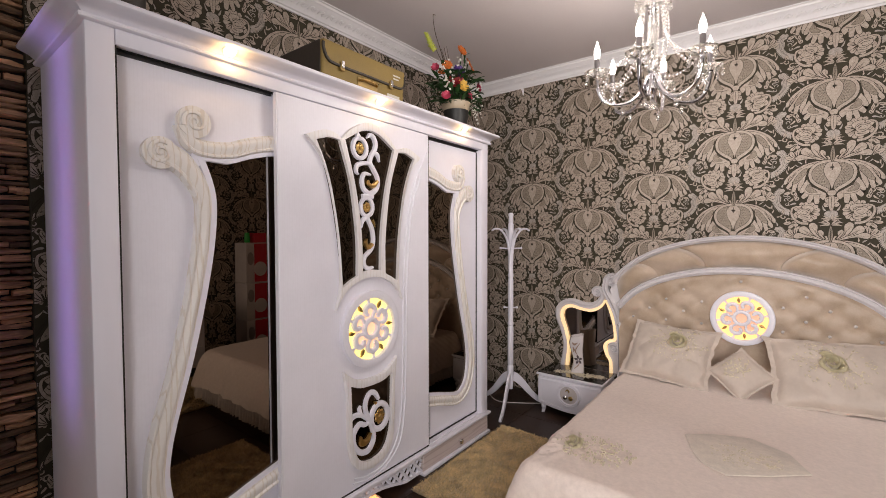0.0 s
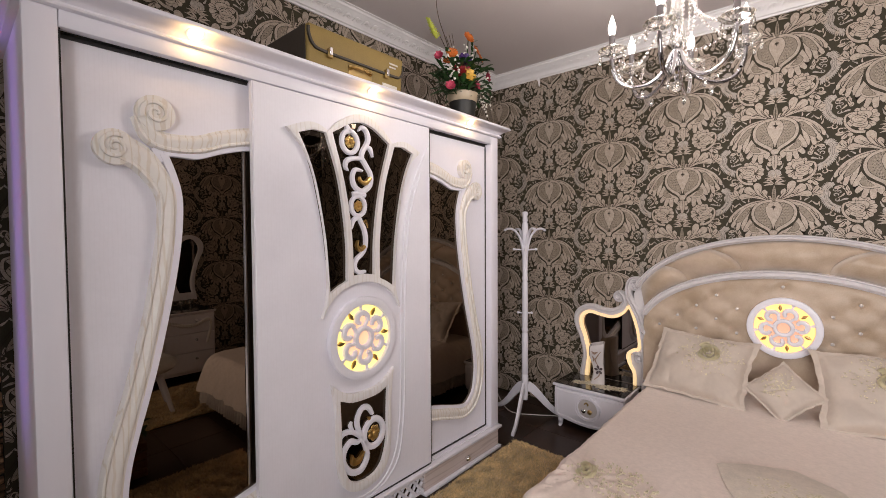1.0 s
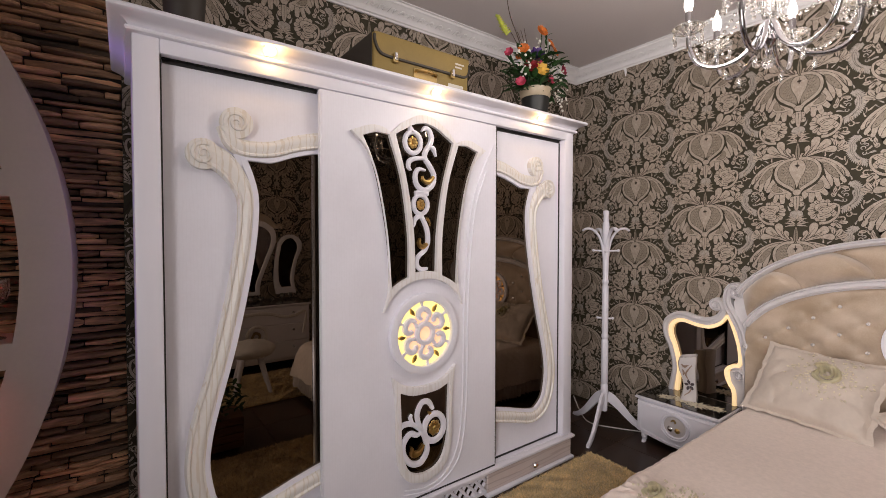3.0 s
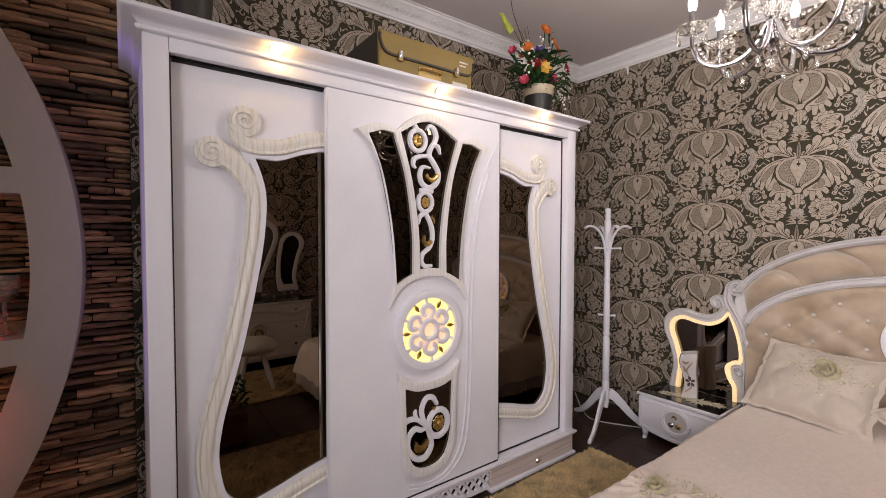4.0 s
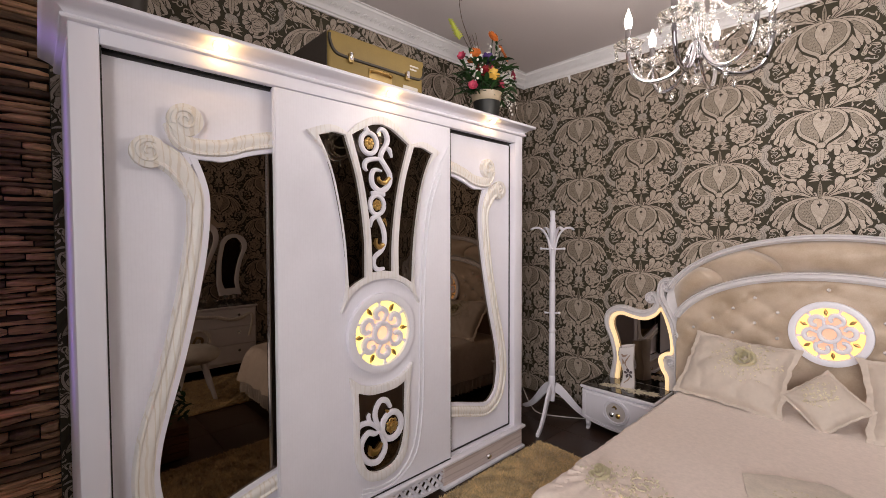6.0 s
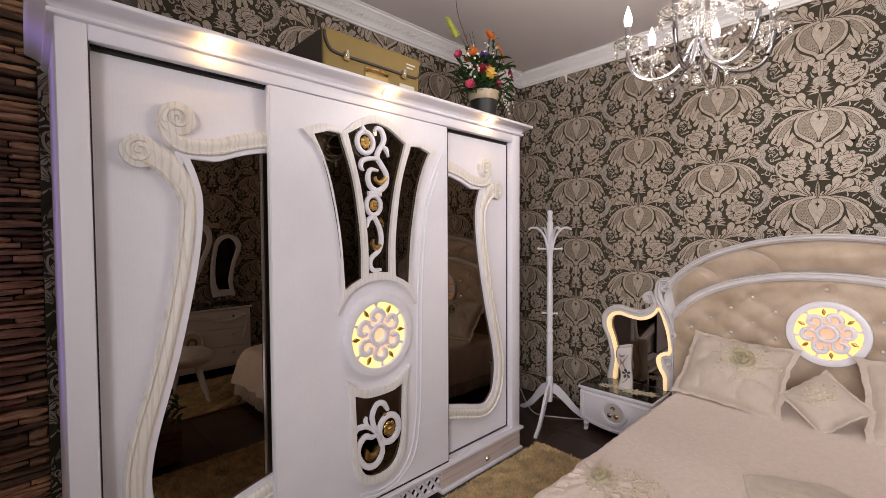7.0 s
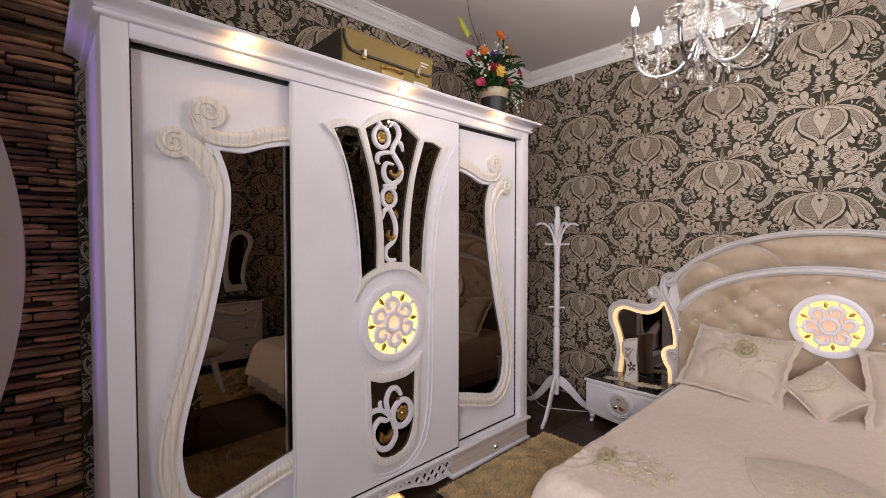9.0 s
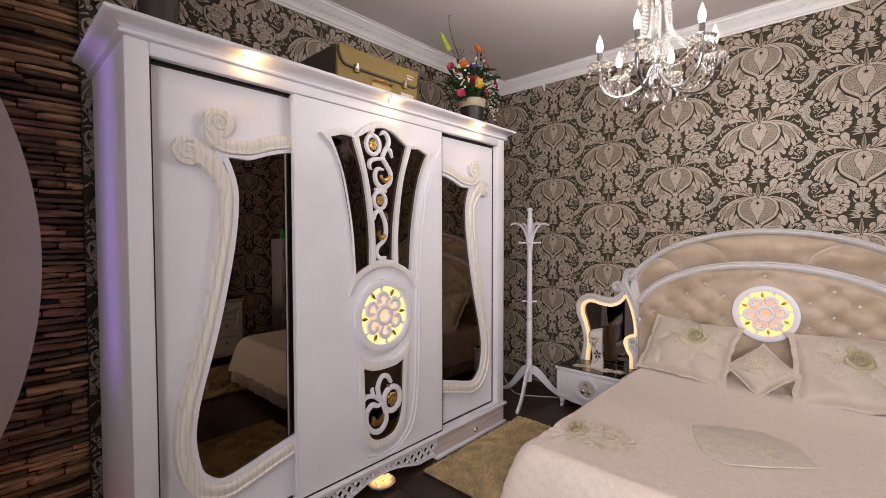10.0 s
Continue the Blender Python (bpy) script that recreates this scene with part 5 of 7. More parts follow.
        for q in range(19):
            f = q / 18
            c, w = a + radians(30), 0.046 + 0.020 * math.sin(math.pi * f)
            bmesh.ops.create_icosphere(bm, subdivisions=1, radius=0.0072, matrix=Matrix.Translation((x + w * math.cos(c), y + w * math.sin(c), 2.59 - 0.30 * f)))
        a2 = a + radians(60)
        for q in range(17):
            f = q / 16
            p0, p1 = P(R - 0.01, 2.262), Vector((x + math.cos(a2) * (R - 0.01), y + math.sin(a2) * (R - 0.01), 2.262))
            p = p0.lerp(p1, f) - Vector((0, 0, 0.085 * (1 - (2 * f - 1) ** 2)))
            bmesh.ops.create_icosphere(bm, subdivisions=1, radius=0.0066, matrix=Matrix.Translation(p))
        tagged(part("bead_chain", bm, M_CRYSTAL, t, "string of crystal beads", smooth=False), kind="stuff")
        for p, q in ((P(0.13, 2.088), 0.016), (P(0.075, 2.57), 0.020)):
            bm = bmesh.new()
            drop(p, q, bm)
            part("crystal_pendant", bm, M_CRYSTAL, t, "large crystal drop", smooth=False)
    bm = bmesh.new()
    bmesh.ops.create_icosphere(bm, subdivisions=2, radius=0.022, matrix=Matrix.Translation((x, y, 2.114)))
    part("finial", bm, M_CRYSTAL, t, "faceted crystal ball", smooth=False)


chandelier()


# ---- on the wardrobe ----
def suitcase():
    t = thing("suitcase", (-1.86, 1.69, 2.212), "olive canvas suitcase with brass locks on the wardrobe", "suitcase")
    x0, x1, y0, y1, z0, z1 = -2.12, -1.72, 1.398, 1.985, 2.212, 2.482
    pl = lambda a, b, d: Vector((x1 + d, a, b))
    part("shell", box(x0, x1, y0, y1, z0, z1, 0.014, seg=3), M_CANVAS, t)
    for y in (y0, y1):
        s = -1 if y == y0 else 1
        part("end_cap", box(x0 + 0.006, x1 - 0.010, *(sorted((y + s * 0.001, y + s * 0.007))), z0 + 0.006, z1 - 0.006, 0.003), M_CASESIDE, t, "dark leather end")
    # flap that folds down the front
    flap = [(y0 + 0.004, z1 - 0.006), (y1 - 0.004, z1 - 0.006)] + smooth2([(y1 - 0.004, z1 - 0.072), (y1 - 0.02, z1 - 0.100), (y1 - 0.06, z1 - 0.107)], 4) + smooth2([(y0 + 0.07, z1 - 0.107), (y0 + 0.025, z1 - 0.090), (y0 + 0.004, z1 - 0.050)], 4)
    part("flap", plate(flap, [], pl, -0.002, 0.008, 0.003), M_CANVAS, t)
    edge = [(y1 - 0.004, z1 - 0.035, .005), (y1 - 0.006, z1 - 0.077, .006), (y1 - 0.024, z1 - 0.102, .006), (y1 - 0.07, z1 - 0.109, .006), ((y0 + y1) / 2, z1 - 0.109, .006), (y0 + 0.08, z1 - 0.109, .006), (y0 + 0.026, z1 - 0.094, .006), (y0 + 0.004, z1 - 0.05, .006), (y0 + 0.003, z1 - 0.02, .006)]
    part("flap_edge", band(edge, pl, 0.012, FLAT, step=5), M_CASESIDE, t, "black leather piping")
    for y in (1.512, 1.865):
        lk = part("lock", box(x1 + 0.004, x1 + 0.018, y - 0.014, y + 0.014, z1 - 0.134, z1 - 0.092, 0.003), M_BRASS, t, "brass lock")
        part("hasp", box(x1 + 0.016, x1 + 0.024, y - 0.008, y + 0.008, z1 - 0.122, z1 - 0.086, 0.002), M_CHROME, lk)
    h = part("handle_plate", box(x1, x1 + 0.006, 1.622, 1.765, z1 - 0.188, z1 - 0.128, 0.002), M_BRASS, t)
    part("handle", tube(spline([(x1 + 0.004, 1.632, z1 - 0.148), (x1 + 0.022, 1.640, z1 - 0.143), (x1 + 0.026, 1.693, z1 - 0.141), (x1 + 0.022, 1.747, z1 - 0.143), (x1 + 0.004, 1.755, z1 - 0.148)], 4), 0.007, 8), M_GOLD, h, "gold handle")
    part("tag", box(x1, x1 + 0.003, 1.842, 1.945, z1 - 0.250, z1 - 0.158, 0.001), M_PAPER, t, "paper luggage tag")
    part("tag_picture", box(x1 + 0.003, x1 + 0.005, 1.862, 1.932, z1 - 0.240, z1 - 0.180), M_CASESIDE, t)
    for k, w in enumerate((0.06, 0.045)):
        part("letter_bar", box(x1 + 0.008, x1 + 0.010, 1.885, 1.885 + w, z1 - 0.052 - 0.018 * k, z1 - 0.044 - 0.018 * k), M_PAPER, t)


suitcase()


def petals(bm, at, normal, r, n, wid, cup, rings=1, rnd=None):
    rot = Vector((0, 0, 1)).rotation_difference(Vector(normal).normalized()).to_matrix()
    for ring in range(rings):
        rr = r * (1 - 0.28 * ring)
        for k in range(n):
            a = 2 * math.pi * (k + 0.5 * ring) / n + (rnd.uniform(-0.12, 0.12) if rnd else 0)
            prev = None
            for i in range(4):
                u = (0.08, 0.45, 0.8, 1.0)[i]
                w = wid * rr * (0.35, 0.95, 0.9, 0.25)[i]
                z = rr * (cup * u * u * (1 + 0.5 * ring) + 0.12 * ring)
                c, s = math.cos(a), math.sin(a)
                pair = [bm.verts.new(Vector(at) + rot @ Vector((u * rr * c - v * s, u * rr * s + v * c, z + 0.1 * rr * (i == 1)))) for v in (-w / 2, w / 2)]
                if prev:
                    bm.faces.new((prev[0], prev[1], pair[1], pair[0]))
                prev = pair
    bmesh.ops.create_icosphere(bm, subdivisions=1, radius=r * 0.2, matrix=Matrix.Translation(Vector(at) + rot @ Vector((0, 0, r * 0.1))))


def leaf_mesh(bm, p, d, length, width):
    d = Vector(d).normalized()
    s = d.cross(Vector((0, 0, 1)))
    s = s.normalized() if s.length > 0.05 else Vector((1, 0, 0))
    up = s.cross(d)
    prev = None
    for u, w, h in ((0, 0.1, 0), (0.3, 0.9, 0.05), (0.6, 1.0, 0.04), (0.85, 0.55, -0.04), (1.0, 0.05, -0.12)):
        c = Vector(p) + d * length * u + up * length * h
        row = [bm.verts.new(c - s * width * w / 2 + up * width * 0.12), bm.verts.new(c), bm.verts.new(c + s * width * w / 2 + up * width * 0.12)]
        if prev:
            for i in range(2):
                bm.faces.new((prev[i], prev[i + 1], row[i + 1], row[i]))
        prev = row


def flower_pot():
    o = Vector((-1.79, 2.615, 2.212))
    t = thing("flower_pot", o, "dark glazed pot of bright artificial flowers on the wardrobe", "flower arrangement")
    part("pot", lathe(((0.058, 0), (0.066, 0.01), (0.080, 0.09), (0.091, 0.190), (0.083, 0.190), (0.074, 0.15), (0.01, 0.14)), o, 28), M_POT, t)
    part("pot_rim", lathe(((0.090, 0.191), (0.096, 0.197), (0.102, 0.226), (0.106, 0.246), (0.100, 0.250), (0.092, 0.22), (0.02, 0.205)), o, 28), M_POTRIM, t, "cream glazed rim")
    rnd = random.Random(5)
    heads = [("orange", (0.03, 0.026, 0.625), 0.050, 12, 2), ("orange", (0.03, 0.110, 0.565), 0.044, 12, 2), ("orange", (0.04, 0.140, 0.520), 0.046, 12, 2), ("orange", (0.03, -0.145, 0.470), 0.044, 12, 2),
             ("purple", (0.05, -0.046, 0.440), 0.058, 8, 3), ("pink", (0.07, -0.050, 0.395), 0.026, 7, 2), ("red", (0.06, -0.115, 0.350), 0.052, 8, 3), ("yellow", (0.08, -0.040, 0.350), 0.062, 10, 3),
             ("pink", (0.03, 0.230, 0.415), 0.046, 8, 3), ("pink", (0.07, 0.045, 0.300), 0.042, 8, 3), ("pink", (0.06, -0.200, 0.240), 0.038, 8, 2), ("pink", (0.01, -0.250, 0.425), 0.034, 7, 2), ("red", (-0.05, 0.03, 0.36), 0.05, 8, 3), ("orange", (-0.08, -0.05, 0.48), 0.045, 12, 2)]
    for col, off, r, n, rings in heads:
        p = o + Vector(off)
        st = part("stem", tube(spline([o + Vector((off[0] * 0.3, off[1] * 0.3, 0.21)), o + Vector((off[0] * 0.6, off[1] * 0.7, 0.12 + off[2] * 0.5)), p], 4), 0.004, 5), M_LEAF, t)
        bm = bmesh.new()
        petals(bm, p, Vector((off[0] * 4 + 0.5, off[1] * 3 - 0.2, 0.25)), r * 0.86, n, 0.55 if n > 9 else 0.8, 0.25 if n > 9 else 0.6, rings, rnd)
        part("blossom", bm, FLOWER_COLORS[col], st, col + " artificial blossom")
    bm = bmesh.new()
    for _ in range(260):
        a, q = rnd.uniform(0, 6.28), rnd.uniform(0.02, 0.19)
        p = o + Vector((q * math.cos(a) * 0.7, q * math.sin(a), rnd.uniform(0.22, 0.46)))
        leaf_mesh(bm, p, (math.cos(a) + rnd.uniform(-0.4, 0.4), math.sin(a) + rnd.uniform(-0.4, 0.4), rnd.uniform(-0.5, 0.8)), rnd.uniform(0.05, 0.10), rnd.uniform(0.02, 0.045))
    for k in range(16):
        leaf_mesh(bm, o + Vector((0.02, 0.085, 0.34 + 0.019 * k)), (0.3, 0.6 * (-1) ** k, 0.6), 0.05, 0.016)
    tagged(part("foliage", bm, M_LEAF, t, "dense green leaves"), kind="stuff")
    bm = bmesh.new()
    for _ in range(130):
        k = rnd.choice((0, 1, 2, 3))
        c = ((0.05, -0.17, 0.37), (0.05, 0.15, 0.37), (0.02, 0.235, 0.25), (0.05, 0.0, 0.48))[k]
        bmesh.ops.create_icosphere(bm, subdivisions=1, radius=rnd.uniform(0.005, 0.010), matrix=Matrix.Translation(o + Vector((c[0] + rnd.gauss(0, 0.02), c[1] + rnd.gauss(0, 0.026), c[2] + rnd.gauss(0, 0.05)))))
    tagged(part("tiny_blossoms", bm, FLOWER_COLORS["white"], t, "sprays of tiny white blossoms"), kind="stuff")
    # tall grasses and a lime spike
    for top in ((-0.02, -0.23, 0.60), (0.0, -0.17, 0.58), (0.0, -0.11, 0.62), (0.0, -0.14, 0.60)):
        part("twig", tube(spline([o + Vector((0, -0.01, 0.22)), o + Vector((0.0, top[1] * 0.45, 0.42)), o + Vector(top)], 5), (0.004, 0.002), 5), M_STEM, t)
    part("twig", tube(spline([o + Vector((0, -0.02, 0.25)), o + Vector((0.0, -0.15, 0.52)), o + Vector((0.0, -0.235, 0.66)), o + Vector((0.0, -0.262, 0.77)), o + Vector((0.0, -0.235, 0.785))], 5), (0.004, 0.0015), 5), M_STEM, t)
    bm = bmesh.new()
    for k in range(60):
        f = k / 60
        c = o + Vector((0.02, -0.285 - 0.08 * f, 0.515 + 0.095 * f))
        a = k * 2.4
        leaf_mesh(bm, c, (math.cos(a), math.sin(a), 0.8), 0.034 * (1.15 - f * 0.6), 0.016)
    part("lime_spike", bm, FLOWER_COLORS["lime"], t, "lime-green feathery flower spike")


flower_pot()


def dark_pot():
    o = Vector((-1.95, 0.645, 2.212))
    t = thing("planter", o, "tall dark brown vase with a few green leaves on the wardrobe", "vase")
    part("pot", lathe(((0.058, 0), (0.064, 0.01), (0.070, 0.12), (0.080, 0.28), (0.086, 0.34), (0.078, 0.34), (0.070, 0.28), (0.02, 0.26)), o, 28), M_CASESIDE, t)
    bm = bmesh.new()
    rnd = random.Random(8)
    for _ in range(46):
        a = rnd.uniform(0, 6.28)
        leaf_mesh(bm, o + Vector((rnd.uniform(-0.07, 0.07), rnd.uniform(-0.10, 0.07), rnd.uniform(0.28, 0.46))), (math.cos(a), math.sin(a), rnd.uniform(-0.3, 0.6)), rnd.uniform(0.05, 0.09), 0.025)
    tagged(part("foliage", bm, M_LEAF, t, "dark green leaves"), kind="stuff")


dark_pot()


# ---- stone wall with its lit niches ----
CY, CZ, RR = -1.638, 1.375, 1.90
NX = -2.12                       # front of the plaster shelf unit


def shelf_unit():
    t = thing("niche_shelf", (-2.27, -0.6, 0), "round-edged grey plaster shelf wall with lit niches", "niche shelf")
    pl = lambda a, b, d: Vector((NX + d, a, b))
    arc = lambda r, z: CY + math.sqrt(max(0.0, r * r - (z - CZ) ** 2))
    zs = [0.004 + (2.99 - 0.004) * i / 60 for i in range(61)]
    outline = [(-1.40, 0.004)] + [(arc(RR, z), z) for z in zs] + [(-1.40, 2.99)]
    holes = []
    for z0, z1 in ((1.092, 1.645), (1.745, 2.40), (0.42, 0.992)):
        zz = [z0 + (z1 - z0) * i / 14 for i in range(15)]
        holes.append([(-1.05, z0)] + [(arc(RR - 0.155, z), z) for z in zz] + [(-1.05, z1)])
    part("face", plate(outline, holes, pl, -0.028, 0.0, 0.004), M_NICHE, t)
    bm = bmesh.new()
    rows = [[bm.verts.new((x, arc(RR, z) + o, z)) for x, o in ((-2.405, -0.001), (NX - 0.028, -0.001), (NX - 0.028, -0.02), (-2.405, -0.02))] for z in zs]
    for a, b in zip(rows, rows[1:]):
        for i in range(4):
            bm.faces.new((a[i], a[(i + 1) % 4], b[(i + 1) % 4], b[i]))
    part("edge", bm, M_NICHE, t, "curved plaster edge")
    for z0, z1 in ((1.645, 1.745), (0.992, 1.092), (0.37, 0.42), (2.40, 2.45)):
        part("shelf", box(-2.405, NX - 0.030, -1.35, arc(RR, (z0 + z1) / 2) - 0.022, z0 + 0.002, z1 - 0.002, 0.003), M_NICHE, t)
    for z0, z1 in ((1.092, 1.645), (1.745, 2.40), (0.42, 0.992)):
        bm = bmesh.new()
        zz = [z0 + (z1 - z0) * i / 10 for i in range(11)]
        rows = [[bm.verts.new((x, arc(RR - 0.15, z), z)) for x in (-2.405, NX - 0.03)] for z in zz]
        for a, b in zip(rows, rows[1:]):
            bm.faces.new((a[0], a[1], b[1], b[0]))
        bmesh.ops.solidify(bm, geom=list(bm.faces), thickness=0.006)
        part("niche_cheek", bm, M_NICHE, t)


shelf_unit()


def goblet():
    o = Vector((-2.25, 0.015, 1.0925))
    t = thing("goblet", o, "cut glass goblet standing in the red-lit niche", "goblet")
    part("bowl", lathe(((0.006, 0.13), (0.020, 0.137), (0.040, 0.155), (0.050, 0.19), (0.046, 0.235), (0.044, 0.235), (0.046, 0.19), (0.034, 0.160), (0.004, 0.146)), o, 16), M_CRYSTAL, t, smooth=False)
    part("stem", lathe(((0.034, 0.0), (0.034, 0.004), (0.008, 0.012), (0.006, 0.06), (0.012, 0.075), (0.006, 0.09), (0.007, 0.13)), o, 12), M_CRYSTAL, t)


goblet()


# ---- seen in the mirrors: dresser, stool, planter, packages ----
def dresser():
    t = thing("dresser", (1.66, 1.56, 0), "white carved dresser with dark top and triple mirror against the wall", "dresser")
    x0, x1, y0, y1 = 1.38, 1.94, 0.98, 2.165
    part("body", box(x0 + 0.012, x1, y0 + 0.01, y1 - 0.01, 0.10, 0.72, 0.004), M_WHITE, t)
    part("top", box(x0 - 0.006, x1, y0 - 0.006, y1 + 0.006, 0.72, 0.74, 0.006, seg=2), M_WHITE, t)
    part("glass_top", box(x0 + 0.01, x1 - 0.01, y0 + 0.01, y1 - 0.01, 0.74, 0.746, 0.002), M_GLASSTOP, t, "black glass top")
    pl = lambda a, b, d: Vector((x0 + 0.012 - d, a, b))
    for z0, z1 in ((0.13, 0.32), (0.325, 0.515), (0.52, 0.71)):
        d = part("drawer", box(x0 - 0.002, x0 + 0.012, y0 + 0.02, y1 - 0.02, z0, z1, 0.004), M_GRAIN, t)
        for y in (y0 + 0.2, y1 - 0.2):
            part("knob", lathe(((0.004, 0), (0.006, -0.01), (0.014, -0.016), (0.013, -0.024), (0.002, -0.028)), (x0, y, (z0 + z1) / 2 + 0.03), 12, axis="X"), M_CHROME, d, "chrome knob")
    cy = (y0 + y1) / 2
    for s in (1, -1):
        line = [(cy, 0.66, .018), (cy + s * 0.15, 0.645, .018), (cy + s * 0.30, 0.60, .018), (cy + s * 0.42, 0.61, .018), (cy + s * 0.50, 0.645, .016), (cy + s * 0.54, 0.62, .012), (cy + s * 0.53, 0.52, .014), (cy + s * 0.50, 0.40, .012)]
        part("carved_garland", band(line, lambda a, b, d: pl(a, b, 0.013 + d), 0.016, ROUND), M_CARVE, t, "limed carved garland")
    hub = [(cy + 0.10 * math.cos(a * math.pi / 16), 0.42 + 0.10 * math.sin(a * math.pi / 16), .016) for a in range(33)]
    med = part("medallion", band(hub, lambda a, b, d: pl(a, b, 0.013 + d), 0.018, ROUND, smoothed=True), M_CARVE, t)
    part("medallion_curl", band([(cy - 0.06, 0.38, .01), (cy - 0.02, 0.45, .014), (cy + 0.03, 0.43, .014), (cy + 0.02, 0.38, .012), (cy - 0.01, 0.40, .006)], lambda a, b, d: pl(a, b, 0.013 + d), 0.014, ROUND), M_BRASS, med)
    for y in (y0 + 0.06, y1 - 0.06):
        for x in (x0 + 0.06, x1 - 0.06):
            part("foot", lathe(((0.014, 0), (0.022, 0.02), (0.020, 0.05), (0.034, 0.10)), (x, y, 0), 12), M_WHITE, t)
    mp = lambda a, b, d: Vector((1.90 - d, a, b))
    mid = smooth2([(0, 1.70), (0.18, 1.69), (0.32, 1.61), (0.35, 1.45), (0.26, 1.20), (0.17, 0.95), (0.16, 0.80)], 4)
    midin = smooth2([(0, 1.64), (0.16, 1.63), (0.27, 1.565), (0.295, 1.44), (0.21, 1.20), (0.12, 0.95), (0.11, 0.84)], 4)
    part("mirror_frame", plate(both(mid, cy), [both(midin, cy)], mp, -0.02, 0.02, 0.008), M_GRAIN, t, "white carved mirror frame")
    part("mirror_pane", plate(both(midin, cy), [], mp, -0.012, -0.008), M_DARKMIR, t, "mirror", smooth=False)
    part("crest", band([(cy - 0.36, 1.60, .015), (cy - 0.34, 1.63, .03), (cy - 0.22, 1.72, .045), (cy, 1.775, .055), (cy + 0.22, 1.72, .045), (cy + 0.34, 1.63, .03), (cy + 0.40, 1.64, .025), (cy + 0.42, 1.60, .012)], mp, 0.03, ROUND), M_VELVET, t, "padded crest")
    for s in (1, -1):
        wing = [(cy + s * a, b) for a, b in smooth2([(0.37, 1.42), (0.43, 1.50), (0.54, 1.53), (0.645, 1.47), (0.665, 1.36), (0.61, 1.22), (0.565, 1.00), (0.59, 0.80)], 4)] + [(cy + s * a, b) for a, b in smooth2([(0.35, 0.80), (0.325, 0.95), (0.335, 1.2), (0.37, 1.42)], 4)[:-1]]
        win = [(cy + s * a, b) for a, b in smooth2([(0.415, 1.40), (0.46, 1.46), (0.54, 1.485), (0.60, 1.43), (0.612, 1.35), (0.565, 1.21), (0.522, 1.00), (0.535, 0.88)], 4)] + [(cy + s * a, b) for a, b in smooth2([(0.41, 0.88), (0.378, 0.98), (0.38, 1.2), (0.415, 1.40)], 4)[:-1]]
        wg = part("wing_frame", plate(wing, [win], mp, -0.02, 0.02, 0.006), M_GRAIN, t, "white curved side mirror frame")
        part("wing_pane", plate(win, [], mp, -0.012, -0.008), M_DARKMIR, wg, "mirror", smooth=False)
    rnd = random.Random(4)
    for k in range(9):
        y = y0 + 0.15 + 0.11 * k
        g = thing("glass_cup", (1.60 + rnd.uniform(-0.06, 0.06), y, 0.746), "small clear glass cup on the dresser top", "glass", "glasses on the dresser")
        h = rnd.uniform(0.05, 0.10)
        part("cup", lathe(((0.022, 0), (0.006, 0.006), (0.005, h * 0.5), (0.026, h * 0.6), (0.030, h), (0.027, h), (0.022, h * 0.62)), g.location, 12), M_CRYSTAL, g)


dresser()


def stool():
    o = Vector((0.87, 1.40, 0))
    t = thing("stool", o, "round stool with white fur seat and white splayed legs", "stool")
    bm = bmesh.new()
    bmesh.ops.create_uvsphere(bm, u_segments=36, v_segments=18, radius=1, matrix=Matrix.Translation(o + Vector((0, 0, 0.41))) @ Matrix.Diagonal((0.225, 0.225, 0.085, 1)))
    for v in bm.verts:
        d = v.co - (o + Vector((0, 0, 0.41)))
        v.co += d.normalized() * (0.012 * noise.noise(v.co * 30) + 0.010 * noise.noise(v.co * 60))
    part("seat", bm, M_FUR, t, "fluffy white fur cushion")
    for k in range(4):
        a = radians(45 + 90 * k + 8)
        part("leg", tube([o + Vector((0.10 * math.cos(a), 0.10 * math.sin(a), 0.36)), o + Vector((0.225 * math.cos(a), 0.225 * math.sin(a), 0.006))], (0.028, 0.017), 10), M_WHITE, t)


stool()


def floor_planter():
    t = thing("floor_planter", (-0.18, 0.90, 0), "brown slatted wooden planter with a green plant on the floor", "planter")
    x0, x1, y0, y1 = -0.32, -0.06, 0.62, 1.09
    for k in range(4):
        z = 0.02 + k * 0.055
        part("slat", box(x0, x1, y0, y1, z, z + 0.050, 0.004), M_WOODBOX, t)
    bm = bmesh.new()
    rnd = random.Random(21)
    for _ in range(170):
        a = rnd.uniform(0, 6.28)
        p = Vector((rnd.uniform(x0, x1), rnd.uniform(y0, y1), rnd.uniform(0.22, 0.44)))
        leaf_mesh(bm, p, (math.cos(a), math.sin(a), rnd.uniform(-0.2, 0.9)), rnd.uniform(0.05, 0.10), 0.03)
    tagged(part("foliage", bm, M_LEAF, t, "low green leaves"), kind="stuff")


floor_planter()


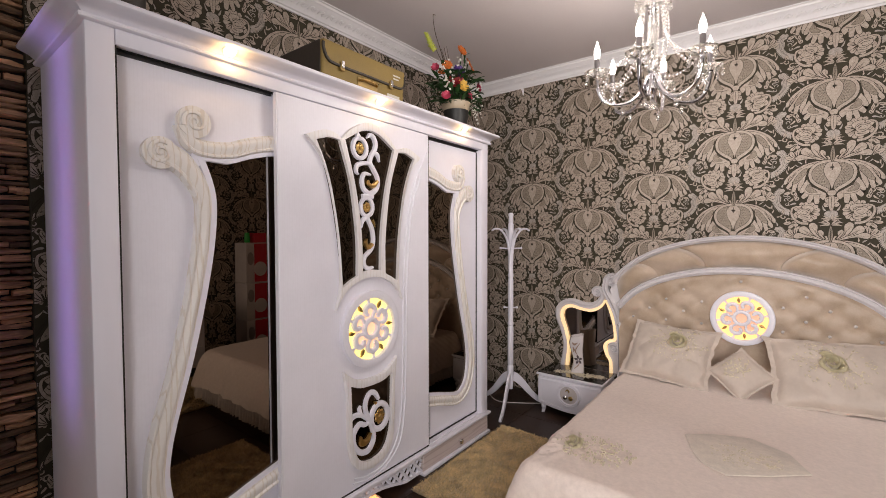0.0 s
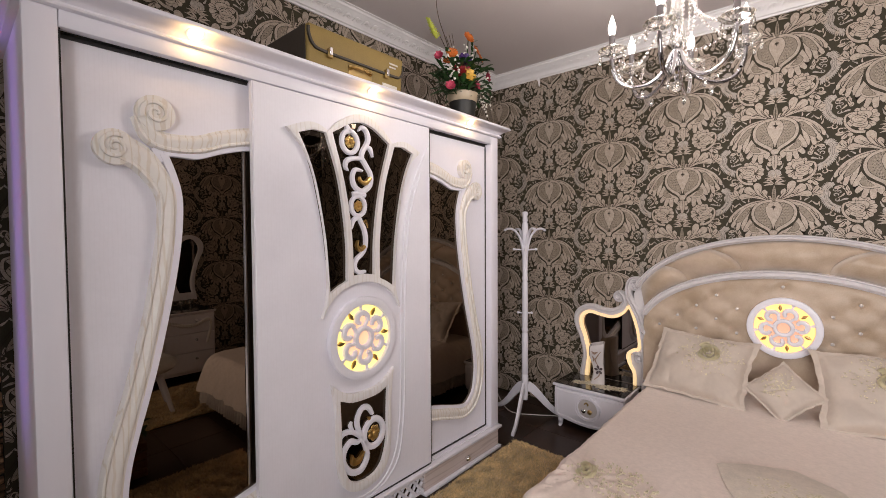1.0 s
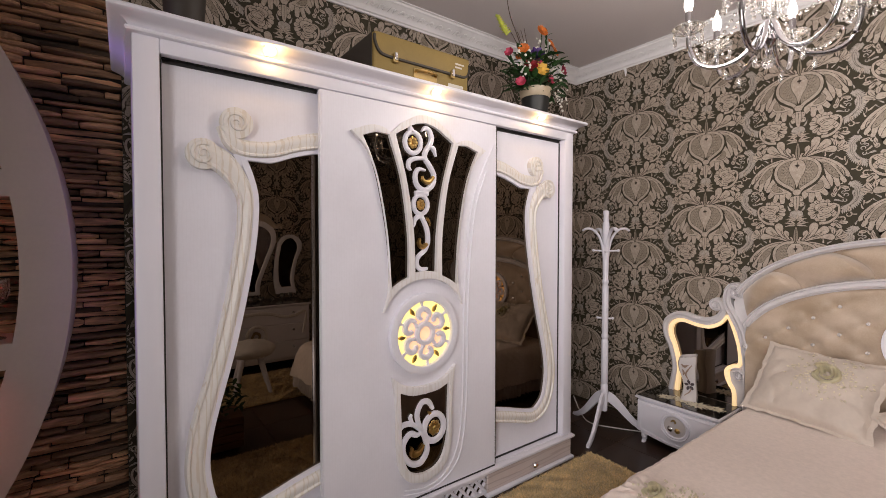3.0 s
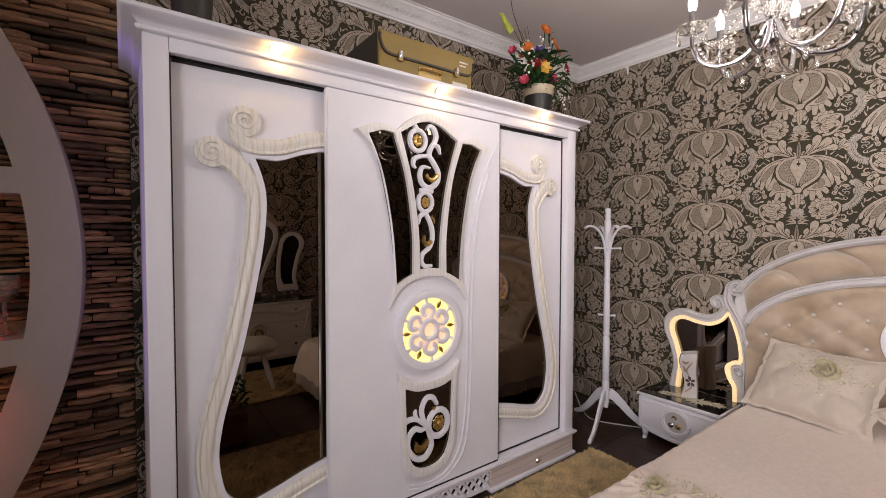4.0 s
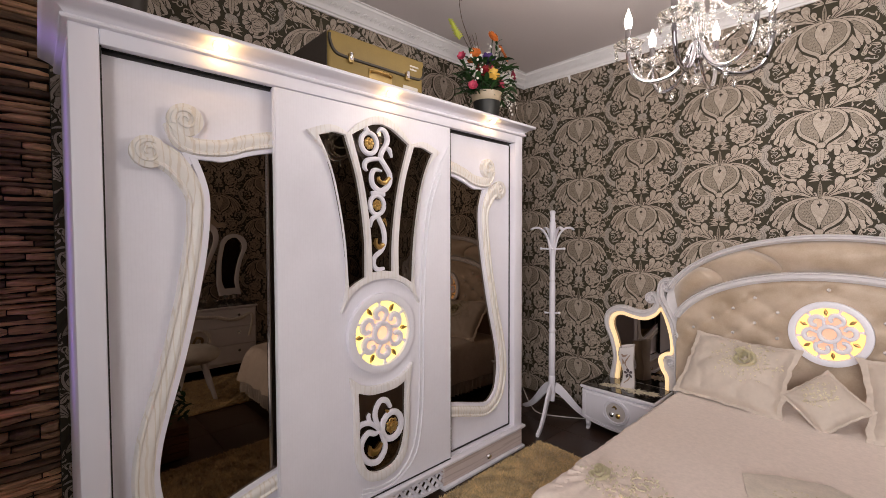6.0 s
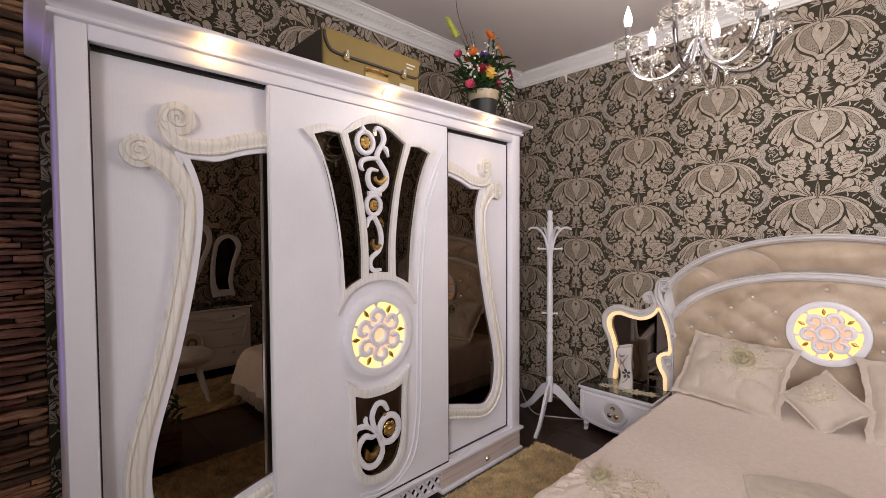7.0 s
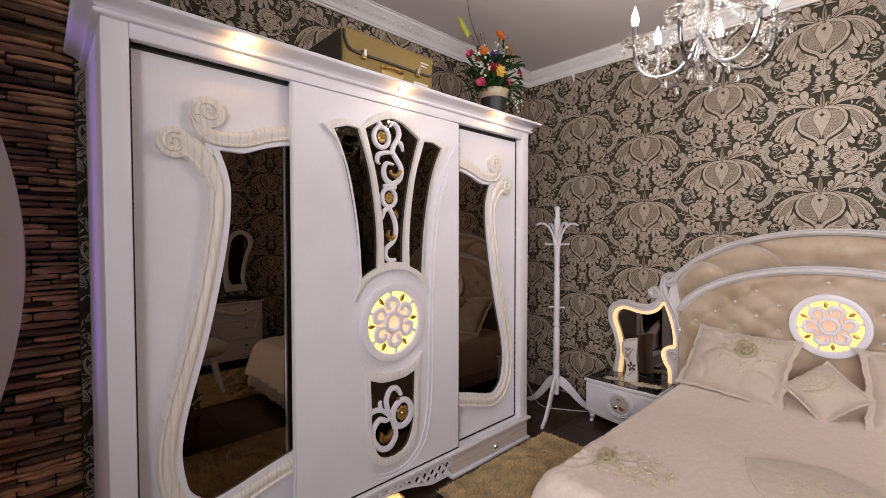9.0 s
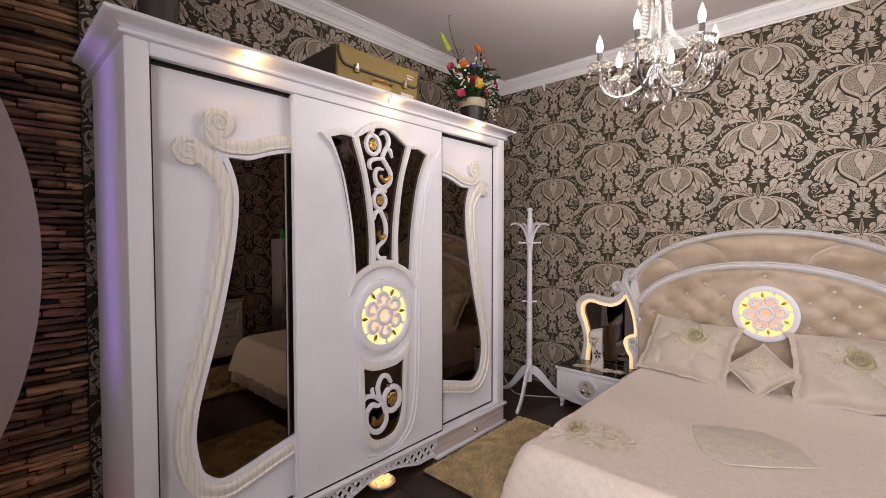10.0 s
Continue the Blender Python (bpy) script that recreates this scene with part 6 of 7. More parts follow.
def packages():
    for k, (z0, z1) in enumerate(((0.0, 0.46), (0.462, 0.92), (0.922, 1.42))):
        o = Vector((1.78, 2.91, z0))
        t = thing("package", o, "tall white and red printed retail box in a stack", "box", "stacked boxes")
        part("carton", box(1.64, 1.92, 2.76, 3.06, z0, z1 - 0.002, 0.004), M_PACK, t)
        part("red_side", box(1.634, 1.6398, 2.865, 3.05, z0 + 0.01, z1 - 0.012), M_RED, t, "red printed panel")
        pl = lambda a, b, d: Vector((1.634 - d, a, b))
        part("printed_oval", plate([(2.94 + 0.085 * math.cos(q * 0.2617), z0 + 0.17 + 0.09 * math.sin(q * 0.2617)) for q in range(24)], [], pl, 0.0, 0.0012), M_PACK, t)
        part("printed_oval", plate([(2.815 + 0.04 * math.cos(q * 0.2617), z0 + 0.30 + 0.08 * math.sin(q * 0.2617)) for q in range(24)], [], pl, -0.003, 0.001), M_ALU, t)
    c = thing("green_bottle", (1.72, 2.82, 1.42), "small green capped bottle on the boxes", "bottle")
    part("body", lathe(((0.03, 0), (0.034, 0.01), (0.034, 0.07), (0.030, 0.085), (0.030, 0.12), (0.004, 0.124)), (1.72, 2.82, 1.42), 16), M_GREEN, c)
    c = thing("red_box", (1.74, 2.96, 1.42), "small red carton on the boxes", "box")
    part("carton", box(1.66, 1.83, 2.88, 3.04, 1.42, 1.54, 0.004), M_RED, c)


packages()


# ---- rugs ----
def rug(name, x0, x1, y0, y1, seed, n, label):
    t = thing(name, ((x0 + x1) / 2, (y0 + y1) / 2, 0), label, "rug")
    part("backing", box(x0, x1, y0, y1, 0.001, 0.010, 0.003), M_RUG, t)
    rnd = np.random.RandomState(seed)
    px, py = rnd.uniform(x0, x1, n), rnd.uniform(y0, y1, n)
    # the pile lies in brushed patches
    a = 2.2 * np.sin(px * 13 + 2 * np.sin(py * 9)) + 2.0 * np.sin(py * 15 + 1.7 * np.sin(px * 11 + seed)) + rnd.normal(0, 1.5, n)
    L = rnd.uniform(0.010, 0.024, n)
    w = rnd.uniform(0.0025, 0.0060, n)
    h = rnd.uniform(0.014, 0.026, n)
    v = np.zeros((n, 3, 3))
    v[:, 0] = np.stack([px - w * np.sin(a), py + w * np.cos(a), np.full(n, 0.008)], 1)
    v[:, 1] = np.stack([px + w * np.sin(a), py - w * np.cos(a), np.full(n, 0.008)], 1)
    v[:, 2] = np.stack([px + L * np.cos(a), py + L * np.sin(a), h], 1)
    v -= np.array(t.location)
    me = bpy.data.meshes.new("shag")
    me.from_pydata(v.reshape(-1, 3).tolist(), [], np.arange(3 * n).reshape(-1, 3).tolist())
    me.materials.append(M_RUG)
    ob = new("shag", me)
    ob.parent = t
    tagged(ob, "golden-brown shaggy tufts", kind="stuff")


rug("rug", -1.605, -1.02, 1.92, 2.985, 1, 80000, "golden-brown shaggy rug beside the wardrobe on dark tiles")
rug("rug", -1.25, -0.42, 0.25, 1.62, 2, 75000, "golden-brown shaggy rug before the wardrobe on dark tiles")
rug("rug", 0.45, 1.36, 0.95, 2.3, 3, 60000, "golden-brown shaggy rug under the stool on dark tiles")

# ---- wallpaper: pearl damask printed in relief on a dark ground ----
LIGHT, MID, GREY, EDGE = 0, 1, 2, 3


def damask():
    """One repeat: closed shapes (points, height step, colour); u to the right, v upwards, from the point where the crown springs."""
    shapes = []
    level = [0]

    def put(pts, colour, edge=0.0028, flip=True):
        if edge:
            level[0] += 1
        for s in ((1, -1) if flip else (1,)):
            q = [(s * a, b) for a, b in pts]
            if edge:
                turn = 1 if sum(a0 * b1 - a1 * b0 for (a0, b0), (a1, b1) in zip(q, q[1:] + q[:1])) > 0 else -1
                grow = []
                for i in range(len(q)):
                    (a0, b0), (a1, b1) = q[i - 1], q[(i + 1) % len(q)]
                    tx, ty = a1 - a0, b1 - b0
                    n = math.hypot(tx, ty) or 1
                    grow.append((q[i][0] + turn * ty / n * edge, q[i][1] - turn * tx / n * edge))
                shapes.append((grow, level[0], EDGE))
            shapes.append((q, level[0] + (0.5 if edge else 0.8), colour))

    def leaf(x, y, ang, L, w, colour=LIGHT, lobes=0, bend=0.0, flip=True, vein=True, edge=0.0028, tip=0.8):
        up, dn = [], []
        n = 9 if not lobes else 7 * lobes + 2
        ca, sa = math.cos(radians(ang)), math.sin(radians(ang))

        def at(s, o):
            u, v = L * s, o + bend * L * s * s
            return x + u * ca - v * sa, y + u * sa + v * ca
        for i in range(1, n):
            s = i / n
            half = w * math.sin(math.pi * s ** (1.25 if lobes else tip)) ** (0.6 if lobes or tip > 1 else 0.75)
            if lobes:
                half *= 0.62 + 0.46 * abs(math.sin(math.pi * (lobes + 0.5) * s)) ** 0.7
            up.append(at(s, half)), dn.append(at(s, -half))
        put([at(0, 0)] + dn + [at(1, 0)] + up[::-1], colour, edge, flip)
        if vein:
            put([at(0.08, -0.0012), at(0.5, -0.0016), at(0.85, 0), at(0.5, 0.0016), at(0.08, 0.0012)], EDGE, 0, flip)
            if L > 0.07:
                for k in (0.22, 0.36, 0.5, 0.63, 0.75):
                    for sg in (1, -1):
                        p, q = at(k, 0), at(k + 0.16, sg * w * 0.62)
                        dx, dy = q[0] - p[0], q[1] - p[1]
                        n2 = math.hypot(dx, dy) or 1
                        put([(p[0] - dy / n2 * 0.001, p[1] + dx / n2 * 0.001), (p[0] + dy / n2 * 0.001, p[1] - dx / n2 * 0.001), q], EDGE, 0, flip)

    def stroke(pts, w0, w1, colour, flip=True, edge=0.0015):
        line = spline([(a, b, 0) for a, b in pts], 4)
        up, dn = [], []
        for i, p in enumerate(line):
            d = line[min(i + 1, len(line) - 1)] - line[max(i - 1, 0)]
            n = Vector((-d[1], d[0])).normalized()
            f = i / (len(line) - 1)
            w = w0 + (w1 - w0) * f
            up.append((p[0] + n[0] * w, p[1] + n[1] * w)), dn.append((p[0] - n[0] * w, p[1] - n[1] * w))
        # split into convex quads
        level[0] += 1
        for s in ((1, -1) if flip else (1,)):
            for i in range(len(line) - 1):
                shapes.append(([(s * a, b) for a, b in (up[i], up[i + 1], dn[i + 1], dn[i])], level[0] + 0.5, colour))

    def lined(pts, w0, w1, colour):
        stroke(pts, w0 + 0.0024, w1 + 0.0024, EDGE)
        stroke(pts, w0, w1, colour)

    dot = lambda x, y, r, colour: put([(x - r, y), (x, y - r), (x + r, y), (x, y + r)], colour, 0)
    hook = lambda x, y, r, a0, way, w=0.003, colour=LIGHT: stroke([(x + r * (1 - 0.11 * q) * math.cos(a0 + way * q), y + r * (1 - 0.11 * q) * math.sin(a0 + way * q)) for q in range(6)], w, w * 0.6, colour)

    # feathered crescent with curls in its hollow
    spine = spline([(0.240, -0.168, 0), (0.270, -0.188, 0), (0.281, -0.225, 0), (0.274, -0.265, 0), (0.248, -0.300, 0), (0.208, -0.322, 0)], 5)
    for i in range(1, len(spine) - 1):
        d = spine[i + 1] - spine[i - 1]
        ang = math.degrees(math.atan2(d[1], d[0]))
        leaf(spine[i][0], spine[i][1], ang + 60, 0.030, 0.0048, GREY, vein=False, edge=0.0008)
        leaf(spine[i][0], spine[i][1], ang - 55, 0.022, 0.0036, GREY, vein=False, edge=0.0008)
    stroke([(p[0], p[1]) for p in spine[::3]], 0.010, 0.013, GREY)
    for k, off in enumerate((-0.004, 0.004)):
        stroke([(p[0] + off, p[1] + off * 0.4) for p in spine[3:-2:3]], 0.0006, 0.0009, EDGE)
    for x, y, r, a, w in ((0.236, -0.205, 0.013, 2.2, 1), (0.232, -0.238, 0.013, 3.4, -1), (0.216, -0.222, 0.010, 0.4, 1), (0.226, -0.266, 0.011, 2.6, 1)):
        hook(x, y, r, a, w, 0.0028, GREY)
    # curling sprays that fill the ground between the columns
    for x, y, r, a, w in ((0.214, 0.062, 0.018, 3.6, -1), (0.190, 0.098, 0.016, 4.4, -1), (0.226, 0.030, 0.014, 3.0, 1), (0.205, -0.160, 0.014, 1.2, -1), (0.188, -0.192, 0.015, 5.0, 1),
                          (0.176, -0.232, 0.013, 2.0, 1), (0.242, -0.350, 0.016, 1.0, -1), (0.216, -0.378, 0.016, 2.2, -1), (0.186, -0.398, 0.014, 0.6, 1)):
        hook(x, y, r, a, w, 0.0036)
        leaf(x + r * math.cos(a), y + r * math.sin(a), math.degrees(a) - 60 * w, 0.034, 0.0085, LIGHT, 0, 0.2 * w, vein=True, edge=0.0012, tip=1.5)
    for x, y, a, L, w in ((0.182, 0.030, 12, 0.062, 0.012), (0.182, 0.036, 48, 0.060, 0.012), (0.176, 0.044, 84, 0.052, 0.011), (0.196, -0.180, -30, 0.048, 0.010), (0.190, -0.388, -20, 0.052, 0.011), (0.184, -0.392, -62, 0.048, 0.011)):
        leaf(x, y, a, L, w, LIGHT, 0, 0.15, vein=True, edge=0.0014, tip=1.7)
    # rose: a scalloped ruff, a bowl of folded petals and a rolled lip
    rx, ry = 0.128, -0.322
    for q in range(9):
        a = math.radians(62 + 26 * q)
        leaf(rx - 0.004 + 0.026 * math.cos(a), ry + 0.024 * math.sin(a), math.degrees(a) + 8, 0.046, 0.0135, LIGHT, vein=q % 2 == 0, edge=0.0022, tip=2.2)
    for x, y, w, h, t in ((0.030, 0.020, 0.030, 0.024, 20), (0.034, -0.014, 0.030, 0.024, -25), (0.004, -0.030, 0.034, 0.022, 5), (-0.012, 0.022, 0.032, 0.022, 30), (0.008, 0.000, 0.034, 0.026, 10)):
        ct, st_ = math.cos(radians(t)), math.sin(radians(t))
        blob = [(w * (1 + 0.10 * math.cos(3 * q * 0.3927)) * math.cos(q * 0.3927), h * (1 + 0.10 * math.cos(3 * q * 0.3927)) * math.sin(q * 0.3927)) for q in range(16)]
        put([(rx + x + p * ct - r * st_, ry + y + p * st_ + r * ct) for p, r in blob], LIGHT, 0.0024)
    for pts in ([(-0.018, 0.006), (-0.004, 0.018), (0.018, 0.016), (0.032, 0.002)], [(-0.012, -0.004), (0.004, 0.008), (0.020, 0.002)], [(-0.006, -0.014), (0.010, -0.016), (0.026, -0.008)], [(0.014, 0.026), (0.030, 0.030), (0.044, 0.022)], [(0.036, -0.022), (0.048, -0.016), (0.054, -0.006)], [(-0.016, -0.034), (0.004, -0.040), (0.022, -0.036)]):
        stroke([(rx + p, ry + r) for p, r in pts], 0.0020, 0.0006, EDGE)
    lined([(0.170, -0.282), (0.196, -0.296), (0.200, -0.332), (0.184, -0.368), (0.152, -0.394), (0.112, -0.400)], 0.004, 0.008, LIGHT)
    for x, y in ((0.176, -0.408), (0.158, -0.428)):
        put([(x + 0.013 * math.cos(q), y + 0.011 * math.sin(q)) for q in (0, 0.8, 1.6, 2.4, 3.1, 3.9, 4.7, 5.5)], LIGHT, 0.0014)
    # palmette and stalk that carry the crown
    put(smooth2([(0, 0.205), (0.026, 0.198), (0.034, 0.176), (0.018, 0.156), (0, 0.150)], 2), GREY, 0.0018)
    for a, L in ((90, 0.040), (62, 0.046), (36, 0.050), (12, 0.046)):
        leaf(0.002, 0.142, a - 8, L, 0.0048, LIGHT, vein=False, bend=-0.35 if a < 90 else 0, edge=0.0012, flip=a < 90)
    for a, L in ((70, 0.052), (40, 0.056), (16, 0.050)):
        leaf(0.004, 0.108, a, L, 0.0052, LIGHT, vein=False, bend=-0.4, edge=0.0014)
    crown = len(shapes)
    # two lobed leaves that rise from the crown's root on either side
    put(smooth2([(0.006, 0.006), (0.018, 0.036), (0.034, 0.034), (0.032, 0.060), (0.050, 0.074), (0.062, 0.062), (0.062, 0.098), (0.082, 0.116), (0.102, 0.104), (0.100, 0.076), (0.122, 0.096), (0.146, 0.088), (0.148, 0.064), (0.126, 0.050), (0.158, 0.056), (0.176, 0.038), (0.162, 0.022), (0.130, 0.028), (0.090, 0.024), (0.040, 0.012)], 3), LIGHT, 0.0026)
    for pts in ([(0.062, 0.064), (0.054, 0.046), (0.040, 0.028)], [(0.100, 0.078), (0.088, 0.056), (0.066, 0.034)], [(0.128, 0.050), (0.104, 0.040), (0.076, 0.026)], [(0.033, 0.036), (0.028, 0.026), (0.018, 0.014)]):
        stroke(pts, 0.0020, 0.0008, EDGE)
    for pts in ([(0.014, 0.010), (0.050, 0.034), (0.086, 0.084)], [(0.050, 0.034), (0.066, 0.052), (0.070, 0.074)], [(0.024, 0.010), (0.078, 0.040), (0.130, 0.074)], [(0.078, 0.040), (0.106, 0.048), (0.120, 0.066)], [(0.040, 0.010), (0.096, 0.026), (0.150, 0.034)], [(0.020, 0.022), (0.036, 0.040), (0.046, 0.056)]):
        stroke(pts, 0.0022, 0.0006, EDGE)
    leaf(0.0, 0.002, 90, 0.095, 0.0105, MID, flip=False, edge=0.0028)
    wings = len(shapes)
    # wing: a broad scalloped leaf with a dotted drop laid in it
    put(smooth2([(0.016, 0.000), (0.070, 0.010), (0.120, 0.006), (0.165, -0.006), (0.210, -0.028), (0.240, -0.054), (0.262, -0.084), (0.256, -0.104), (0.230, -0.092), (0.248, -0.122), (0.236, -0.138), (0.212, -0.116), (0.218, -0.150), (0.200, -0.160), (0.186, -0.130), (0.180, -0.160), (0.162, -0.152), (0.150, -0.108), (0.138, -0.064), (0.124, -0.026), (0.080, -0.004)], 3), LIGHT, 0.0026)
    put(smooth2([(0.128, -0.022), (0.152, -0.030), (0.180, -0.052), (0.204, -0.084), (0.212, -0.110), (0.188, -0.106), (0.164, -0.086), (0.140, -0.056)], 2), MID, 0.0022)
    for q in range(9):
        f = q / 8
        for o in (-0.010, -0.003, 0.004, 0.011):
            dot(0.138 + 0.060 * f - o * 0.75, -0.036 - 0.060 * f + o * 0.75 * (1 - 0.4 * abs(f - 0.5)), 0.0019, EDGE if (q + (o > 0)) % 2 else LIGHT)
    for pts in ([(0.230, -0.092), (0.214, -0.070), (0.190, -0.044)], [(0.212, -0.116), (0.216, -0.104), (0.212, -0.092)], [(0.186, -0.130), (0.182, -0.116), (0.172, -0.100)], [(0.240, -0.096), (0.236, -0.074), (0.222, -0.054)]):
        stroke(pts, 0.0030, 0.0008, EDGE)
    for pts in ([(0.060, 0.004), (0.130, -0.006), (0.190, -0.034), (0.232, -0.074)], [(0.196, -0.040), (0.226, -0.076), (0.234, -0.106)], [(0.214, -0.112), (0.216, -0.124), (0.212, -0.136)]):
        stroke(pts, 0.0015, 0.0006, EDGE)
    # lower leaf with scallops under the wing
    put(smooth2([(0.134, -0.096), (0.158, -0.132), (0.172, -0.164), (0.162, -0.176), (0.140, -0.168), (0.162, -0.196), (0.150, -0.214), (0.122, -0.198), (0.132, -0.232), (0.114, -0.246), (0.096, -0.216), (0.088, -0.250), (0.066, -0.250), (0.062, -0.216), (0.044, -0.232), (0.030, -0.216), (0.030, -0.194), (0.062, -0.172), (0.104, -0.146)], 3), LIGHT, 0.0026)
    put(smooth2([(0.122, -0.124), (0.140, -0.150), (0.126, -0.174), (0.100, -0.182), (0.076, -0.182), (0.100, -0.158)], 2), MID, 0.0018)
    for q in range(7):
        for o in (0.0, 0.008):
            dot(0.124 - 0.030 * q / 6 - o, -0.140 - 0.036 * q / 6 - o * 0.3, 0.0019, LIGHT if q % 2 else EDGE)
    for pts in ([(0.050, -0.194), (0.090, -0.196), (0.130, -0.184), (0.148, -0.160)], [(0.092, -0.198), (0.096, -0.214), (0.092, -0.232)], [(0.120, -0.192), (0.130, -0.206), (0.130, -0.218)], [(0.062, -0.200), (0.062, -0.212), (0.060, -0.222)]):
        stroke(pts, 0.0015, 0.0006, EDGE)
    # onion: dotted ground, the pair of light bands round it and the heart-shaped drop
    put(smooth2([(0, 0.000), (0.050, 0.000), (0.096, -0.024), (0.110, -0.064), (0.094, -0.110), (0.056, -0.146), (0.012, -0.184)], 3), MID, 0.0030)
    for k in range(17):
        f = k / 16
        for j in range(5):
            y = -0.014 - 0.140 * f
            off = 0.050 + 0.0085 * j
            x = off * max(0.1, math.sin(math.pi * (0.26 + 0.62 * f))) ** 0.9
            dot(x, y + (0.004 if j % 2 else 0), 0.0023, LIGHT if (k + j) % 2 else EDGE)
    lined([(0.008, 0.004), (0.056, 0.000), (0.100, -0.022), (0.118, -0.062), (0.106, -0.108), (0.070, -0.142), (0.030, -0.168), (0.014, -0.190)], 0.0075, 0.0090, LIGHT)
    half = smooth2([(0, -0.004), (0.026, -0.008), (0.045, -0.042), (0.036, -0.082), (0.016, -0.120), (0, -0.168)], 4)
    put(half + [(-a, b) for a, b in reversed(half[1:-1])], LIGHT, 0.0024, False)
    for a in (-90, -58, -122, -26, -154):
        leaf(0, -0.030, a, 0.024 if a == -90 else 0.016, 0.0030, EDGE, flip=False, vein=False, edge=0)
    leaf(0, -0.040, 90, 0.030, 0.0018, EDGE, flip=False, vein=False, edge=0)
    # tassel of knobs
    put(smooth2([(0, -0.176), (0.018, -0.178), (0.022, -0.192), (0.014, -0.206), (0, -0.208)], 2), LIGHT, 0.0020)
    for x, y, r in ((0.020, -0.232, 0.017), (0.026, -0.262, 0.016)):
        put([(x + r * math.cos(q * 0.7), y + r * 0.95 * math.sin(q * 0.7)) for q in range(9)], LIGHT, 0.0018)
        stroke([(x + r * 0.5 * math.cos(q), y + r * 0.5 * math.sin(q)) for q in range(5)], 0.0012, 0.0006, EDGE)
    put([(-0.014, -0.212), (0.014, -0.212), (0.016, -0.255), (0.010, -0.290), (0, -0.304), (-0.010, -0.290), (-0.016, -0.255)], LIGHT, 0.0020, False)
    stroke([(0, -0.218), (0, -0.25), (0, -0.285)], 0.0014, 0.0006, EDGE, False)
    # the crown stands taller, and the flower below it hangs and droops to its sides
    for i in range(crown, len(shapes)):
        pts, lev, colour = shapes[i]
        if i < wings:
            shapes[i] = ([(a * 1.06, b * 1.12 - 0.004) for a, b in pts], lev, colour)
        else:
            shapes[i] = ([(a * 0.93, b * 1.06 - 0.36 * a * a) for a, b in pts], lev, colour)
    # small curled leaves in what is left of the dark ground
    st = 0.003
    gu, gv = np.meshgrid(np.arange(0, 0.2636, st), np.arange(-0.42, 0.1001, st))
    full = np.zeros(gu.shape, bool)

    def cover(pts):
        for du, dv in ((0, 0), (0, 0.52), (0, -0.52), (0.527, 0.26), (0.527, -0.26)):
            q = [(a + du, b + dv) for a, b in pts]
            i0, i1 = int(max(0, min(a for a, _ in q) // st)), int(max(a for a, _ in q) // st + 2)
            j0, j1 = int(max(0, (min(b for _, b in q) + 0.42) // st)), int((max(b for _, b in q) + 0.42) // st + 2)
            if i1 <= i0 or j1 <= j0 or i0 >= gu.shape[1] or j0 >= gu.shape[0]:
                continue
            x, y = gu[j0:j1, i0:i1], gv[j0:j1, i0:i1]
            ins = np.zeros(x.shape, bool)
            for (a0, b0), (a1, b1) in zip(q, q[1:] + q[:1]):
                if b0 != b1:
                    ins ^= ((b0 > y) != (b1 > y)) & (x < (a1 - a0) * (y - b0) / (b1 - b0) + a0)
            full[j0:j1, i0:i1] |= ins
    for pts, _, _ in list(shapes):
        cover(pts)
    rnd = random.Random(17)
    for _ in range(900):
        x, y = rnd.uniform(0.003, 0.2605), rnd.uniform(-0.418, 0.098)
        i, j = int(x / st), int((y + 0.42) / st)
        if full[max(0, j - 3):j + 4, max(0, i - 3):i + 4].any():
            continue
        a, L = rnd.uniform(0, 360), rnd.uniform(0.018, 0.034)
        mark = len(shapes)
        leaf(x - L / 2 * math.cos(radians(a)), y - L / 2 * math.sin(radians(a)), a, L, L * 0.20, LIGHT if rnd.random() < 0.5 else GREY, bend=rnd.choice((-0.9, 0.9)), vein=False, edge=0.001)
        for pts, _, _ in shapes[mark:]:
            cover(pts)
    return shapes


MOTIF = damask()


def trim(q, axis, lim, sg):
    """What of an outline lies on one side of a straight edge."""
    out = []
    for p, r in zip(q, q[1:] + q[:1]):
        a, b = (p[axis] - lim) * sg, (r[axis] - lim) * sg
        if a >= 0:
            out.append(p)
        if (a > 0 and b < 0) or (a < 0 and b > 0):
            f = a / (a - b)
            out.append((p[0] + (r[0] - p[0]) * f, p[1] + (r[1] - p[1]) * f))
    return out


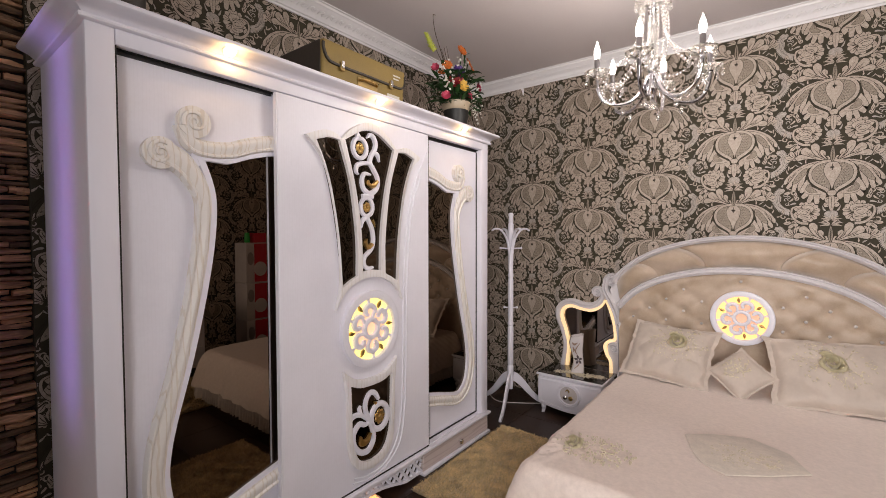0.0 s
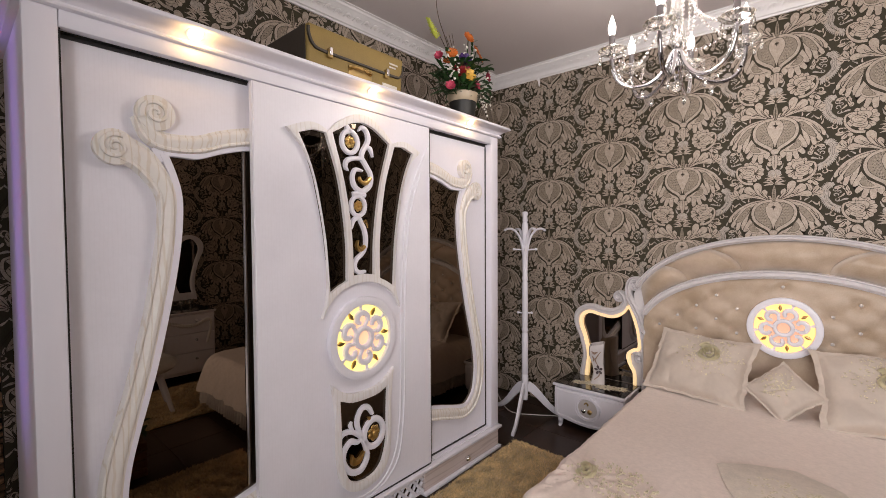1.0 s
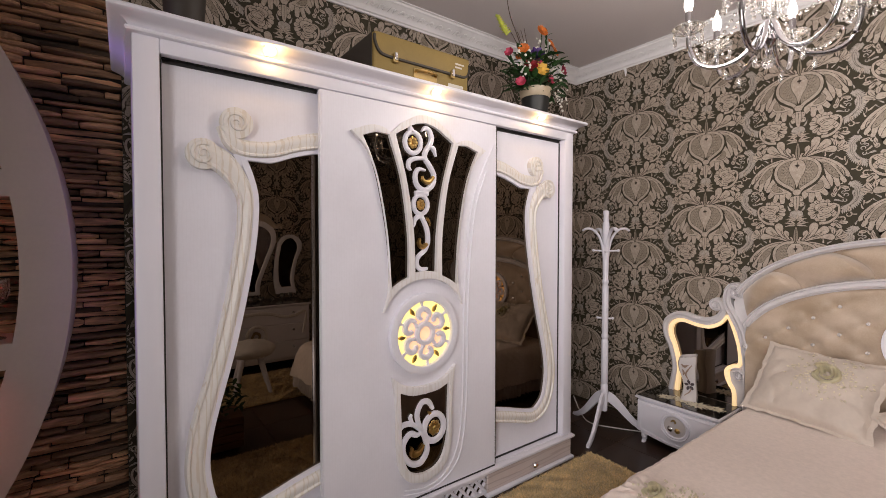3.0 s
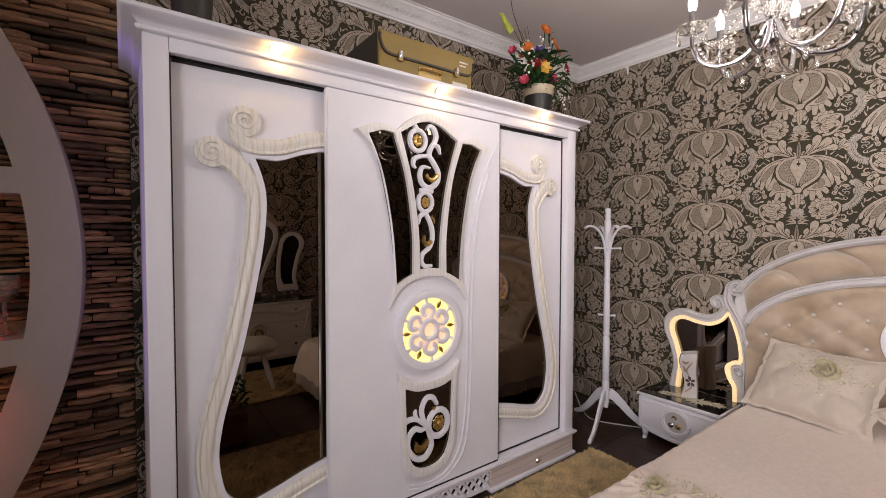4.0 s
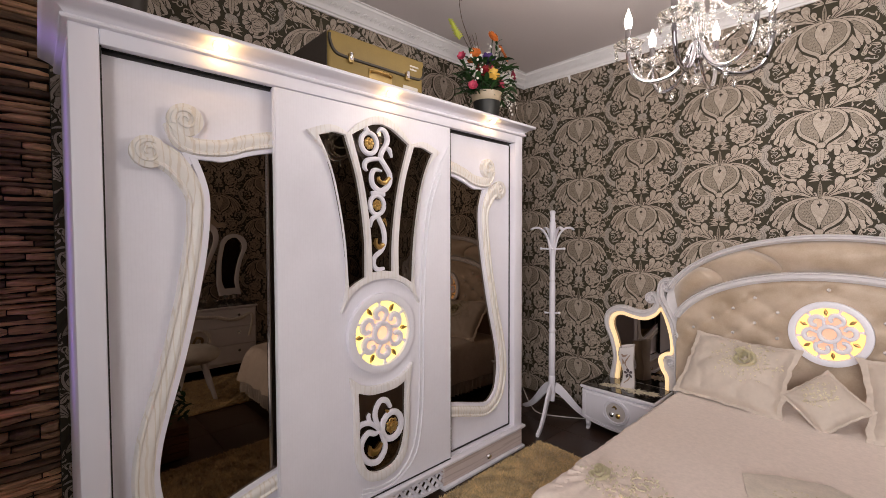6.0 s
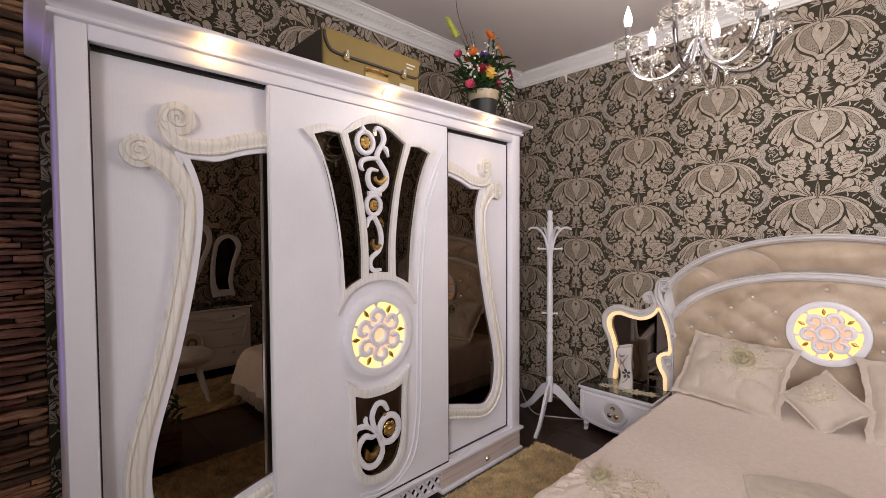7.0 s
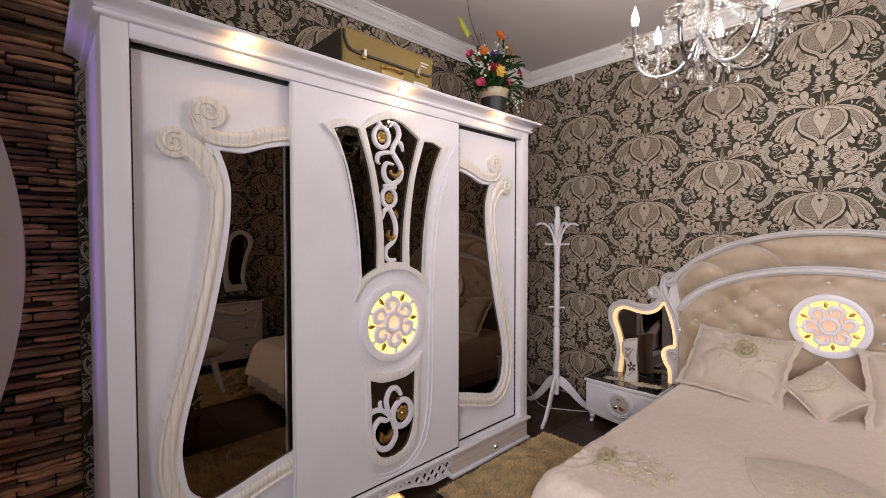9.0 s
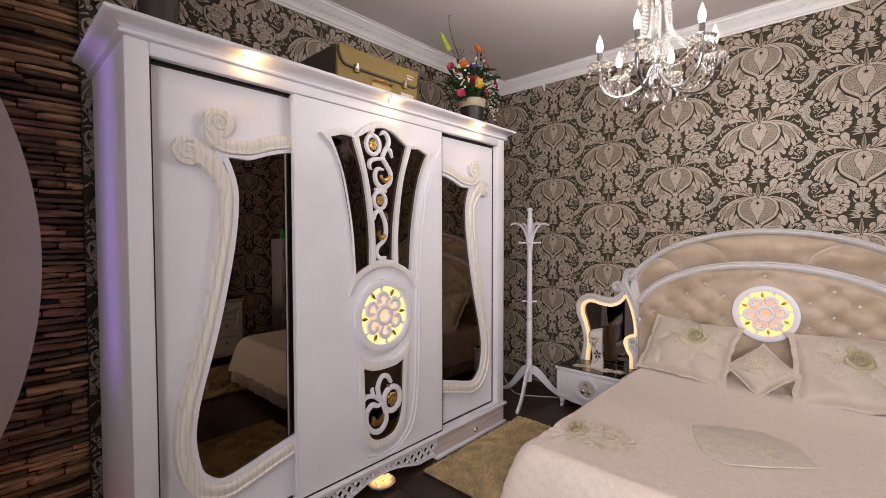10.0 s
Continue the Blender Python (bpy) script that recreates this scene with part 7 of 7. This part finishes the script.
def paper(name, wall, place, u0, u1, v0, v1, first, keep=None):
    """Lays the repeats over a wall in half drop and trims what passes its edges."""
    motif = MOTIF
    PW, PH = 0.527, 0.52
    verts, faces, mats = [], [], []
    base = base_of(wall)
    k = math.floor((u0 - first) / PW) - 1
    while first + k * PW < u1 + PW:
        cu = first + k * PW
        drop = 0.26 if k % 2 else 0.0
        m = -2
        while 0.42 + m * PH + drop < v1 + 0.6:
            cv = 0.42 + m * PH + drop
            for pts, lev, colour in motif:
                q = [(cu + a, cv + b) for a, b in pts]
                if any(a < u0 or a > u1 or b < v0 or b > v1 for a, b in q):
                    for axis, lim, sg in ((0, u0, 1), (0, u1, -1), (1, v0, 1), (1, v1, -1)):
                        q = trim(q, axis, lim, sg)
                    if len(q) < 3:
                        continue
                if keep and not keep(q[0][0], q[0][1]):
                    continue
                i = len(verts)
                verts += [tuple(place(a, b, 0.0003 + lev * 0.00004) - base) for a, b in q]
                faces.append(tuple(range(i, i + len(q))))
                mats.append(colour)
            m += 1
        k += 1
    me = bpy.data.meshes.new(name)
    me.from_pydata(verts, [], faces)
    for mt in (M_WP_LIGHT, M_WP_MID, M_WP_GREY, M_WP_EDGE):
        me.materials.append(mt)
    me.polygons.foreach_set("material_index", mats)
    ob = new(name, me)
    ob.parent = wall
    tagged(ob, "pearl-beige damask relief print", kind="stuff")


paper("damask_print", wall_n, lambda a, b, d: Vector((a, N - d, b)), W + 0.002, E_ - 0.002, 0.02, TOP - 0.09, -0.71 - 0.527 * 4)
paper("damask_print", wall_w, lambda a, b, d: Vector((W + d, a, b)), 0.432, N - 0.002, 0.02, TOP - 0.09, 1.17 - 0.527 * 2, keep=lambda a, b: b > 1.95 or a < 0.56 or a > 2.75)
paper("damask_print", wall_e, lambda a, b, d: Vector((E_ - d, a, b)), 0.4, N - 0.002, 0.02, TOP - 0.09, 0.9, keep=lambda a, b: b < 2.75)


# ---- pieces of the walls and the floor, last ----
def ledge_stones():
    rnd = random.Random(9)
    shared = {}

    def stone(L, h, d):
        key = (round(L / 0.03), round(h / 0.006), round(d / 0.006))
        if key not in shared:
            L, h, d = key[0] * 0.03, key[1] * 0.006, key[2] * 0.006
            bm = bmesh.new()
            r2 = random.Random(key[0] * 7919 + key[1] * 131 + key[2])
            n = 5
            t0, t1 = r2.uniform(0.45, 1.0), r2.uniform(0.45, 1.0)
            sway = r2.uniform(-0.10, 0.10)
            rows = []
            for i in range(n + 1):
                f = i / n
                y = -L / 2 + L * f
                end = t0 if i == 0 else t1 if i == n else 1.0
                mid = h * (sway * math.sin(3 * f + key[0]) + r2.uniform(-0.06, 0.06))
                proud = d + r2.uniform(-0.005, 0.004) - (0.006 if i in (0, n) else 0)
                hi, lo = h / 2 * end * r2.uniform(0.86, 1.06), h / 2 * end * r2.uniform(0.80, 1.05)
                y += r2.uniform(-0.006, 0.006) if 0 < i < n else 0
                rows.append([bm.verts.new(q) for q in ((0, y, mid - lo), (proud * 0.80, y, mid - lo), (proud, y, mid - lo * 0.45), (proud + r2.uniform(-0.002, 0.003), y, mid + hi * 0.40), (proud * 0.86, y, mid + hi), (0, y, mid + hi))])
            for p, q in zip(rows, rows[1:]):
                for k in range(5):
                    bm.faces.new((p[k], q[k], q[k + 1], p[k + 1]))
            bm.faces.new(rows[0]), bm.faces.new(rows[-1])
            shared[key] = mesh_of("stone", bm, M_STONE, smooth=False)
        return shared[key]
    z, made = 0.004, 0
    rest = []
    while z < 2.95:
        h = rnd.choice((0.018, 0.018, 0.024, 0.024, 0.030, 0.036))
        y = 0.43
        y -= rnd.choice((0, 0, 0.002))
        first = True
        while y > -1.15:
            L = rnd.choice((0.09, 0.12, 0.15, 0.18, 0.24, 0.30))
            if first:
                L = rnd.choice((0.06, 0.09, 0.15, 0.21, 0.27, 0.33))
            first = False
            d = rnd.choice((0.012, 0.018, 0.030, 0.036, 0.048, 0.060))
            me = stone(L, h, d)
            at = Vector((W - 0.05, y - L / 2, z + h / 2))
            if y > -0.22 and made < 300:
                ob = new("stone", me)
                ob.location = at
                ob.parent = wall_st
                made += 1
            else:
                rest.append((me, at))
            y -= L + 0.005
        z += h + rnd.choice((0.002, 0.004, 0.006))
    bm = bmesh.new()
    vv, ff = [], []
    for me, at in rest:
        i = len(vv)
        vv += [tuple(v.co + at) for v in me.vertices]
        ff += [tuple(i + q for q in p.vertices) for p in me.polygons]
    bm.free()
    me = bpy.data.meshes.new("stones")
    me.from_pydata(vv, [], ff)
    me.materials.append(M_STONE)
    ob = new("stones", me)
    ob.parent = wall_st
    tagged(ob, "brown split ledge stones", kind="stuff")


ledge_stones()


def floor_tiles():
    bm = box(-0.1985, 0.1985, -0.1985, 0.1985, -0.008, 0.0, 0.0012)
    me = mesh_of("tile", bm, M_TILE, smooth=False)
    floor = bpy.data.objects["floor"]
    x = W + 0.16
    while x < E_ + 0.2:
        y = S + 0.2
        while y < N + 0.2:
            ob = new("tile", me)
            ob.location = (x, y, 0)
            ob.parent = floor
            y += 0.4
        x += 0.4


floor_tiles()


# a run of dried plaster under the cornice
solo("plaster_drip", tube(spline([(-1.875, N - 0.006, 2.905), (-1.866, N - 0.006, 2.885), (-1.864, N - 0.005, 2.850), (-1.862, N - 0.004, 2.835)], 4), (0.014, 0.003), 8), M_PLASTER, "small white plaster drip on the wallpaper", "plaster drip")
